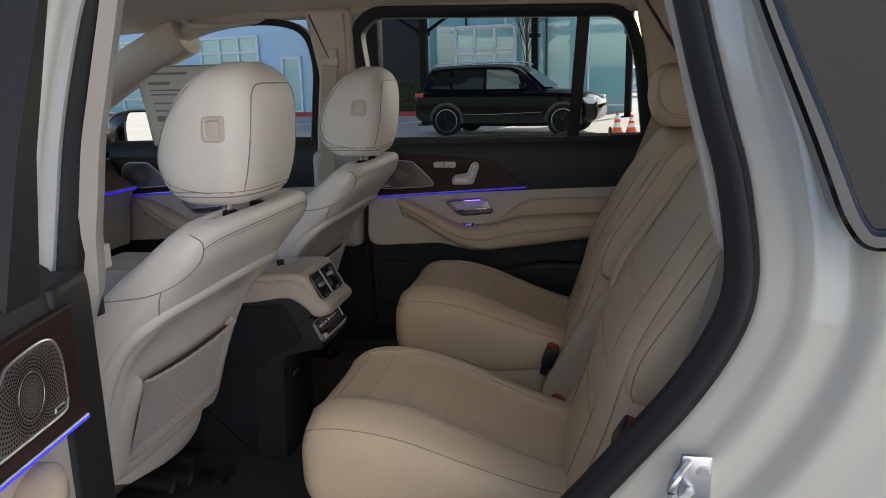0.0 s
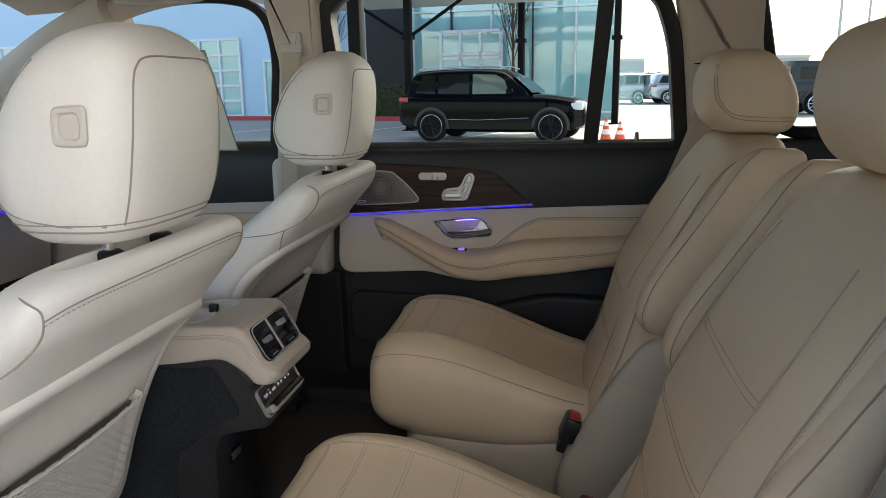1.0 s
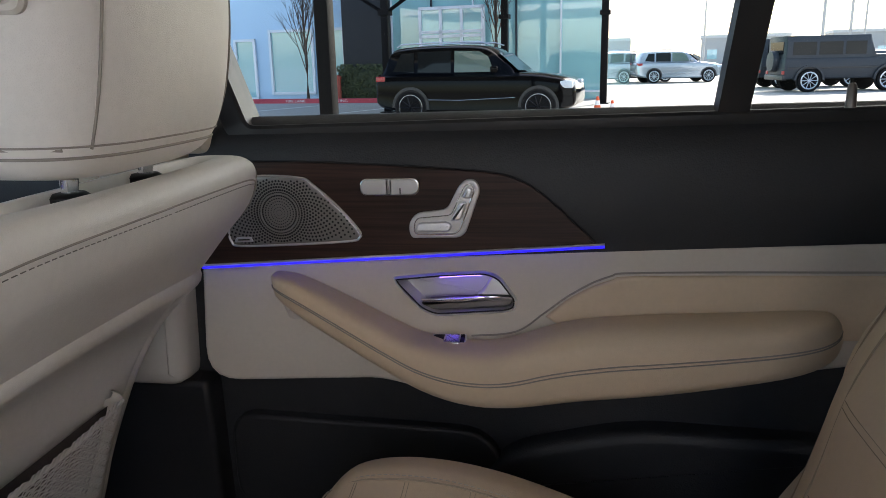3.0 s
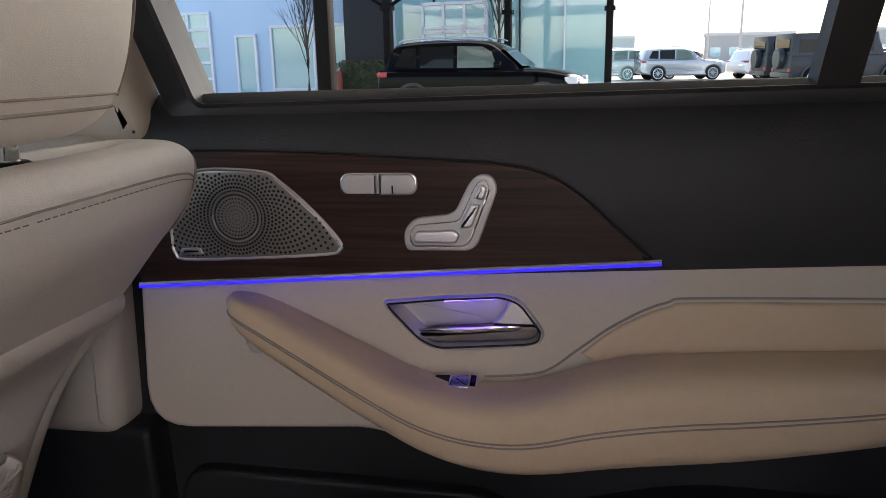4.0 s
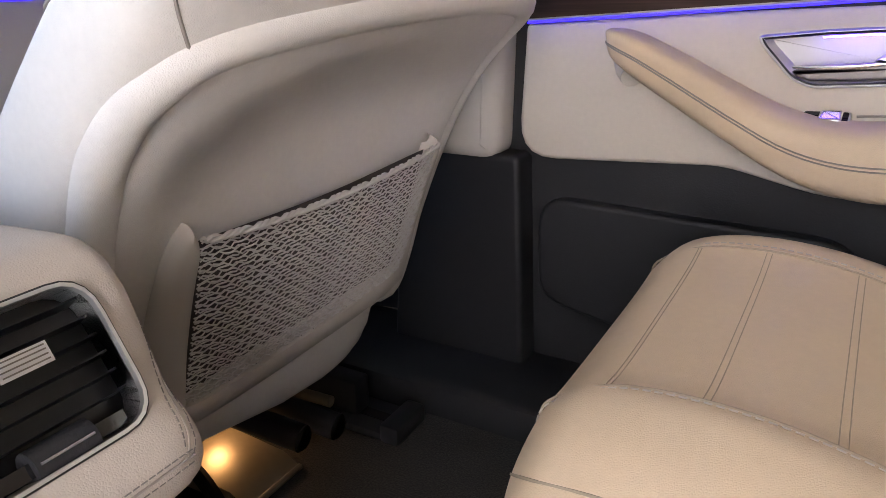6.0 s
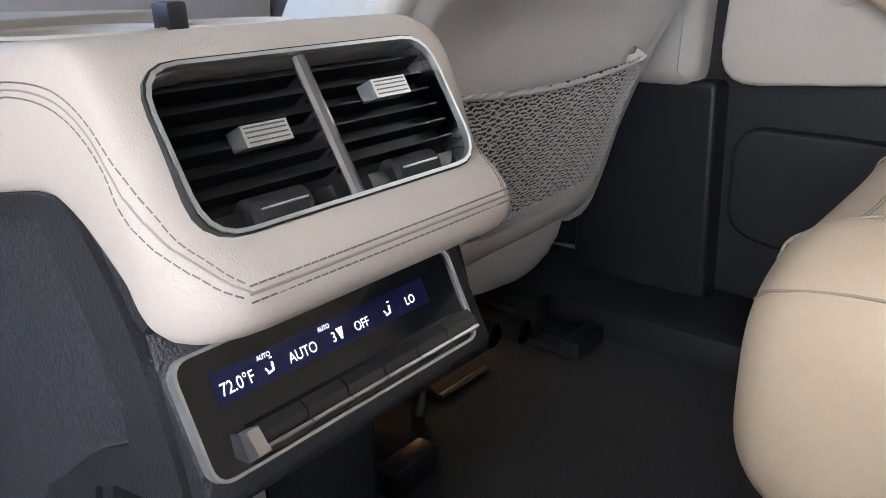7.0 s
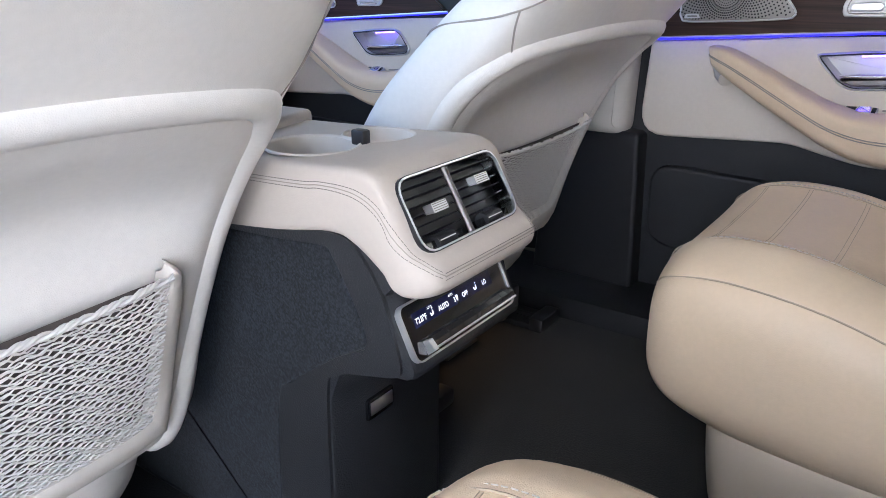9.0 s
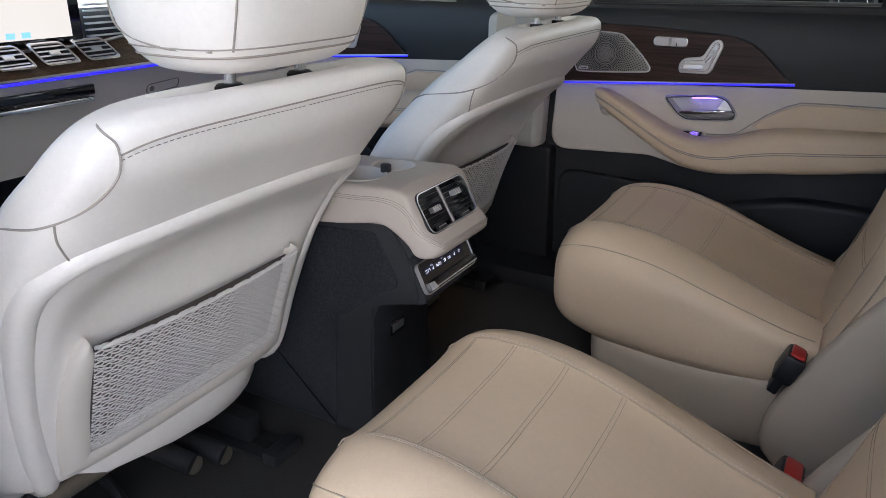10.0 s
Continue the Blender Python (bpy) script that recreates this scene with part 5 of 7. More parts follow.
    part("lever_plate", pillow(rounded(plate, 0.003), P, 0.0085, 0.002, base=-0.008), SATIN, handle)
    lever = spline([P(0.036, 0.9690, 0.008), P(0.06, 0.9705, 0.011), P(0.09, 0.9725, 0.0125), P(0.112, 0.9755, 0.0130), P(0.136, 0.9765, 0.0115)], 8)
    part("lever", tube(lever, [0.0012 + 0.0014 * math.sin(math.pi * min(1, k / 26)) ** 0.8 for k in range(len(lever) - 6)] + [0.0021, 0.0019, 0.0016, 0.0013, 0.0009, 0.0005], 8, flat=1.1), CHROME, handle, "polished lever")
    part("recess_lamp", tube([P(0.060, 0.9985, 0.0035), P(0.09, 1.0012, 0.0035), P(0.112, 1.0025, 0.0035)], 0.0010, 6), BLUE_LAMP, handle, "blue recess lamp")
    # window switch
    def W(u, v, d):
        return Q(u, 0.918 + v * 0.45 + d * 0.85, 0.030 - v * 0.9 + d * 0.5)
    ws = part("window_switch", pillow(rounded([(0.053, -0.012), (0.100, -0.012), (0.101, 0.012), (0.055, 0.010)], 0.004), W, 0.004, 0.0015, base=-0.014), SATIN, door, "window switch in a chrome surround")
    part("switch_well", pillow(rounded([(0.055, -0.0105), (0.098, -0.0105), (0.099, 0.0105), (0.057, 0.0085)], 0.003), W, 0.0048, 0.0004), BLACK_GLOSS, ws)
    part("switch_key", pillow(rounded([(0.070, -0.010), (0.093, -0.010), (0.094, 0.009), (0.072, 0.008)], 0.003), W, 0.009, 0.003), CHROME, ws)
    # lower map pocket and its speaker field
    part("lower_pocket", pillow(rounded([(-0.235, 0.66), (-0.02, 0.62), (0.16, 0.70), (0.12, 0.79), (-0.235, 0.80)], 0.04), P, 0.006, 0.006, base=-0.012), BLACK_SOFT, door, "black moulded lower door panel")
    part("sill_bulge", pillow(rounded([(0.10, 0.70), (0.60, 0.66), (0.64, 0.80), (0.30, 0.81), (0.14, 0.77)], 0.05), P, 0.020, 0.016, base=-0.012), BLACK_SOFT, door)
    return door


far_door = door_inner(pose(0, FAR_Y, 0), "closed rear door with wood trim, beige armrest and blue light strip", 1)
near_door = door_inner(pose(-0.152, -0.965, -0.006, 0, 0, -77.7) @ pose(0.30, 0, 0), "open rear door with wood trim and perforated speaker cover", -1)
part("window_frame", rings([[(u, y, v) for u, y in ((a, -0.03), (b, -0.03), (b, c - 0.03), (b - 0.03, c), (a + 0.01, c), (a, c - 0.01))] for a, b, v, c in ((-0.225, -0.10, 1.13, 0.006), (-0.230, -0.12, 1.17, 0.008), (-0.262, -0.18, 1.327, 0.010), (-0.320, -0.26, 1.49, 0.016), (-0.37, -0.32, 1.62, 0.018))]), BLACK_SOFT, near_door, "black window frame")
edge_sec = rounded([(-0.335, -0.06), (-0.225, -0.06), (-0.225, 0.020), (-0.335, 0.014)], 0.016)
part("door_edge", rings([[(p.x * k + (k - 1) * 0.28, p.y * k, v) for p in edge_sec] for v, k in ((0.60, 0.9), (0.62, 1.0), (1.145, 1.0), (1.165, 0.97), (1.175, 0.88), (1.178, 0.7))]), BLACK_SOFT, near_door, "black moulded hinge end of the door trim")
part("window_pane", rings([[(u, y, v) for u, v in ((-0.14, 1.17), (0.66, 1.20), (0.45, 1.57), (-0.34, 1.62))] for y in (-0.025, -0.021)]), PRIVACY, near_door, "dark tinted door glass")
part("outer_skin", box(-0.30, 0.68, -0.17, -0.075, 0.45, 1.18, 0.02), WHITE_PAINT, near_door, "white outer door skin")
front_door = door_inner(pose(-0.975, FAR_Y + 0.01, -0.005), "closed front door with wood trim, beige armrest and blue light strip", 1, "front_door")

# the front door's trim ends behind the pillar
for ob in front_door.children_recursive:
    if ob.type == "MESH" and max(v.co.x for v in ob.data.vertices) > 0.54:
        bm = bmesh.new()
        bm.from_mesh(ob.data)
        bmesh.ops.bisect_plane(bm, geom=bm.verts[:] + bm.edges[:] + bm.faces[:], plane_co=(0.535, 0, 0), plane_no=(1, 0, 0), clear_outer=True)
        bm.to_mesh(ob.data)
        bm.free()

# ---------- centre console ----------
YCON = -0.085
XCON, ZCON = -0.030, -0.006
SLIM = Matrix.Diagonal((1, 0.94, 1, 1))
console = thing("centre_console", pose(XCON, YCON - 0.005, ZCON) @ SLIM, "beige leather centre console with rear air vents and climate panel", "console")


# the cap is a side profile swept across the car with rounded shoulders
prof = [(-0.70, 0.955), (-0.45, 0.962), (-0.30, 0.967), (-0.20, 0.972), (-0.158, 0.974), (-0.143, 0.971), (-0.132, 0.964), (-0.117, 0.942), (-0.101, 0.912), (-0.086, 0.901), (-0.077, 0.892), (-0.077, 0.881), (-0.085, 0.873), (-0.100, 0.870), (-0.117, 0.874), (-0.136, 0.890), (-0.165, 0.908), (-0.20, 0.911), (-0.297, 0.892), (-0.45, 0.884), (-0.70, 0.880)]
pp = [Vector((p.x, p.y)) for p in spline([(x, z, 0) for x, z in prof], 4)]


def nose(x, y):
    """The nose of the console is rounded in plan."""
    q = min(0.032, max(0.0, abs(y) - 0.068))
    f = min(1.0, max(0.0, (x + 0.128) / 0.05))
    return x - (0.032 - math.sqrt(0.032 ** 2 - q * q)) * f * 0.8


rows = []
for hw, ins in ((0.1000, 0.0085), (0.0990, 0.0045), (0.0965, 0.0018), (0.092, 0.0004), (0.086, 0.0), (0.078, 0.0), (0.068, 0.0), (0.0, 0.0), (-0.068, 0.0), (-0.078, 0.0), (-0.086, 0.0), (-0.092, 0.0004), (-0.0965, 0.0018), (-0.0990, 0.0045), (-0.1000, 0.0085)):
    o = inset2(pp, ins)
    rows.append([(nose(p.x, hw), hw, p.y) for p in o])
cap = part("console_cap", rings(rows), CONSOLE_HIDE_DIMMED, console, "beige leather-covered console cap")
cap_skin = mathutils.bvhtree.BVHTree.FromBMesh(rings(rows))


def on_cap(points, lift=0.0003):
    """Lay a line of points on the leather of the cap."""
    out = []
    for q in points:
        at, n, k, d = cap_skin.find_nearest(Vector(q))
        if n.dot(Vector(q) - Vector((-0.25, 0.0, 0.85))) < 0:
            n = -n
        out.append(at + n * lift)
    return out


for sg in (1, -1):
    row_a = [(-0.60, 0.1003, 0.940), (-0.26, 0.1003, 0.953), (-0.195, 0.1003, 0.958), (-0.163, 0.1003, 0.958), (-0.145, 0.1003, 0.954), (-0.131, 0.1003, 0.946), (-0.121, 0.0998, 0.938), (-0.1118, 0.0972, 0.928), (-0.1048, 0.0935, 0.918), (-0.0982, 0.0902, 0.9095), (-0.0895, 0.0866, 0.9045), (-0.0815, 0.0830, 0.9000), (-0.0764, 0.0780, 0.8955)]
    row_b = [(-0.60, 0.1003, 0.935), (-0.26, 0.1003, 0.947), (-0.197, 0.1003, 0.952), (-0.168, 0.1003, 0.9515), (-0.150, 0.1003, 0.9475), (-0.137, 0.1003, 0.9405), (-0.127, 0.1003, 0.931), (-0.1165, 0.0996, 0.919), (-0.1070, 0.0976, 0.9105), (-0.0970, 0.0950, 0.9040), (-0.0870, 0.0910, 0.8985), (-0.0790, 0.0860, 0.8935), (-0.0764, 0.0780, 0.8893)]
    mid_row = [tuple((p + q) / 2 for p, q in zip(a, b)) for a, b in zip(row_a, row_b)]
    for line in (row_a, row_b):
        cv = [(nose(x, y) + 0.0004, sg * (y + 0.0001), z) for x, y, z in line]
        part("cap_stitching", dashes(on_cap(spline(cv, 10)), 0.0032, 0.0009, 0.00040), THREAD, cap)
    part("cap_seam", tube(on_cap(spline([(nose(x, y) + 0.0002, sg * y, z) for x, y, z in mid_row], 8), 0.0001), 0.0005, 5), SEAM, cap)
for off in (0.0, 0.0062):
    part("cap_stitching", dashes(spline([(-0.0766, -0.080, 0.8955 - off), (-0.0762, -0.04, 0.8955 - off), (-0.0762, 0.0, 0.8955 - off), (-0.0762, 0.04, 0.8955 - off), (-0.0766, 0.080, 0.8955 - off)], 8), 0.0032, 0.0009, 0.00042), THREAD, cap)
part("cap_seam", tube(spline([(-0.0766, -0.080, 0.8925), (-0.0763, -0.04, 0.8925), (-0.0763, 0.0, 0.8925), (-0.0763, 0.04, 0.8925), (-0.0766, 0.080, 0.8925)], 6), 0.0006, 5), SEAM, cap)

# vent block: its plane leans forward towards the top
vx0, vz0, vx1, vz1 = -0.0985, 0.9050, -0.1325, 0.9630
vd = Vector((vx1 - vx0, 0, vz1 - vz0))
vn = Vector((vd.z, 0, -vd.x)).normalized()


def VP(u, v, d):
    """u: across, v: 0 to 1 up the vent, d: outwards."""
    p = Vector((vx0, 0, vz0)) + vd * v + vn * d
    return (p.x, u, p.z)


H = vd.length
vo = [Vector((p.x, p.y / H)) for p in rounded([(-0.081, 0.0), (0.081, 0.0), (0.081, H), (-0.081, H)], 0.018)]
vi = [Vector((p.x, p.y / H)) for p in rounded([(-0.0794, 0.0016), (0.0794, 0.0016), (0.0794, H - 0.0016), (-0.0794, H - 0.0016)], 0.0168)]
vent = thing("air_vent", pose(XCON, YCON - 0.006, ZCON) @ SLIM, "twin rear air vents with silver rim in the console", "air vent")


def frame_ring(o, i, put, d0, d1):
    return rings([[put(p.x, p.y, d0) for p in o], [put(p.x, p.y, d1) for p in o], [put(p.x, p.y, d1) for p in i], [put(p.x, p.y, d0) for p in i]], True, False, False)


cut(cap, rings([[VP(q.x, q.y, d) for q in vi] for d in (-0.014, 0.02)]))
vg = [Vector((p.x, p.y / H)) for p in rounded([(-0.0819, -0.0009), (0.0819, -0.0009), (0.0819, H + 0.0009), (-0.0819, H + 0.0009)], 0.0188)]
part("gasket", frame_ring(vg, vo, VP, -0.012, 0.0046), BLACK_PLASTIC, vent, "thin black gasket")
part("vent_rim", frame_ring(vo, vi, VP, -0.012, 0.0055), SILVER_RIM, vent, "satin silver rim")
part("vent_back", rings([[VP(p.x, p.y, 0.002) for p in vi], [VP(p.x, p.y, -0.0125) for p in vi]], True, False, True), SLAT, vent)
for k in range(6):
    v = 0.24 + 0.125 * k
    for a, b in ((-0.079, -0.0035), (0.0035, 0.077)):
        bmv = rings([[VP(u, v - 0.014, -0.012), VP(u, v + 0.006, -0.0015), VP(u, v + 0.020, -0.0015), VP(u, v + 0.004, -0.012)] for u in (a, b)])
        part("slat", bmv, SLAT, vent)
part("vent_divider", tube([VP(-0.001, 0.03, 0.0), VP(-0.001, 0.97, 0.0)], 0.0032, 8), DARK_METAL, vent)
for u, v in ((-0.038, 0.52), (0.040, 0.66)):
    part("vent_tab", rings([[VP(u - 0.013, v - 0.06, -0.002), VP(u - 0.013, v + 0.06, -0.002), VP(u - 0.012, v + 0.05, 0.007), VP(u - 0.012, v - 0.08, 0.007)], [VP(u + 0.012, v - 0.06, -0.002), VP(u + 0.012, v + 0.06, -0.002), VP(u + 0.011, v + 0.05, 0.007), VP(u + 0.011, v - 0.08, 0.007)]]), SATIN, vent, "silver vent tab")
    for dv in (-0.055, -0.025, 0.005, 0.032):
        part("groove", tube([VP(u - 0.0105, v + dv, 0.0069), VP(u + 0.0098, v + dv, 0.0069)], 0.0004, 5), DARK_METAL, vent)
for u in (-0.042, 0.040):
    wheel = [disc_ring(VP(u, 0.10, 0.001), r, (vd.normalized()), vn, 20) for r in (0.0085, 0.0085)]
    part("wheel_plate", rings([[VP(u + a, v, d) for a, v in ((-0.030, 0.045), (0.030, 0.045), (0.030, 0.135), (-0.030, 0.135))] for d in (-0.010, -0.001)]), BLACK_GLOSS, vent)
    part("wheel_line", tube([VP(u - 0.012, 0.10, 0.0037), VP(u + 0.012, 0.10, 0.0037)], 0.0006, 5), SATIN, vent)
    part("thumb_wheel", rings([[Vector(p) + Vector((0, s * 0.014, 0)) for p in disc_ring(VP(u, 0.085, -0.0045), 0.0080, vd.normalized(), vn, 20)] for s in (-1, 1)]), BLACK_SOFT, vent)

# climate panel
sx0, sz0, sx1, sz1 = -0.0985, 0.8090, -0.1215, 0.8560
sd = Vector((sx1 - sx0, 0, sz1 - sz0))
sn = Vector((sd.z, 0, -sd.x)).normalized()


def SP(u, v, d):
    p = Vector((sx0, 0, sz0)) + sd * v + sn * d
    return (p.x, u, p.z)


panel = thing("climate_panel", pose(XCON, YCON - 0.009, ZCON) @ Matrix.Diagonal((1, 0.955, 1, 1)), "glossy black climate display with silver frame and toggle keys", "climate control")
HS = sd.length
so = [Vector((p.x, p.y / HS)) for p in rounded([(-0.0880, 0.0), (0.0825, 0.0), (0.0825, HS), (-0.0880, HS)], 0.009)]
si = [Vector((p.x, p.y / HS)) for p in rounded([(-0.0866, 0.0014), (0.0811, 0.0014), (0.0811, HS - 0.0014), (-0.0866, HS - 0.0014)], 0.008)]
part("panel_rim", frame_ring(so, si, SP, -0.004, 0.0035), SILVER_RIM, panel, "silver rim")
part("display", rings([[SP(p.x, p.y, -0.003) for p in si], [SP(p.x, p.y, 0.0016) for p in si]]), BLACK_GLOSS, panel)
part("display_glow", rings([[SP(u, v, 0.0016) for u, v in ((-0.073, 0.54), (0.058, 0.54), (0.058, 0.80), (-0.073, 0.80))], [SP(u, v, 0.0019) for u, v in ((-0.073, 0.54), (0.058, 0.54), (0.058, 0.80), (-0.073, 0.80))]]), SCREEN_GLOW, panel)
for k in range(6):
    a = -0.064 + 0.0237 * k
    part("toggle_key", rings([[SP(u, 0.13, 0.001), SP(u, 0.30, 0.001), SP(u, 0.32, 0.0065), SP(u, 0.24, 0.0095), SP(u, 0.15, 0.0085)] for u in (a, a + 0.0228)]), KEY_DARK, panel)
    part("key_lip", rings([[SP(u, 0.120, 0.0080), SP(u, 0.150, 0.0100), SP(u, 0.125, 0.0108), SP(u, 0.100, 0.0085)] for u in (a, a + 0.0228)]), SATIN, panel)
part("key_end", rings([[SP(u, 0.05, 0.001), SP(u, 0.30, 0.001), SP(u, 0.30, 0.0085), SP(u, 0.10, 0.0115)] for u in (-0.0705, -0.0645)]), SATIN, panel)
for txt, u, v, size in (("72.0°F", -0.071, 0.60, 0.0076), ("AUTO", -0.0505, 0.735, 0.0030), ("AUTO", -0.0354, 0.60, 0.0068), ("AUTO", -0.0160, 0.735, 0.0030), ("3", -0.0100, 0.60, 0.0066), ("OFF", 0.0047, 0.60, 0.0064), ("LO", 0.0410, 0.61, 0.0062)):
    cu = bpy.data.curves.new("txt", "FONT")
    cu.body, cu.size = txt, size
    cu.align_x = "LEFT"
    tob = bpy.data.objects.new("txt", cu)
    me = bpy.data.meshes.new_from_object(tob)
    bpy.data.objects.remove(tob)
    sdn = sd.normalized()
    for vtx in me.vertices:
        p = Vector((sx0, 0, sz0)) + sd * v + sdn * vtx.co.y + sn * 0.0023
        vtx.co = (p.x, u + vtx.co.x * 0.86, p.z)
    me.materials.clear()
    me.materials.append(GLYPH)
    w = new("display_text", me)
    w.parent = panel
for u in (-0.0450, 0.0285):
    bmg = tube([SP(u + 0.0012, 0.685, 0.0022), SP(u + 0.0006, 0.62, 0.0022), SP(u - 0.0024, 0.61, 0.0022)], 0.0005, 5)
    tube([SP(u + 0.0013, 0.715, 0.0022), SP(u + 0.0013, 0.725, 0.0022)], 0.0007, 6, bm=bmg)
    tube([SP(u - 0.003, 0.655, 0.0022), SP(u - 0.0022, 0.63, 0.0022)], 0.0004, 5, bm=bmg)
    part("display_symbol", bmg, GLYPH, panel)
part("display_symbol", rings([[SP(u, v, 0.0018) for u, v in ((-0.0045, 0.60), (-0.0037, 0.60), (-0.0022, 0.70), (-0.0060, 0.70))], [SP(u, v, 0.0023) for u, v in ((-0.0045, 0.60), (-0.0037, 0.60), (-0.0022, 0.70), (-0.0060, 0.70))]]), GLYPH, panel)

# dark lower body of the console
lowp = [(-0.70, 0.888), (-0.45, 0.892), (-0.297, 0.90), (-0.20, 0.920), (-0.165, 0.919), (-0.133, 0.903), (-0.115, 0.880), (-0.1290, 0.866), (-0.0982, 0.803), (-0.100, 0.795), (-0.110, 0.79), (-0.15, 0.786), (-0.185, 0.775), (-0.20, 0.74), (-0.205, 0.5), (-0.70, 0.5)]
lp = [Vector(p) for p in lowp]
rows = [[(p.x, hw, p.y) for p in inset2(lp, ins)] for hw, ins in ((0.0965, 0.008), (0.095, 0.002), (0.092, 0.0), (-0.092, 0.0), (-0.095, 0.002), (-0.0965, 0.008))]
part("console_base", rings(rows), CONSOLE_BLACK, console, "black plastic console base")
for sg in (1, -1):
    o = rounded([(-0.70, 0.51), (-0.285, 0.51), (-0.272, 0.715), (-0.250, 0.745), (-0.190, 0.790), (-0.150, 0.812), (-0.152, 0.832), (-0.170, 0.866), (-0.190, 0.9005), (-0.30, 0.8915), (-0.70, 0.884)], [0.001, 0.001, 0.02, 0.02, 0.02, 0.012, 0.02, 0.02, 0.006, 0.02, 0.001])
    part("side_carpet", pillow(o, lambda u, v, d, sg=sg: (u, sg * (0.0945 + d), v), 0.0045, 0.003), CARPET_SIDE, console, "black carpeted console side")
    inner = spline([(-0.36, 0.890, 0), (-0.25, 0.896, 0), (-0.197, 0.9005, 0), (-0.185, 0.893, 0), (-0.168, 0.865, 0), (-0.151, 0.832, 0), (-0.149, 0.815, 0), (-0.160, 0.806, 0), (-0.190, 0.790, 0), (-0.250, 0.744, 0), (-0.271, 0.713, 0), (-0.284, 0.51, 0)], 5)
    outer = spline([(-0.36, 0.8925, 0), (-0.25, 0.9045, 0), (-0.190, 0.9135, 0), (-0.162, 0.909, 0), (-0.133, 0.872, 0), (-0.117, 0.826, 0), (-0.112, 0.806, 0), (-0.117, 0.794, 0), (-0.150, 0.785, 0), (-0.186, 0.773, 0), (-0.203, 0.740, 0), (-0.207, 0.51, 0)], 5)
    band = rings([[(p.x, sg * (0.0945 + d), p.y) for p in line] for line, d in ((inner, 0.001), (inner, 0.0052), (inner, 0.0062), (outer, 0.0056), (outer, 0.0045), (outer, 0.0))], closed=False)
    part("side_frame", band, CONSOLE_BLACK, console, "black plastic frame round the side carpet")
flap = part("socket_flap", box(-0.208, -0.197, -0.045, 0.0, 0.690, 0.715, 0.003), BLACK_GLOSS, console, "glossy black socket flap with blue edge light")
part("flap_face", box(-0.1975, -0.1960, -0.041, -0.004, 0.696, 0.711, 0.0005), SATIN, flap)
# cup holders
for k, (x, y, r) in enumerate(((-0.262, -0.036, 0.046), (-0.240, 0.042, 0.037))):
    cut(cap, rings([disc_ring((x, y, z), r, (1, 0, 0), (0, 1, 0), 36) for z in (0.90, 1.05)]))
    prow = [((r + 0.003), 0.9705), (r + 0.001, 0.9722), (r - 0.0015, 0.9705), (r - 0.002, 0.963), (r - 0.003, 0.905), (0.001, 0.904)]
    holder = part("cup_holder", rings([disc_ring((x, y, z), rr, (1, 0, 0), (0, 1, 0), 36) for rr, z in prow[:4]], True, False, False), PLASTIC_BEIGE, console, "pale grey cup holder")
    part("cup_well", rings([disc_ring((x, y, z), rr, (1, 0, 0), (0, 1, 0), 36) for rr, z in prow[3:]], True, False, True), PLASTIC_BEIGE, holder)
    part("well_mat", rings([disc_ring((x, y, z), r - 0.0032, (1, 0, 0), (0, 1, 0), 36) for z in (0.905, 0.944)]), BLACK_PLASTIC, holder, "black floor raised inside the cup holder")
lid_out = rounded([(-0.72, -0.1035), (-0.300, -0.1035), (-0.340, -0.060), (-0.366, 0.0), (-0.380, 0.060), (-0.388, 0.1035), (-0.72, 0.1035)], [0.002, 0.012, 0.03, 0.1, 0.1, 0.012, 0.002])
lid = part("armrest_lid", pillow(lid_out, lambda u, v, d: (u, v, 0.966 + 0.013 * (u + 0.30) + d), 0.010, 0.006, base=-0.026), CONSOLE_HIDE_DIMMED, console, "beige padded armrest lid")
part("cup_clip", box(-0.238, -0.222, -0.006, 0.006, 0.969, 0.984, 0.002), BLACK_PLASTIC, console)


# ---------- outside ----------
LOT = Matrix.Rotation(radians(-10.0), 4, "Z") @ Matrix.Rotation(radians(0.40), 4, "X")


def lot(x, y, z=0.0, rz=0.0):
    return LOT @ pose(x, y * 0.953, z, 0, 0, rz)


ASPHALT = mat("concrete_paving", (0.34, 0.325, 0.30), 0.85, var=0.15, scale=6, stain=0.35, bump=0.4, bscale=60)
FACADE = mat("pale_facade", (0.46, 0.64, 0.80), 0.7, var=0.04, scale=4, stain=0.05)
# blue-grey tint cools the light thrown by the added bounce block
BOUNCE_PAINT = mat("bounce_paint", (0.70, 0.76, 0.83), 0.8, var=0.05, scale=3, stain=0.06)
DARK_PANEL = mat("dark_panel", (0.022, 0.024, 0.030), 0.35, var=0.1, scale=3, spec=0.15)
STEEL_DARK = mat("dark_steel", (0.006, 0.006, 0.007), 0.45, var=0.1, spec=0.08)
CURB_RED = mat("red_kerb", (0.45, 0.05, 0.07), 0.7, var=0.2, scale=10)
LINE = mat("road_line", (0.75, 0.74, 0.70), 0.8, var=0.15, scale=10)
PALE_STEEL = mat("pale_steel", (0.62, 0.61, 0.58), 0.6, var=0.06)
CONCRETE = mat("concrete", (0.48, 0.46, 0.43), 0.8, var=0.15, scale=8)
WIN_GLASS = mat("facade_glass", (0.28, 0.54, 0.56), 0.03, 0.0, coat=1.0, spec=1.0)
WIN_FRAME = mat("white_frame", (0.72, 0.76, 0.80), 0.5)
HEDGE = mat("hedge_leaf", (0.035, 0.045, 0.02), 0.7, var=0.4, scale=4)
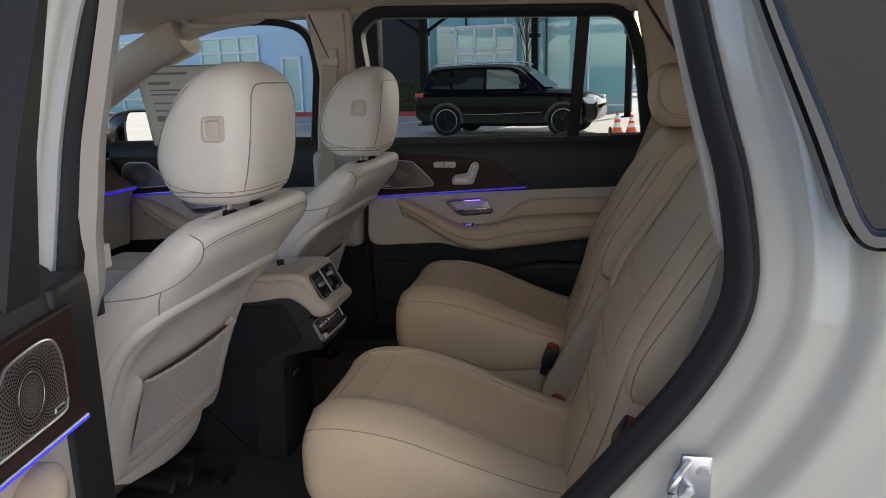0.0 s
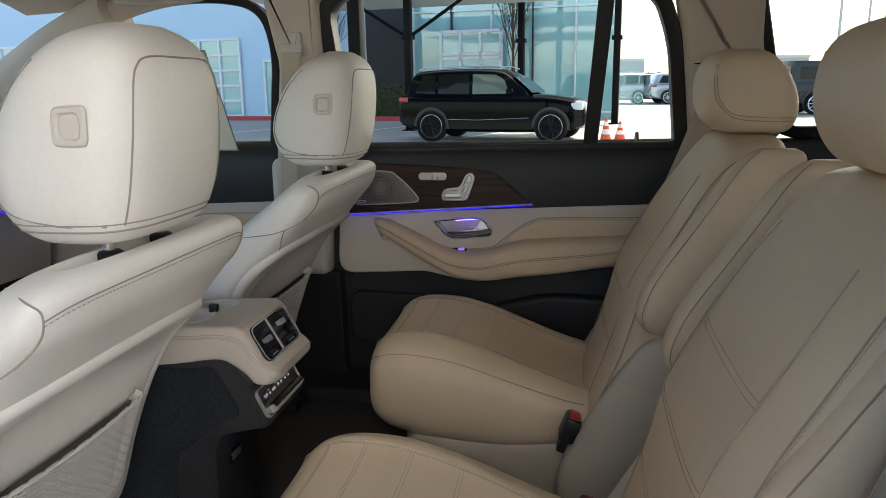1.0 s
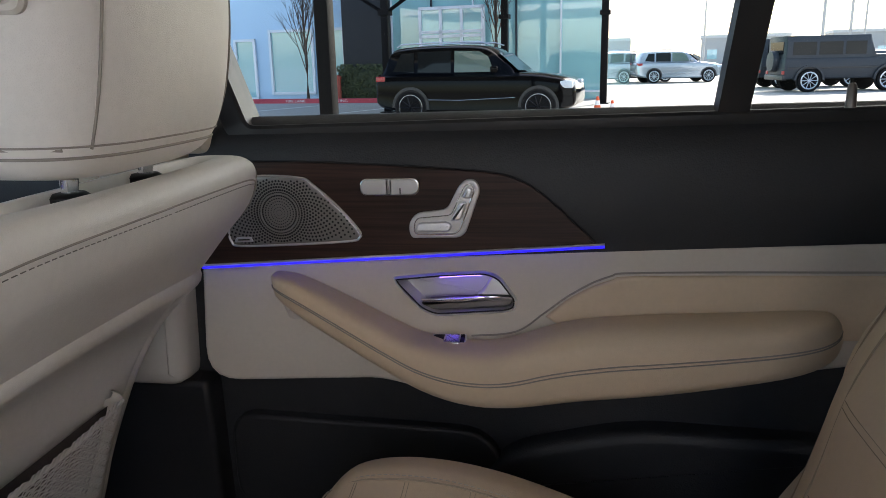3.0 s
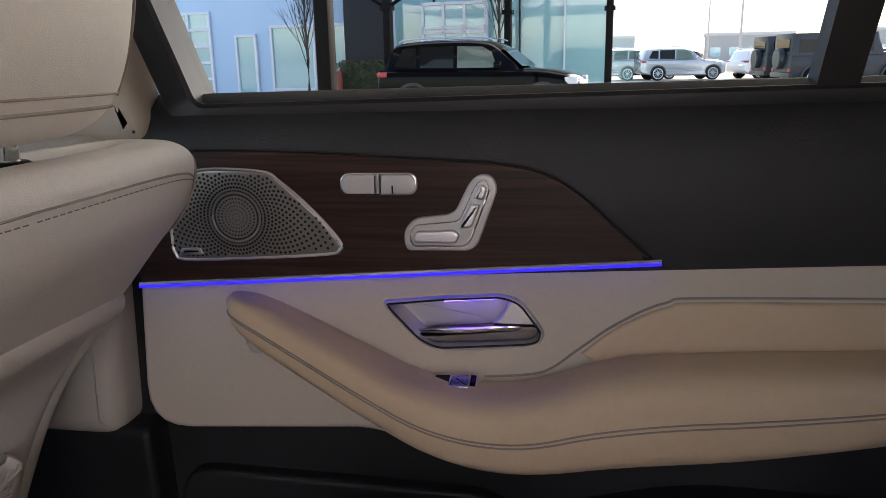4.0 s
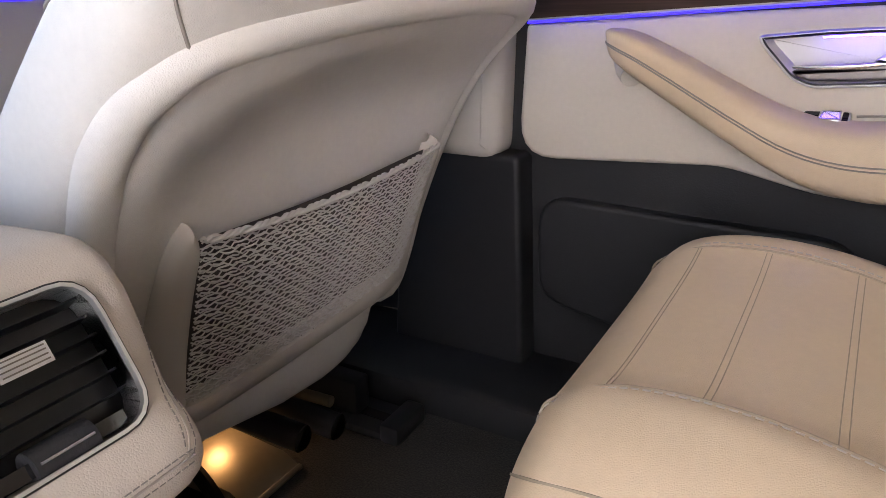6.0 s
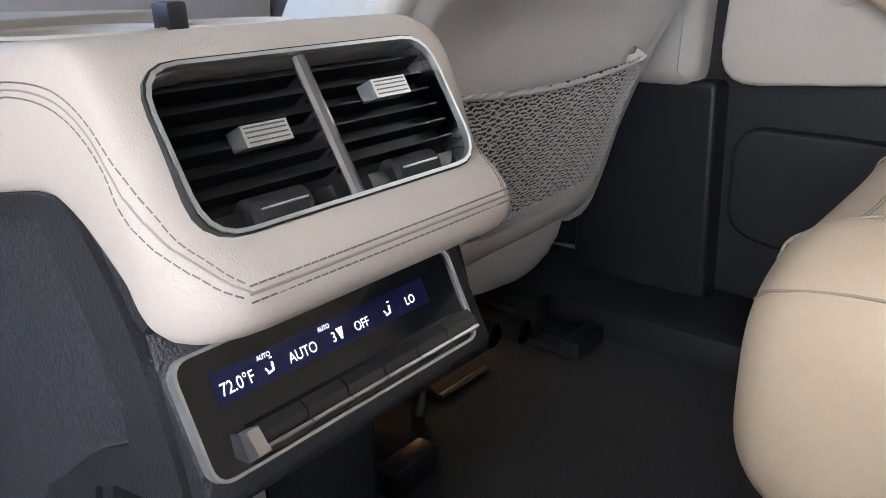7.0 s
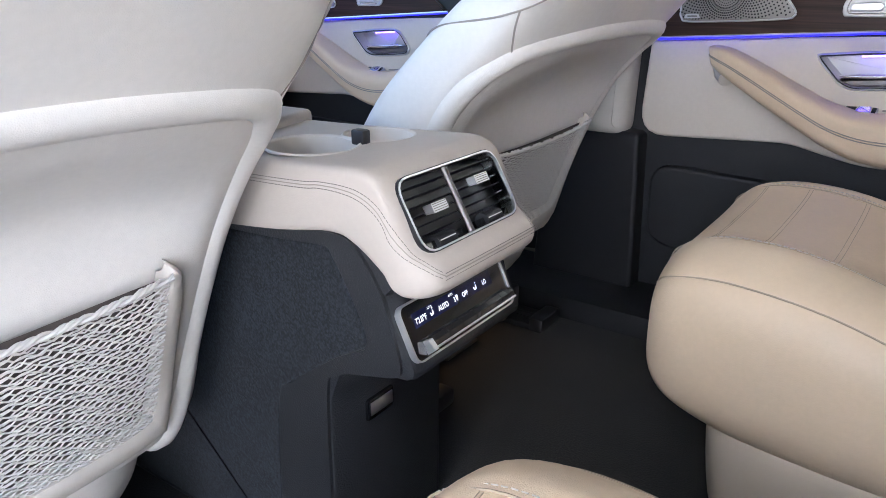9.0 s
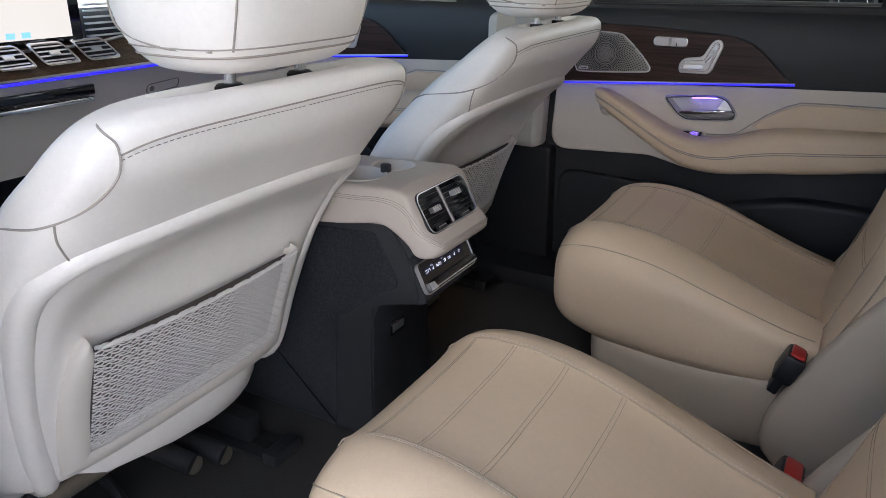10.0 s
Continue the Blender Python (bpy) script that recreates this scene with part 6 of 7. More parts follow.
BARK = mat("bark", (0.09, 0.065, 0.05), 0.9, var=0.3, scale=20)
CAR_BLACK = mat("black_car_paint", (0.002, 0.002, 0.0025), 0.07, spec=0.09)
CAR_GLASS = mat("dark_car_glass", (0.006, 0.008, 0.009), 0.03, spec=0.16)
# opaque; the light seen through the front pane is put into its colour
CAR_GLASS_LIT = mat("lit_car_glass", (0.10, 0.14, 0.12), 0.03, spec=0.3)
TYRE = mat("tyre", (0.006, 0.006, 0.0065), 0.8, spec=0.2)
RIM_BLACK = mat("black_rim", (0.012, 0.012, 0.013), 0.25, 0.0, spec=0.3)
ORANGE = mat("cone_orange", (0.70, 0.10, 0.03), 0.6)
CONE_WHITE = mat("cone_band", (0.8, 0.8, 0.8), 0.5)

ground = part("ground", mesh_of([(-900, -900, 0), (900, -900, 0), (900, 900, 0), (-900, 900, 0)], [(0, 1, 2, 3)]), ASPHALT)
ground.matrix_world = LOT
tagged(ground, "pale concrete parking ground", "ground", kind="structure")
for x0, y0, x1, y1, w in ((-9.6, 16, -8.2, 22.5, 0.12), (-5.9, 13.2, -4.6, 19.5, 0.12), (-2.6, 13.2, -1.3, 19.5, 0.12), (-13.0, 16, -11.6, 22.5, 0.12)):
    d = Vector((x1 - x0, y1 - y0)).normalized()
    n = Vector((-d.y, d.x)) * w / 2
    b = mesh_of([LOT @ Vector((x0 + n.x, y0 + n.y, 0.006)), LOT @ Vector((x0 - n.x, y0 - n.y, 0.004)), LOT @ Vector((x1 - n.x, y1 - n.y, 0.004)), LOT @ Vector((x1 + n.x, y1 + n.y, 0.004))], [(0, 1, 2, 3)])
    tagged(part("parking_line", b, LINE), "white painted parking line", "road marking", kind="structure")

bld = thing("showroom_building", lot(0, 27), "pale showroom building with glass front and dark entrance portal", "building")
part("wall", box(-60, -12.0, 0, 10, 0, 8), FACADE, bld, "pale blue-grey facade", False)
portal = part("portal", box(-11.9, -10.3, -0.6, 6, 0, 8), DARK_PANEL, bld, "dark panelled portal", False)
part("glass_core", box(-10.3, -2.6, 0.25, 10, 0, 8), WIN_GLASS, bld, "green tinted glass front", False)
for i in range(6):
    x = -10.3 + 7.7 * i / 5
    part("mullion", box(x - 0.022, x + 0.022, 0.12, 0.26, 0, 8), DARK_PANEL if i % 2 else WIN_FRAME, bld, smooth=False)
for z in (0.25, 3.9, 6.0):
    part("transom", box(-10.3, -2.6, 0.14, 0.26, z - 0.03, z + 0.03), WIN_FRAME, bld, smooth=False)
for i in range(4):
    x = -9.05 + 0.76 * i
    part("entrance_frame", box(x - 0.05, x + 0.05, -0.25, -0.05, 0, 3.2), WIN_FRAME, bld, smooth=False)
for z in (2.2, 2.35, 3.15):
    part("entrance_frame", box(-9.1, -6.72, -0.25, -0.05, z - 0.05, z + 0.05), WIN_FRAME, bld, smooth=False)
part("entrance_glass", box(-9.05, -6.77, -0.17, -0.13, 0, 3.15), WIN_GLASS, bld, smooth=False)


def facade_window(x0, x1, z0, z1, nx, nz):
    w = part("window", box(x0, x1, -0.04, 0.0, z0, z1), WIN_GLASS, bld, smooth=False)
    for i in range(nx + 1):
        x = x0 + (x1 - x0) * i / nx
        part("frame", box(x - 0.05, x + 0.05, -0.12, -0.04, z0 - 0.05, z1 + 0.05), WIN_FRAME, w, smooth=False)
    for k in range(nz + 1):
        z = z0 + (z1 - z0) * k / nz
        part("frame", box(x0 - 0.05, x1 + 0.05, -0.11, -0.04, z - 0.05, z + 0.05), WIN_FRAME, w, smooth=False)


facade_window(-20.8, -17.9, 0.1, 3.2, 3, 5)
facade_window(-16.75, -15.9, 0.1, 2.3, 1, 1)
facade_window(-15.2, -13.4, 0.3, 2.6, 1, 1)
facade_window(-12.9, -12.1, 0.1, 2.6, 1, 1)
facade_window(-26.5, -23.0, 0.1, 3.2, 3, 5)
facade_window(-33, -29, 0.1, 3.2, 4, 5)

# unseen pale block across the lane, added to bounce sunlight through the open door
back_wall = part("service_building", box(1.5, 70, -22, -8, 0, 10), BOUNCE_PAINT, None, smooth=False)
back_wall.matrix_world = LOT
tagged(back_wall, "long pale block added out of view to bounce sunlight into the car", "building", kind="structure")
kerb = part("kerb", rings([[LOT @ Vector(p) for p in ((-40, 24.0 + a, b), (-7.2, 24.0 + a, b))] for a, b in ((0, 0), (0.01, 0.15), (0.18, 0.16), (0.2, 0.0))], closed=False), CURB_RED)
tagged(kerb, "red painted kerb", "kerb", kind="structure")


def column(m, r, h, braces, label):
    c = thing("canopy_column", m, label, "column", "canopy columns")
    part("post", box(-r, r, -r, r, 0, h, r * 0.15), STEEL_DARK, c)
    part("base_plate", box(-r * 1.8, r * 1.8, -r * 1.8, r * 1.8, 0, 0.03), STEEL_DARK, c)
    part("clamp", box(-r * 1.5, r * 1.5, -r * 1.5, r * 1.5, 2.55, 2.68), STEEL_DARK, c)
    for s in braces:
        part("brace", tube([(0, 0, 2.6), (s * 1.9, 0, 3.75)], r * 0.5, 6), STEEL_DARK, c)
    return c


column(lot(-3.92, 8.42), 0.088, 4.2, (), "dark steel canopy post")
column(lot(-7.7, 20.0), 0.10, 4.2, (1, -1), "dark steel canopy post with slanting braces")
column(lot(-5.35, 24.0), 0.10, 5.0, (), "dark steel canopy post")
column(lot(-2.33, 24.0), 0.10, 5.0, (), "dark steel canopy post")
# second slab is unseen, added to keep sun and sky light off the car
for nm, x0, x1, y0, y1, z in (("canopy_roof", -12.5, -1.9, 18.0, 22.5, 3.75), ("canopy_roof", -16, 9, 0.2, 10.0, 4.0)):
    canopy = part(nm, box(x0, x1, y0, y1, z, z + 0.25), PALE_STEEL, None, smooth=False)
    canopy.matrix_world = LOT
    tagged(canopy, "flat pale canopy roof over parking bays, the nearer one added unseen for shade", "canopy", kind="structure")


def wheel(parent, x, y, r, w, rim):
    t = part("wheel", rings([[Vector((x + rr * math.cos(q), y + yy, r + rr * math.sin(q))) for q in (2 * math.pi * i / 32 for i in range(32))] for rr, yy in ((r * 0.7, -w / 2), (r * 0.95, -w / 2), (r, -w * 0.35), (r, w * 0.35), (r * 0.95, w / 2), (r * 0.7, w / 2))]), TYRE, parent, "black tyre")
    sgn = -1 if y < 0 else 1
    yy = y + sgn * (w / 2 + 0.004)
    bm = tube([(x + r * 0.70 * math.cos(q), yy, r + r * 0.70 * math.sin(q)) for q in (2 * math.pi * i / 32 for i in range(32))], r * 0.05, 6, True)
    for k in range(10):
        q = 2 * math.pi * k / 10
        tube([(x, yy, r), (x + r * 0.68 * math.cos(q), yy, r + r * 0.68 * math.sin(q))], r * 0.035, 4, bm=bm)
    part("rim", bm, rim, t, "spoked rim")
    part("rim_lip", tube([(x + r * 0.75 * math.cos(q), yy, r + r * 0.75 * math.sin(q)) for q in (2 * math.pi * i / 32 for i in range(32))], r * 0.018, 5, True), SATIN, t)
    return t


def suv(m, paint, label, L=4.63, W=1.83, Hh=1.66, rim=None, boxy=0.0, glass=None, light=True):
    """A parked sport utility car; x = 0 at its tail, nose at +x."""
    c = thing("parked_car", m, label, "car", "parked cars")
    glass = glass or CAR_GLASS
    k = L / 4.63
    h = Hh / 1.66
    hw = W / 2
    # body: side stations (x, z low, z belt, half width)
    st = [(0.02, 0.55, 0.80, 0.80), (0.06, 0.42, 0.98, 0.92), (0.25, 0.33, 1.05, 0.98), (0.8, 0.25, 1.06, 1.0), (2.0, 0.23, 1.05, 1.0), (3.0, 0.23, 1.04, 1.0), (3.55, 0.24, 1.03, 0.99), (4.0, 0.26, 0.98, 0.97), (4.35, 0.30, 0.92 + 0.08 * boxy, 0.93), (4.55, 0.36, 0.80 + 0.15 * boxy, 0.84), (4.62, 0.46, 0.70 + 0.15 * boxy, 0.74)]

    def ring(x, zl, zb, w):
        out = []
        for u, v in ((-1, 0.08), (-0.97, 0.45), (-0.985, 0.7), (-0.95, 0.93), (-0.86, 1.0), (0, 1.02), (0.86, 1.0), (0.95, 0.93), (0.985, 0.7), (0.97, 0.45), (1, 0.08), (0.93, 0.0), (-0.93, 0.0)):
            xx = x if x < 3.7 else 3.7 + (x - 3.7) * 0.8
            out.append((xx * k, u * w * hw, (zl + (zb - zl) * v) * h))
        return out
    part("body", rings([ring(*s) for s in [lerp_rows(st, j / 40) for j in range(41)]]), paint, c)
    gs = [(0.10, 1.02, 0.86, 0.60), (0.28, 1.40, 0.84, 0.66), (0.42, 1.58, 0.80, 0.68), (0.8, 1.64, 0.80, 0.70), (1.5, 1.66, 0.80, 0.71), (2.15, 1.65, 0.80, 0.70), (2.52, 1.60, 0.80, 0.68), (2.74, 1.48, 0.82, 0.68), (3.06, 1.22, 0.86, 0.74), (3.28, 1.03, 0.88, 0.80)]

    def gring(x, zt, wb, wt):
        return [(x * k, u * hw, z * h) for u, z in ((-wb - 0.08, 0.98), (-wb - 0.02, 1.05), (-wt - 0.06, max(1.03, zt - 0.07)), (-wt + 0.04, max(1.035, zt - 0.015)), (0, zt), (wt - 0.04, max(1.035, zt - 0.015)), (wt + 0.06, max(1.03, zt - 0.07)), (wb + 0.02, 1.05), (wb + 0.08, 0.98))]
    part("cabin", rings([gring(*s) for s in [lerp_rows(gs, j / 30) for j in range(31)]]), paint, c)
    # side windows lie just proud of the cabin
    for sg in (-1, 1):
        def wp(x, z):
            s = 0.5
            lo, hi = 0.0, 1.0
            for _ in range(20):
                s = (lo + hi) / 2
                if lerp_rows(gs, s)[0] < x:
                    lo = s
                else:
                    hi = s
            _, zt, wb, wt = lerp_rows(gs, s)
            t = (z - 1.05) / max(0.05, zt - 0.07 - 1.05)
            return (x * k, sg * hw * ((wb + 0.02) * (1 - t) + (wt + 0.06) * t + 0.008), z * h)
        for pts in (((0.42, 1.12), (0.92, 1.09), (0.92, 1.50), (0.62, 1.50)), ((1.0, 1.09), (1.76, 1.08), (1.76, 1.53), (1.0, 1.52)), ((1.84, 1.08), (2.72, 1.08), (2.58, 1.40), (2.38, 1.51), (1.84, 1.53))):
            part("side_window", mesh_of([wp(*p) for p in pts], [tuple(range(len(pts)))]), CAR_GLASS_LIT if pts[0][0] > 1.8 else glass, c, smooth=False)
        part("roof_rail", tube([(x * k, sg * hw * 0.70, z * h) for x, z in ((0.5, 1.63), (0.6, 1.685), (1.5, 1.71), (2.4, 1.70), (2.6, 1.64))], 0.016, 6), SATIN, c, "silver roof rail")
        for x in (0.88, 3.70):
            part("wheel_arch", rings([[(x * k + rr * math.cos(q), sg * hw * yy, 0.36 * h + rr * math.sin(q)) for q in (math.pi * i / 18 - 0.15 for i in range(20))] for rr, yy in ((0.43, 0.985), (0.43, 1.012), (0.37, 1.015), (0.37, 0.95))], closed=False), BLACK_PLASTIC, c)
            part("arch_gap", mesh_of([(x * k + 0.37 * math.cos(q), sg * hw * 1.003, max(0.0, 0.36 * h + 0.37 * math.sin(q))) for q in (2 * math.pi * i / 24 for i in range(24))], [tuple(range(24))]), HOLE, c, smooth=False)
            wheel(c, x * k, sg * (hw * 1.0 - 0.10), 0.355 * h, 0.225, rim or RIM_BLACK)
        part("mirror", box(2.70 * k, 2.86 * k, *sorted((sg * hw * 0.98, sg * hw * 1.14)), 1.06 * h, 1.20 * h, 0.03), paint, c)
        part("tail_light", box(0.05, 0.28 * k, *sorted((sg * hw * 0.55, sg * hw * 0.955)), 0.90 * h, 1.02 * h, 0.02), mat("tail_red", (0.35, 0.02, 0.02), 0.2, coat=0.5), c, "red tail light")
        part("headlight", box(4.12 * k, 4.39 * k, *sorted((sg * hw * 0.55, sg * hw * 0.92)), 0.72 * h, 0.88 * h, 0.03), mat("lamp_glass", (0.55, 0.62, 0.70), 0.1, coat=0.8), c, "clear headlight")
        part("door_line", tube([(x * k, sg * hw * 0.993, z * h) for x, z in ((0.95, 0.52), (2.0, 0.50), (3.2, 0.55))], 0.006, 4), SATIN, c)
    part("windscreen", mesh_of([(2.79 * k, -0.66 * hw, 1.475 * h), (2.79 * k, 0.66 * hw, 1.475 * h), (3.24 * k, 0.78 * hw, 1.10 * h), (3.24 * k, -0.78 * hw, 1.10 * h)], [(0, 1, 2, 3)]), glass, c, smooth=False)
    return c


suv(lot(-6.50, 17.0), CAR_BLACK, "parked black compact sport utility car with black wheels")


def cone(m, h=0.55):
    c = thing("traffic_cone", m, "orange traffic cone with white bands", "traffic cone", "traffic cones")
    part("base", box(-0.15, 0.15, -0.15, 0.15, 0, 0.03, 0.008), ORANGE, c)
    for a, b, mt, nm in ((0.03, 0.35, ORANGE, "body"), (0.35, 0.55, CONE_WHITE, "band"), (0.55, 0.68, ORANGE, "body"), (0.68, 0.85, CONE_WHITE, "band"), (0.85, 1.0, ORANGE, "body")):
        part(nm, rings([disc_ring((0, 0, q * h), 0.115 * (1 - q) + 0.022, (1, 0, 0), (0, 1, 0), 20) for q in (a, b)]), mt, c)
    return c


cone(lot(-1.62, 16.3))
cone(lot(-1.38, 16.9), 0.44)
GREY_CAR = mat("silver_car_paint", (0.34, 0.37, 0.40), 0.25, 0.5, coat=0.8)
DGREY_CAR = mat("grey_car_paint", (0.06, 0.065, 0.07), 0.25, 0.3, coat=0.8)
WHITE_CAR = mat("white_car_paint", (0.7, 0.7, 0.7), 0.25, coat=0.8)
suv(lot(-3.0, 44.5, 0, 20), GREY_CAR, "parked silver sport utility car", 4.8, 1.9, 1.7, SATIN)
suv(lot(-5.2, 46.5, 0, 20), DGREY_CAR, "parked dark grey sport utility car", 4.7, 1.9, 1.65, SATIN)
OFFROAD = mat("matt_grey_paint", (0.030, 0.036, 0.044), 0.45, var=0.05, spec=0.3)


def off_roader(m):
    """Upright boxy four-wheel-drive car; x = 0 at its tail with the covered spare wheel."""
    c = thing("parked_car", m, "parked dark grey boxy off-road car with covered spare wheel", "car", "parked cars")
    part("body", box(0.0, 4.35, -0.90, 0.90, 0.45, 1.18, 0.07), OFFROAD, c)
    part("bonnet", box(3.05, 4.38, -0.80, 0.80, 1.10, 1.27, 0.05), OFFROAD, c)
    cab = [[(x, u * w, z) for u, z in ((-1, 1.15), (-1, 1.72), (-0.93, 1.93), (0.93, 1.93), (1, 1.72), (1, 1.15))] for x, w in ((0.03, 0.82), (0.06, 0.86), (2.85, 0.86), (2.9, 0.84))]
    cab.append([(3.15, q[1], 1.15 + (q[2] - 1.15) * 0.05) for q in cab[-1]])
    part("cabin", rings(cab), OFFROAD, c)
    for sg in (-1, 1):
        for a, b in ((0.25, 1.05), (1.15, 1.95), (2.05, 2.75)):
            part("side_window", box(a, b, *sorted((sg * 0.862, sg * 0.868)), 1.28, 1.72), CAR_GLASS, c)
        part("side_strip", box(0.1, 4.2, *sorted((sg * 0.89, sg * 0.915)), 0.80, 0.87, 0.008), BLACK_PLASTIC, c)
        for x in (0.85, 3.55):
            part("wheel_arch", rings([[(x + rr * math.cos(q), sg * yy, 0.42 + rr * math.sin(q)) for q in (math.pi * i / 14 for i in range(15))] for rr, yy in ((0.52, 0.88), (0.52, 0.98), (0.45, 0.98), (0.45, 0.88))], closed=False), OFFROAD, c)
            part("arch_gap", rings([[(x + 0.45 * math.cos(q), sg * yy, max(0.1, 0.42 + 0.45 * math.sin(q))) for q in (2 * math.pi * i / 20 for i in range(20))] for yy in (0.86, 0.905)]), HOLE, c)
            wheel(c, x, sg * 0.85, 0.40, 0.26, SATIN)
        part("tail_light", box(-0.02, 0.05, *sorted((sg * 0.66, sg * 0.86)), 0.62, 0.74, 0.01), RED, c, "red tail light")
    part("rear_window", box(0.005, 0.03, -0.60, 0.60, 1.32, 1.74), CAR_GLASS, c)
    part("spare_wheel", rings([[(x, r * math.cos(q), 1.08 + r * math.sin(q)) for q in (2 * math.pi * i / 28 for i in range(28))] for x, r in ((0.0, 0.37), (-0.16, 0.38), (-0.21, 0.35), (-0.22, 0.10))]), OFFROAD, c, "covered spare wheel")
    part("bumper", box(-0.06, 0.12, -0.88, 0.88, 0.42, 0.60, 0.03), BLACK_PLASTIC, c)
    return c


off_roader(lot(3.0, 31.5, 0, 15))
off_roader(lot(2.5, 35.5, 0, 15))
suv(lot(2.0, 46, 0, 30), WHITE_CAR, "white parked family car in the far lot", 4.7, 1.9, 1.55, SATIN)
suv(lot(4.0, 52, 0, 30), WHITE_CAR, "white parked family car in the far lot", 4.7, 1.9, 1.55, SATIN)
off_roader(lot(9.5, 38, 0, 15))
for k in range(7):
    suv(lot(6.0 + 3.1 * k, 60 + 1.5 * k, 0, 60), (WHITE_CAR, WHITE_CAR, DGREY_CAR, GREY_CAR)[k % 4], "parked car in a row of the far lot", 4.7, 1.88, 1.55, SATIN)
suv(lot(-34.5, 30, 0, 10), WHITE_CAR, "parked white pickup-sized car", 5.4, 2.0, 1.9, SATIN, 1.0)


def lamp_post(m, h, heads):
    p = thing("light_pole", m, "tall grey parking lot light pole", "light pole", "light poles")
    part("pole", rings([disc_ring((0, 0, z), r, (1, 0, 0), (0, 1, 0), 10) for z, r in ((0, 0.13), (h, 0.07))]), CONCRETE, p)
    part("arm", box(-0.8, 0.8, -0.05, 0.05, h - 0.06, h + 0.04), CONCRETE, p)
    for s in (-1, 1):
        part("lamp_head", box(s * 0.75 - 0.3, s * 0.75 + 0.3, -0.15, 0.15, h - 0.12, h - 0.02, 0.02), CONCRETE, p)
    return p


for x, y, h in ((3.5, 75, 11), (8.5, 62, 12), (11.5, 70, 11), (16, 90, 11), (1.0, 95, 11), (14.5, 58, 11), (21, 72, 11), (26, 95, 11)):
    lamp_post(lot(x, y), h, 2)


# ---------- planting, kerb lettering and distance ----------
def kerb_words(txt, x, z, size):
    cu = bpy.data.curves.new("txt", "FONT")
    cu.body, cu.size = txt, size
    tob = bpy.data.objects.new("txt", cu)
    me = bpy.data.meshes.new_from_object(tob)
    bpy.data.objects.remove(tob)
    for v in me.vertices:
        v.co = LOT @ Vector((x + v.co.x * 1.35, 23.995, z + v.co.y))
    me.materials.clear()
    me.materials.append(LINE)
    tagged(new("kerb_lettering", me), "white stencilled words on the red kerb", "lettering", kind="structure")


kerb_words("FIRE LANE", -13.75, 0.035, 0.13)
kerb_words("NO PARKING", -12.35, 0.035, 0.13)
rnd = random.Random(4)


def leaf_hedge(x0, x1, y0, y1, h, label):
    """Clipped hedge: a dark twig core inside a shell of small leaves."""
    t = thing("hedge", LOT @ pose((x0 + x1) / 2, (y0 + y1) / 2, 0), label, "hedge")
    w, d = (x1 - x0) / 2, (y1 - y0) / 2
    part("core", box(-w * 0.93, w * 0.93, -d * 0.85, d * 0.85, 0.0, h * 0.9, 0.15, 3), HEDGE, t)
    verts, faces = [], []
    for k in range(2600):
        u, v, q = rnd.uniform(-1, 1), rnd.uniform(-1, 1), rnd.uniform(0.03, 1)
        f = rnd.choice((0, 0, 1, 2))
        p = Vector((u * w, -d * rnd.uniform(0.85, 1.1), q * h)) if f == 0 else Vector((u * w, v * d, h * rnd.uniform(0.9, 1.08))) if f == 1 else Vector((math.copysign(w, u) * rnd.uniform(0.92, 1.06), v * d, q * h))
        a = Vector((rnd.gauss(0, 1), rnd.gauss(0, 1), rnd.gauss(0, 1))).normalized()
        b = a.orthogonal().normalized()
        s = rnd.uniform(0.03, 0.06)
        i = len(verts)
        verts += [p - a * s, p + b * s * 0.5, p + a * s, p - b * s * 0.5]
        faces.append((i, i + 1, i + 2, i + 3))
    tagged(part("leaves", mesh_of(verts, faces), LEAF, t, smooth=False, recalc=False), kind="stuff")
    return t


LEAF = mat("hedge_leaves", (0.06, 0.075, 0.028), 0.55, var=0.6, scale=5)
leaf_hedge(-12.0, -9.6, 24.5, 25.3, 1.22, "clipped dark green hedge behind the red kerb")


def bare_tree(x, y, h, spread, label):
    """Leafless upright tree: tapered trunk with steep forked limbs and twigs."""
    t = thing("bare_tree", LOT @ pose(x, y, 0), label, "tree", "bare trees")
    trunk = bmesh.new()
    tube([(0, 0, 0), (0.02, 0.01, h * 0.3), (-0.02, 0, h * 0.6), (0.0, 0.02, h)], [0.075, 0.055, 0.035, 0.008], 8, bm=trunk)
    part("trunk", trunk, BARK, t)
    limbs = bmesh.new()

    def grow(p, d, ln, r, lv):
        q1 = p + d * ln * 0.5 + Vector((rnd.gauss(0, 0.03), rnd.gauss(0, 0.03), 0)) * ln
        q2 = q1 + (d + Vector((0, 0, 0.25))).normalized() * ln * 0.5
        tube([p, q1, q2], [r, r * 0.7, r * 0.3], 4, bm=limbs)
        if lv:
            for k in range(4):
                f = rnd.uniform(0.25, 0.95)
                b = p.lerp(q1, f * 2) if f < 0.5 else q1.lerp(q2, f * 2 - 1)
                nd = (d + Vector((rnd.gauss(0, 0.45), rnd.gauss(0, 0.45), rnd.uniform(0, 0.4)))).normalized()
                grow(b, nd, ln * rnd.uniform(0.35, 0.6), r * 0.5, lv - 1)
    for k in range(26):
        z = h * rnd.uniform(0.22, 0.92)
        a = rnd.uniform(0, 2 * math.pi)
        d = Vector((math.cos(a) * spread, math.sin(a) * spread, 1)).normalized()
        grow(Vector((0, 0, z)), d, (h - z) * 0.5 + 0.35, 0.018, 2)
    part("limbs", limbs, BARK, t, recalc=False)
    return t


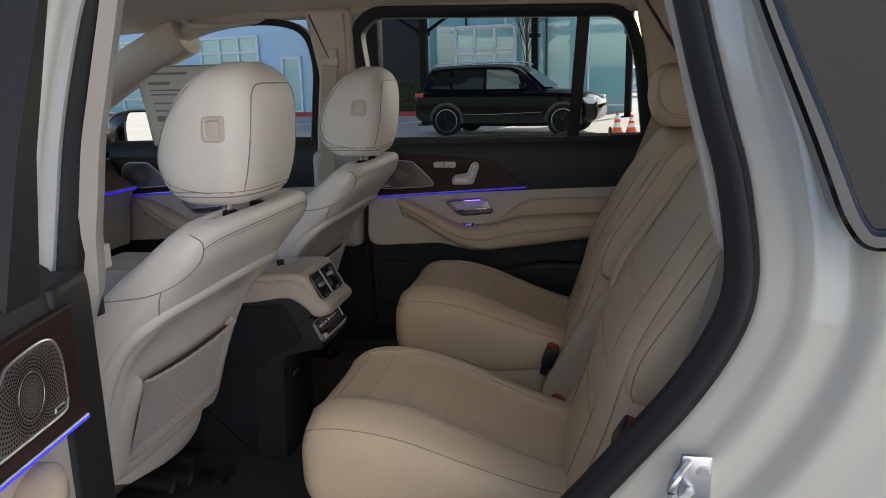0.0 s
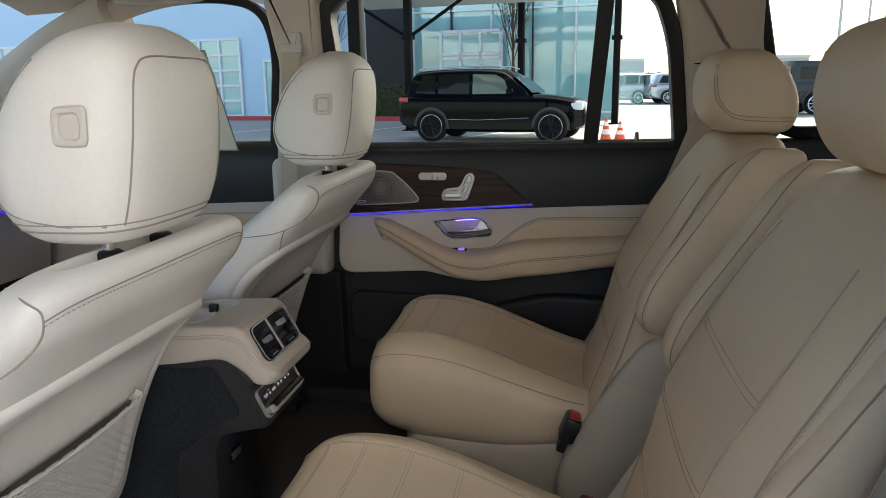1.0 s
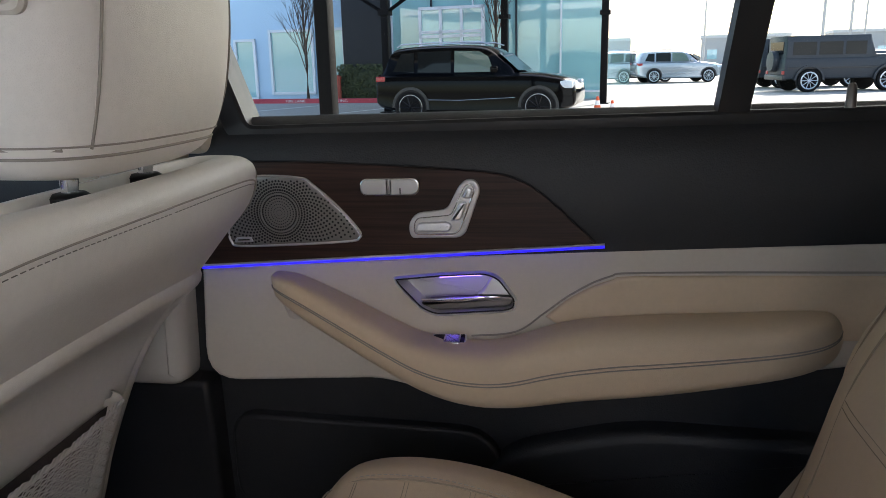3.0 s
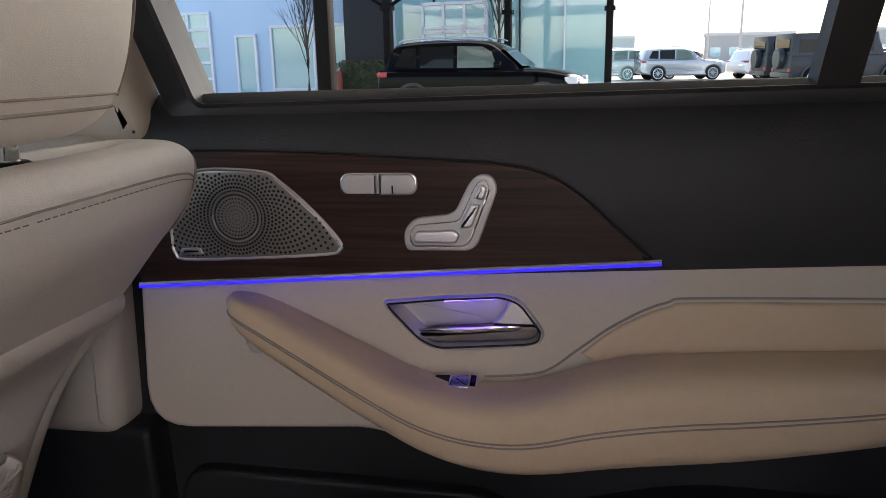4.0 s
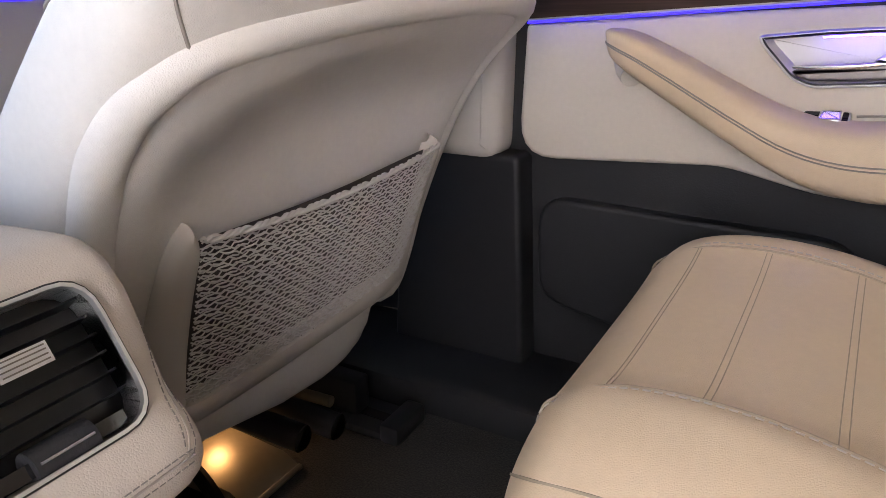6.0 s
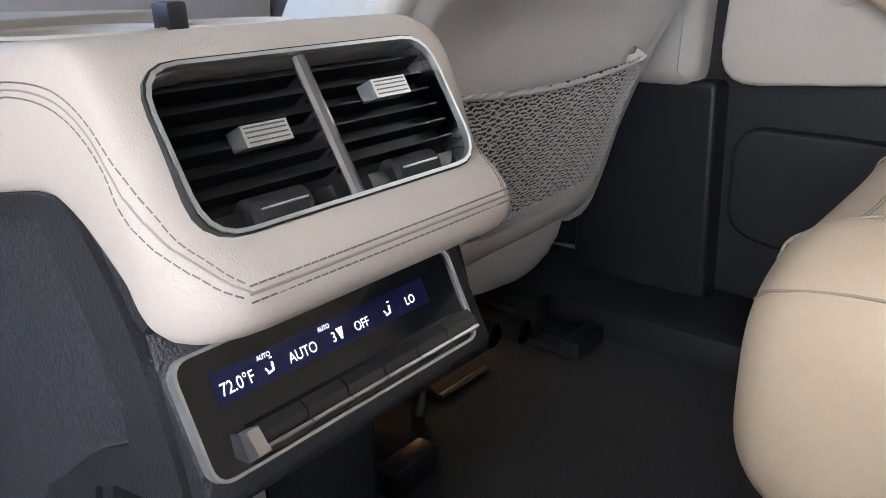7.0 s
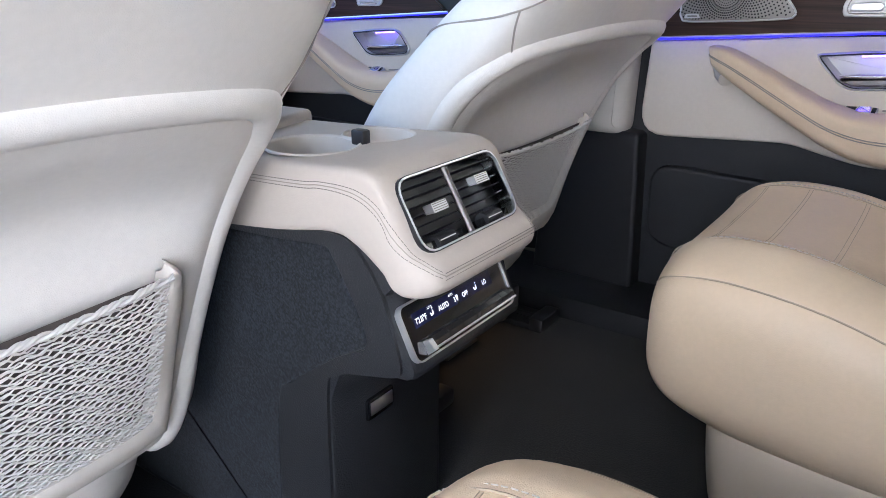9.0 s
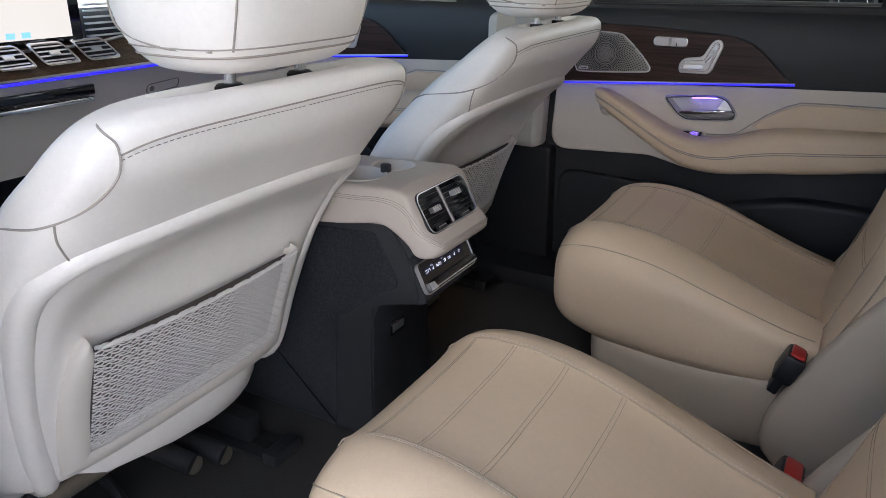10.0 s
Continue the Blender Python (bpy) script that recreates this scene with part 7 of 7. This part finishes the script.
bare_tree(-13.2, 24.7, 4.6, 0.32, "bare upright young tree behind the kerb")
bare_tree(-6.1, 24.7, 5.4, 0.30, "bare upright young tree before the glass front")
HYDRANT = mat("hydrant_red", (0.30, 0.05, 0.03), 0.5, var=0.1)
hyd = thing("standpipe", LOT @ pose(-11.75, 24.3, 0), "red fire standpipe beside the hedge", "standpipe")
part("pipe", tube([(0, 0, 0), (0, 0, 0.85)], 0.09, 12), HYDRANT, hyd)
part("cap", rings([disc_ring((0, 0, z), r, (1, 0, 0), (0, 1, 0), 14) for z, r in ((0.83, 0.115), (0.90, 0.115), (0.96, 0.05))]), HYDRANT, hyd)
# far belt of trees and low sheds along the horizon
# haze of distance is put into this pale leaf colour
FAR_LEAF = mat("hazed_far_trees", (0.26, 0.27, 0.25), 0.9, var=0.4, scale=0.3)
verts, faces = [], []
for k in range(3500):
    x = rnd.uniform(-60, 190)
    top = 1.6 + 1.6 * abs(math.sin(x * 0.11) * math.sin(x * 0.037 + 1))
    p = Vector((x, 165 + rnd.uniform(-4, 4), rnd.uniform(0, 1) ** 0.7 * top))
    a = Vector((rnd.gauss(0, 1), rnd.gauss(0, 0.4), rnd.gauss(0, 1))).normalized() * rnd.uniform(0.3, 0.9)
    b = a.orthogonal().normalized() * a.length * 0.7
    i = len(verts)
    verts += [p - a, p + b, p + a, p - b]
    faces.append((i, i + 1, i + 2, i + 3))
woods = part("far_woods", mesh_of(verts, faces), FAR_LEAF, smooth=False, recalc=False)
woods.matrix_world = LOT
tagged(woods, "distant bare tree belt on the horizon", "trees", kind="stuff")
for x, y, w, h in ((8, 140, 14, 4.5), (34, 150, 22, 5), (62, 140, 26, 4)):
    shed = thing("far_building", LOT @ pose(x, y, 0), "low pale commercial building in the distance", "building", "distant buildings")
    part("wall", box(-w / 2, w / 2, 0, 10, 0, h), CONCRETE, shed, smooth=False)
    part("parapet", box(-w / 2 - 0.2, w / 2 + 0.2, -0.2, 10.2, h, h + 0.5), PALE_STEEL, shed, smooth=False)
    for k in range(int(w / 3)):
        part("window", box(-w / 2 + 1 + 3 * k, -w / 2 + 2.6 + 3 * k, -0.06, 0.02, 1.0, 2.6), WIN_GLASS, shed, smooth=False)


# ---------- the rest of the car's outside ----------
rows = []
for i in range(17):
    k = -1 + i / 8
    rows.append([(x, YC + k * 0.75, 1.712 + 0.05 * (1 - k * k) - 0.06 * max(0, -0.55 - x) ** 1.3 - 0.03 * max(0, x - 1.0)) for x in (-1.05, -0.9, -0.6, -0.2, 0.3, 0.8, 1.3, 1.7, 2.0)])
rows.insert(0, [(p[0], p[1] - 0.02, p[2] - 0.07) for p in rows[0]])
rows.append([(p[0], p[1] + 0.02, p[2] - 0.07) for p in rows[-1]])
part("roof_skin", rings(rows, closed=False), WHITE_PAINT, body, "white painted roof")
bn = [(-1.56, 1.12, 0.80), (-1.75, 1.13, 0.84), (-2.1, 1.10, 0.88), (-2.5, 1.04, 0.88), (-2.78, 0.94, 0.82), (-2.90, 0.80, 0.70)]
bonnet = []
for x, z, hw in bn:
    bonnet.append([(x, YC + u * hw, 0.35 + (z - 0.35) * v) for u, v in ((-1, 0.0), (-1.04, 0.5), (-1.0, 0.85), (-0.9, 0.97), (-0.4, 1.02), (0.4, 1.02), (0.9, 0.97), (1.0, 0.85), (1.04, 0.5), (1, 0.0))])
part("front_wings", rings(bonnet), WHITE_PAINT, body, "white bonnet and front wings")
part("grille", box(-2.93, -2.88, YC - 0.42, YC + 0.42, 0.58, 0.84, 0.02), BLACK_GLOSS, body, "black front grille")
for sg in (-1, 1):
    part("headlight", box(-2.87, -2.66, *sorted((YC + sg * 0.52, YC + sg * 0.80)), 0.78, 0.90, 0.03), CHROME, body, "clear headlight")
    part("tail_light", box(1.90, 2.02, *sorted((YC + sg * 0.62, YC + sg * 0.86)), 0.98, 1.10, 0.02), RED, body, "red tail light")
    for x in (-2.05, 1.15):
        wheel(body, x, YC + sg * 0.86, 0.39, 0.27, SATIN)
part("front_door_panel", box(-1.60, -0.30, -1.00, -0.94, 0.38, 1.14, 0.02), WHITE_PAINT, body, "closed white front door panel")
part("rear_quarter", box(1.20, 2.0, -1.02, -0.96, 0.40, 1.20, 0.02), WHITE_PAINT, body, "white rear quarter panel")
part("tailgate", box(1.97, 2.03, YC - 0.80, YC + 0.80, 0.40, 1.06, 0.02), WHITE_PAINT, body, "white tailgate")
screen = part("windscreen", rings([[(-1.60, YC - 0.72, 1.13), (-1.60, YC + 0.72, 1.13), (-1.04, YC + 0.62, 1.655), (-1.04, YC - 0.62, 1.655)], [(-1.605, YC - 0.72, 1.135), (-1.605, YC + 0.72, 1.135), (-1.045, YC + 0.62, 1.66), (-1.045, YC - 0.62, 1.66)]]), GLASS, body, "clear windscreen")
screen.visible_shadow = False
apn = spline([(-1.62, -0.86, 1.10), (-1.35, -0.83, 1.30), (-1.08, -0.79, 1.48), (-0.85, -0.765, 1.62)], 6)
part("windscreen_pillar", tube(apn, 0.04, 10), WHITE_PAINT, body)
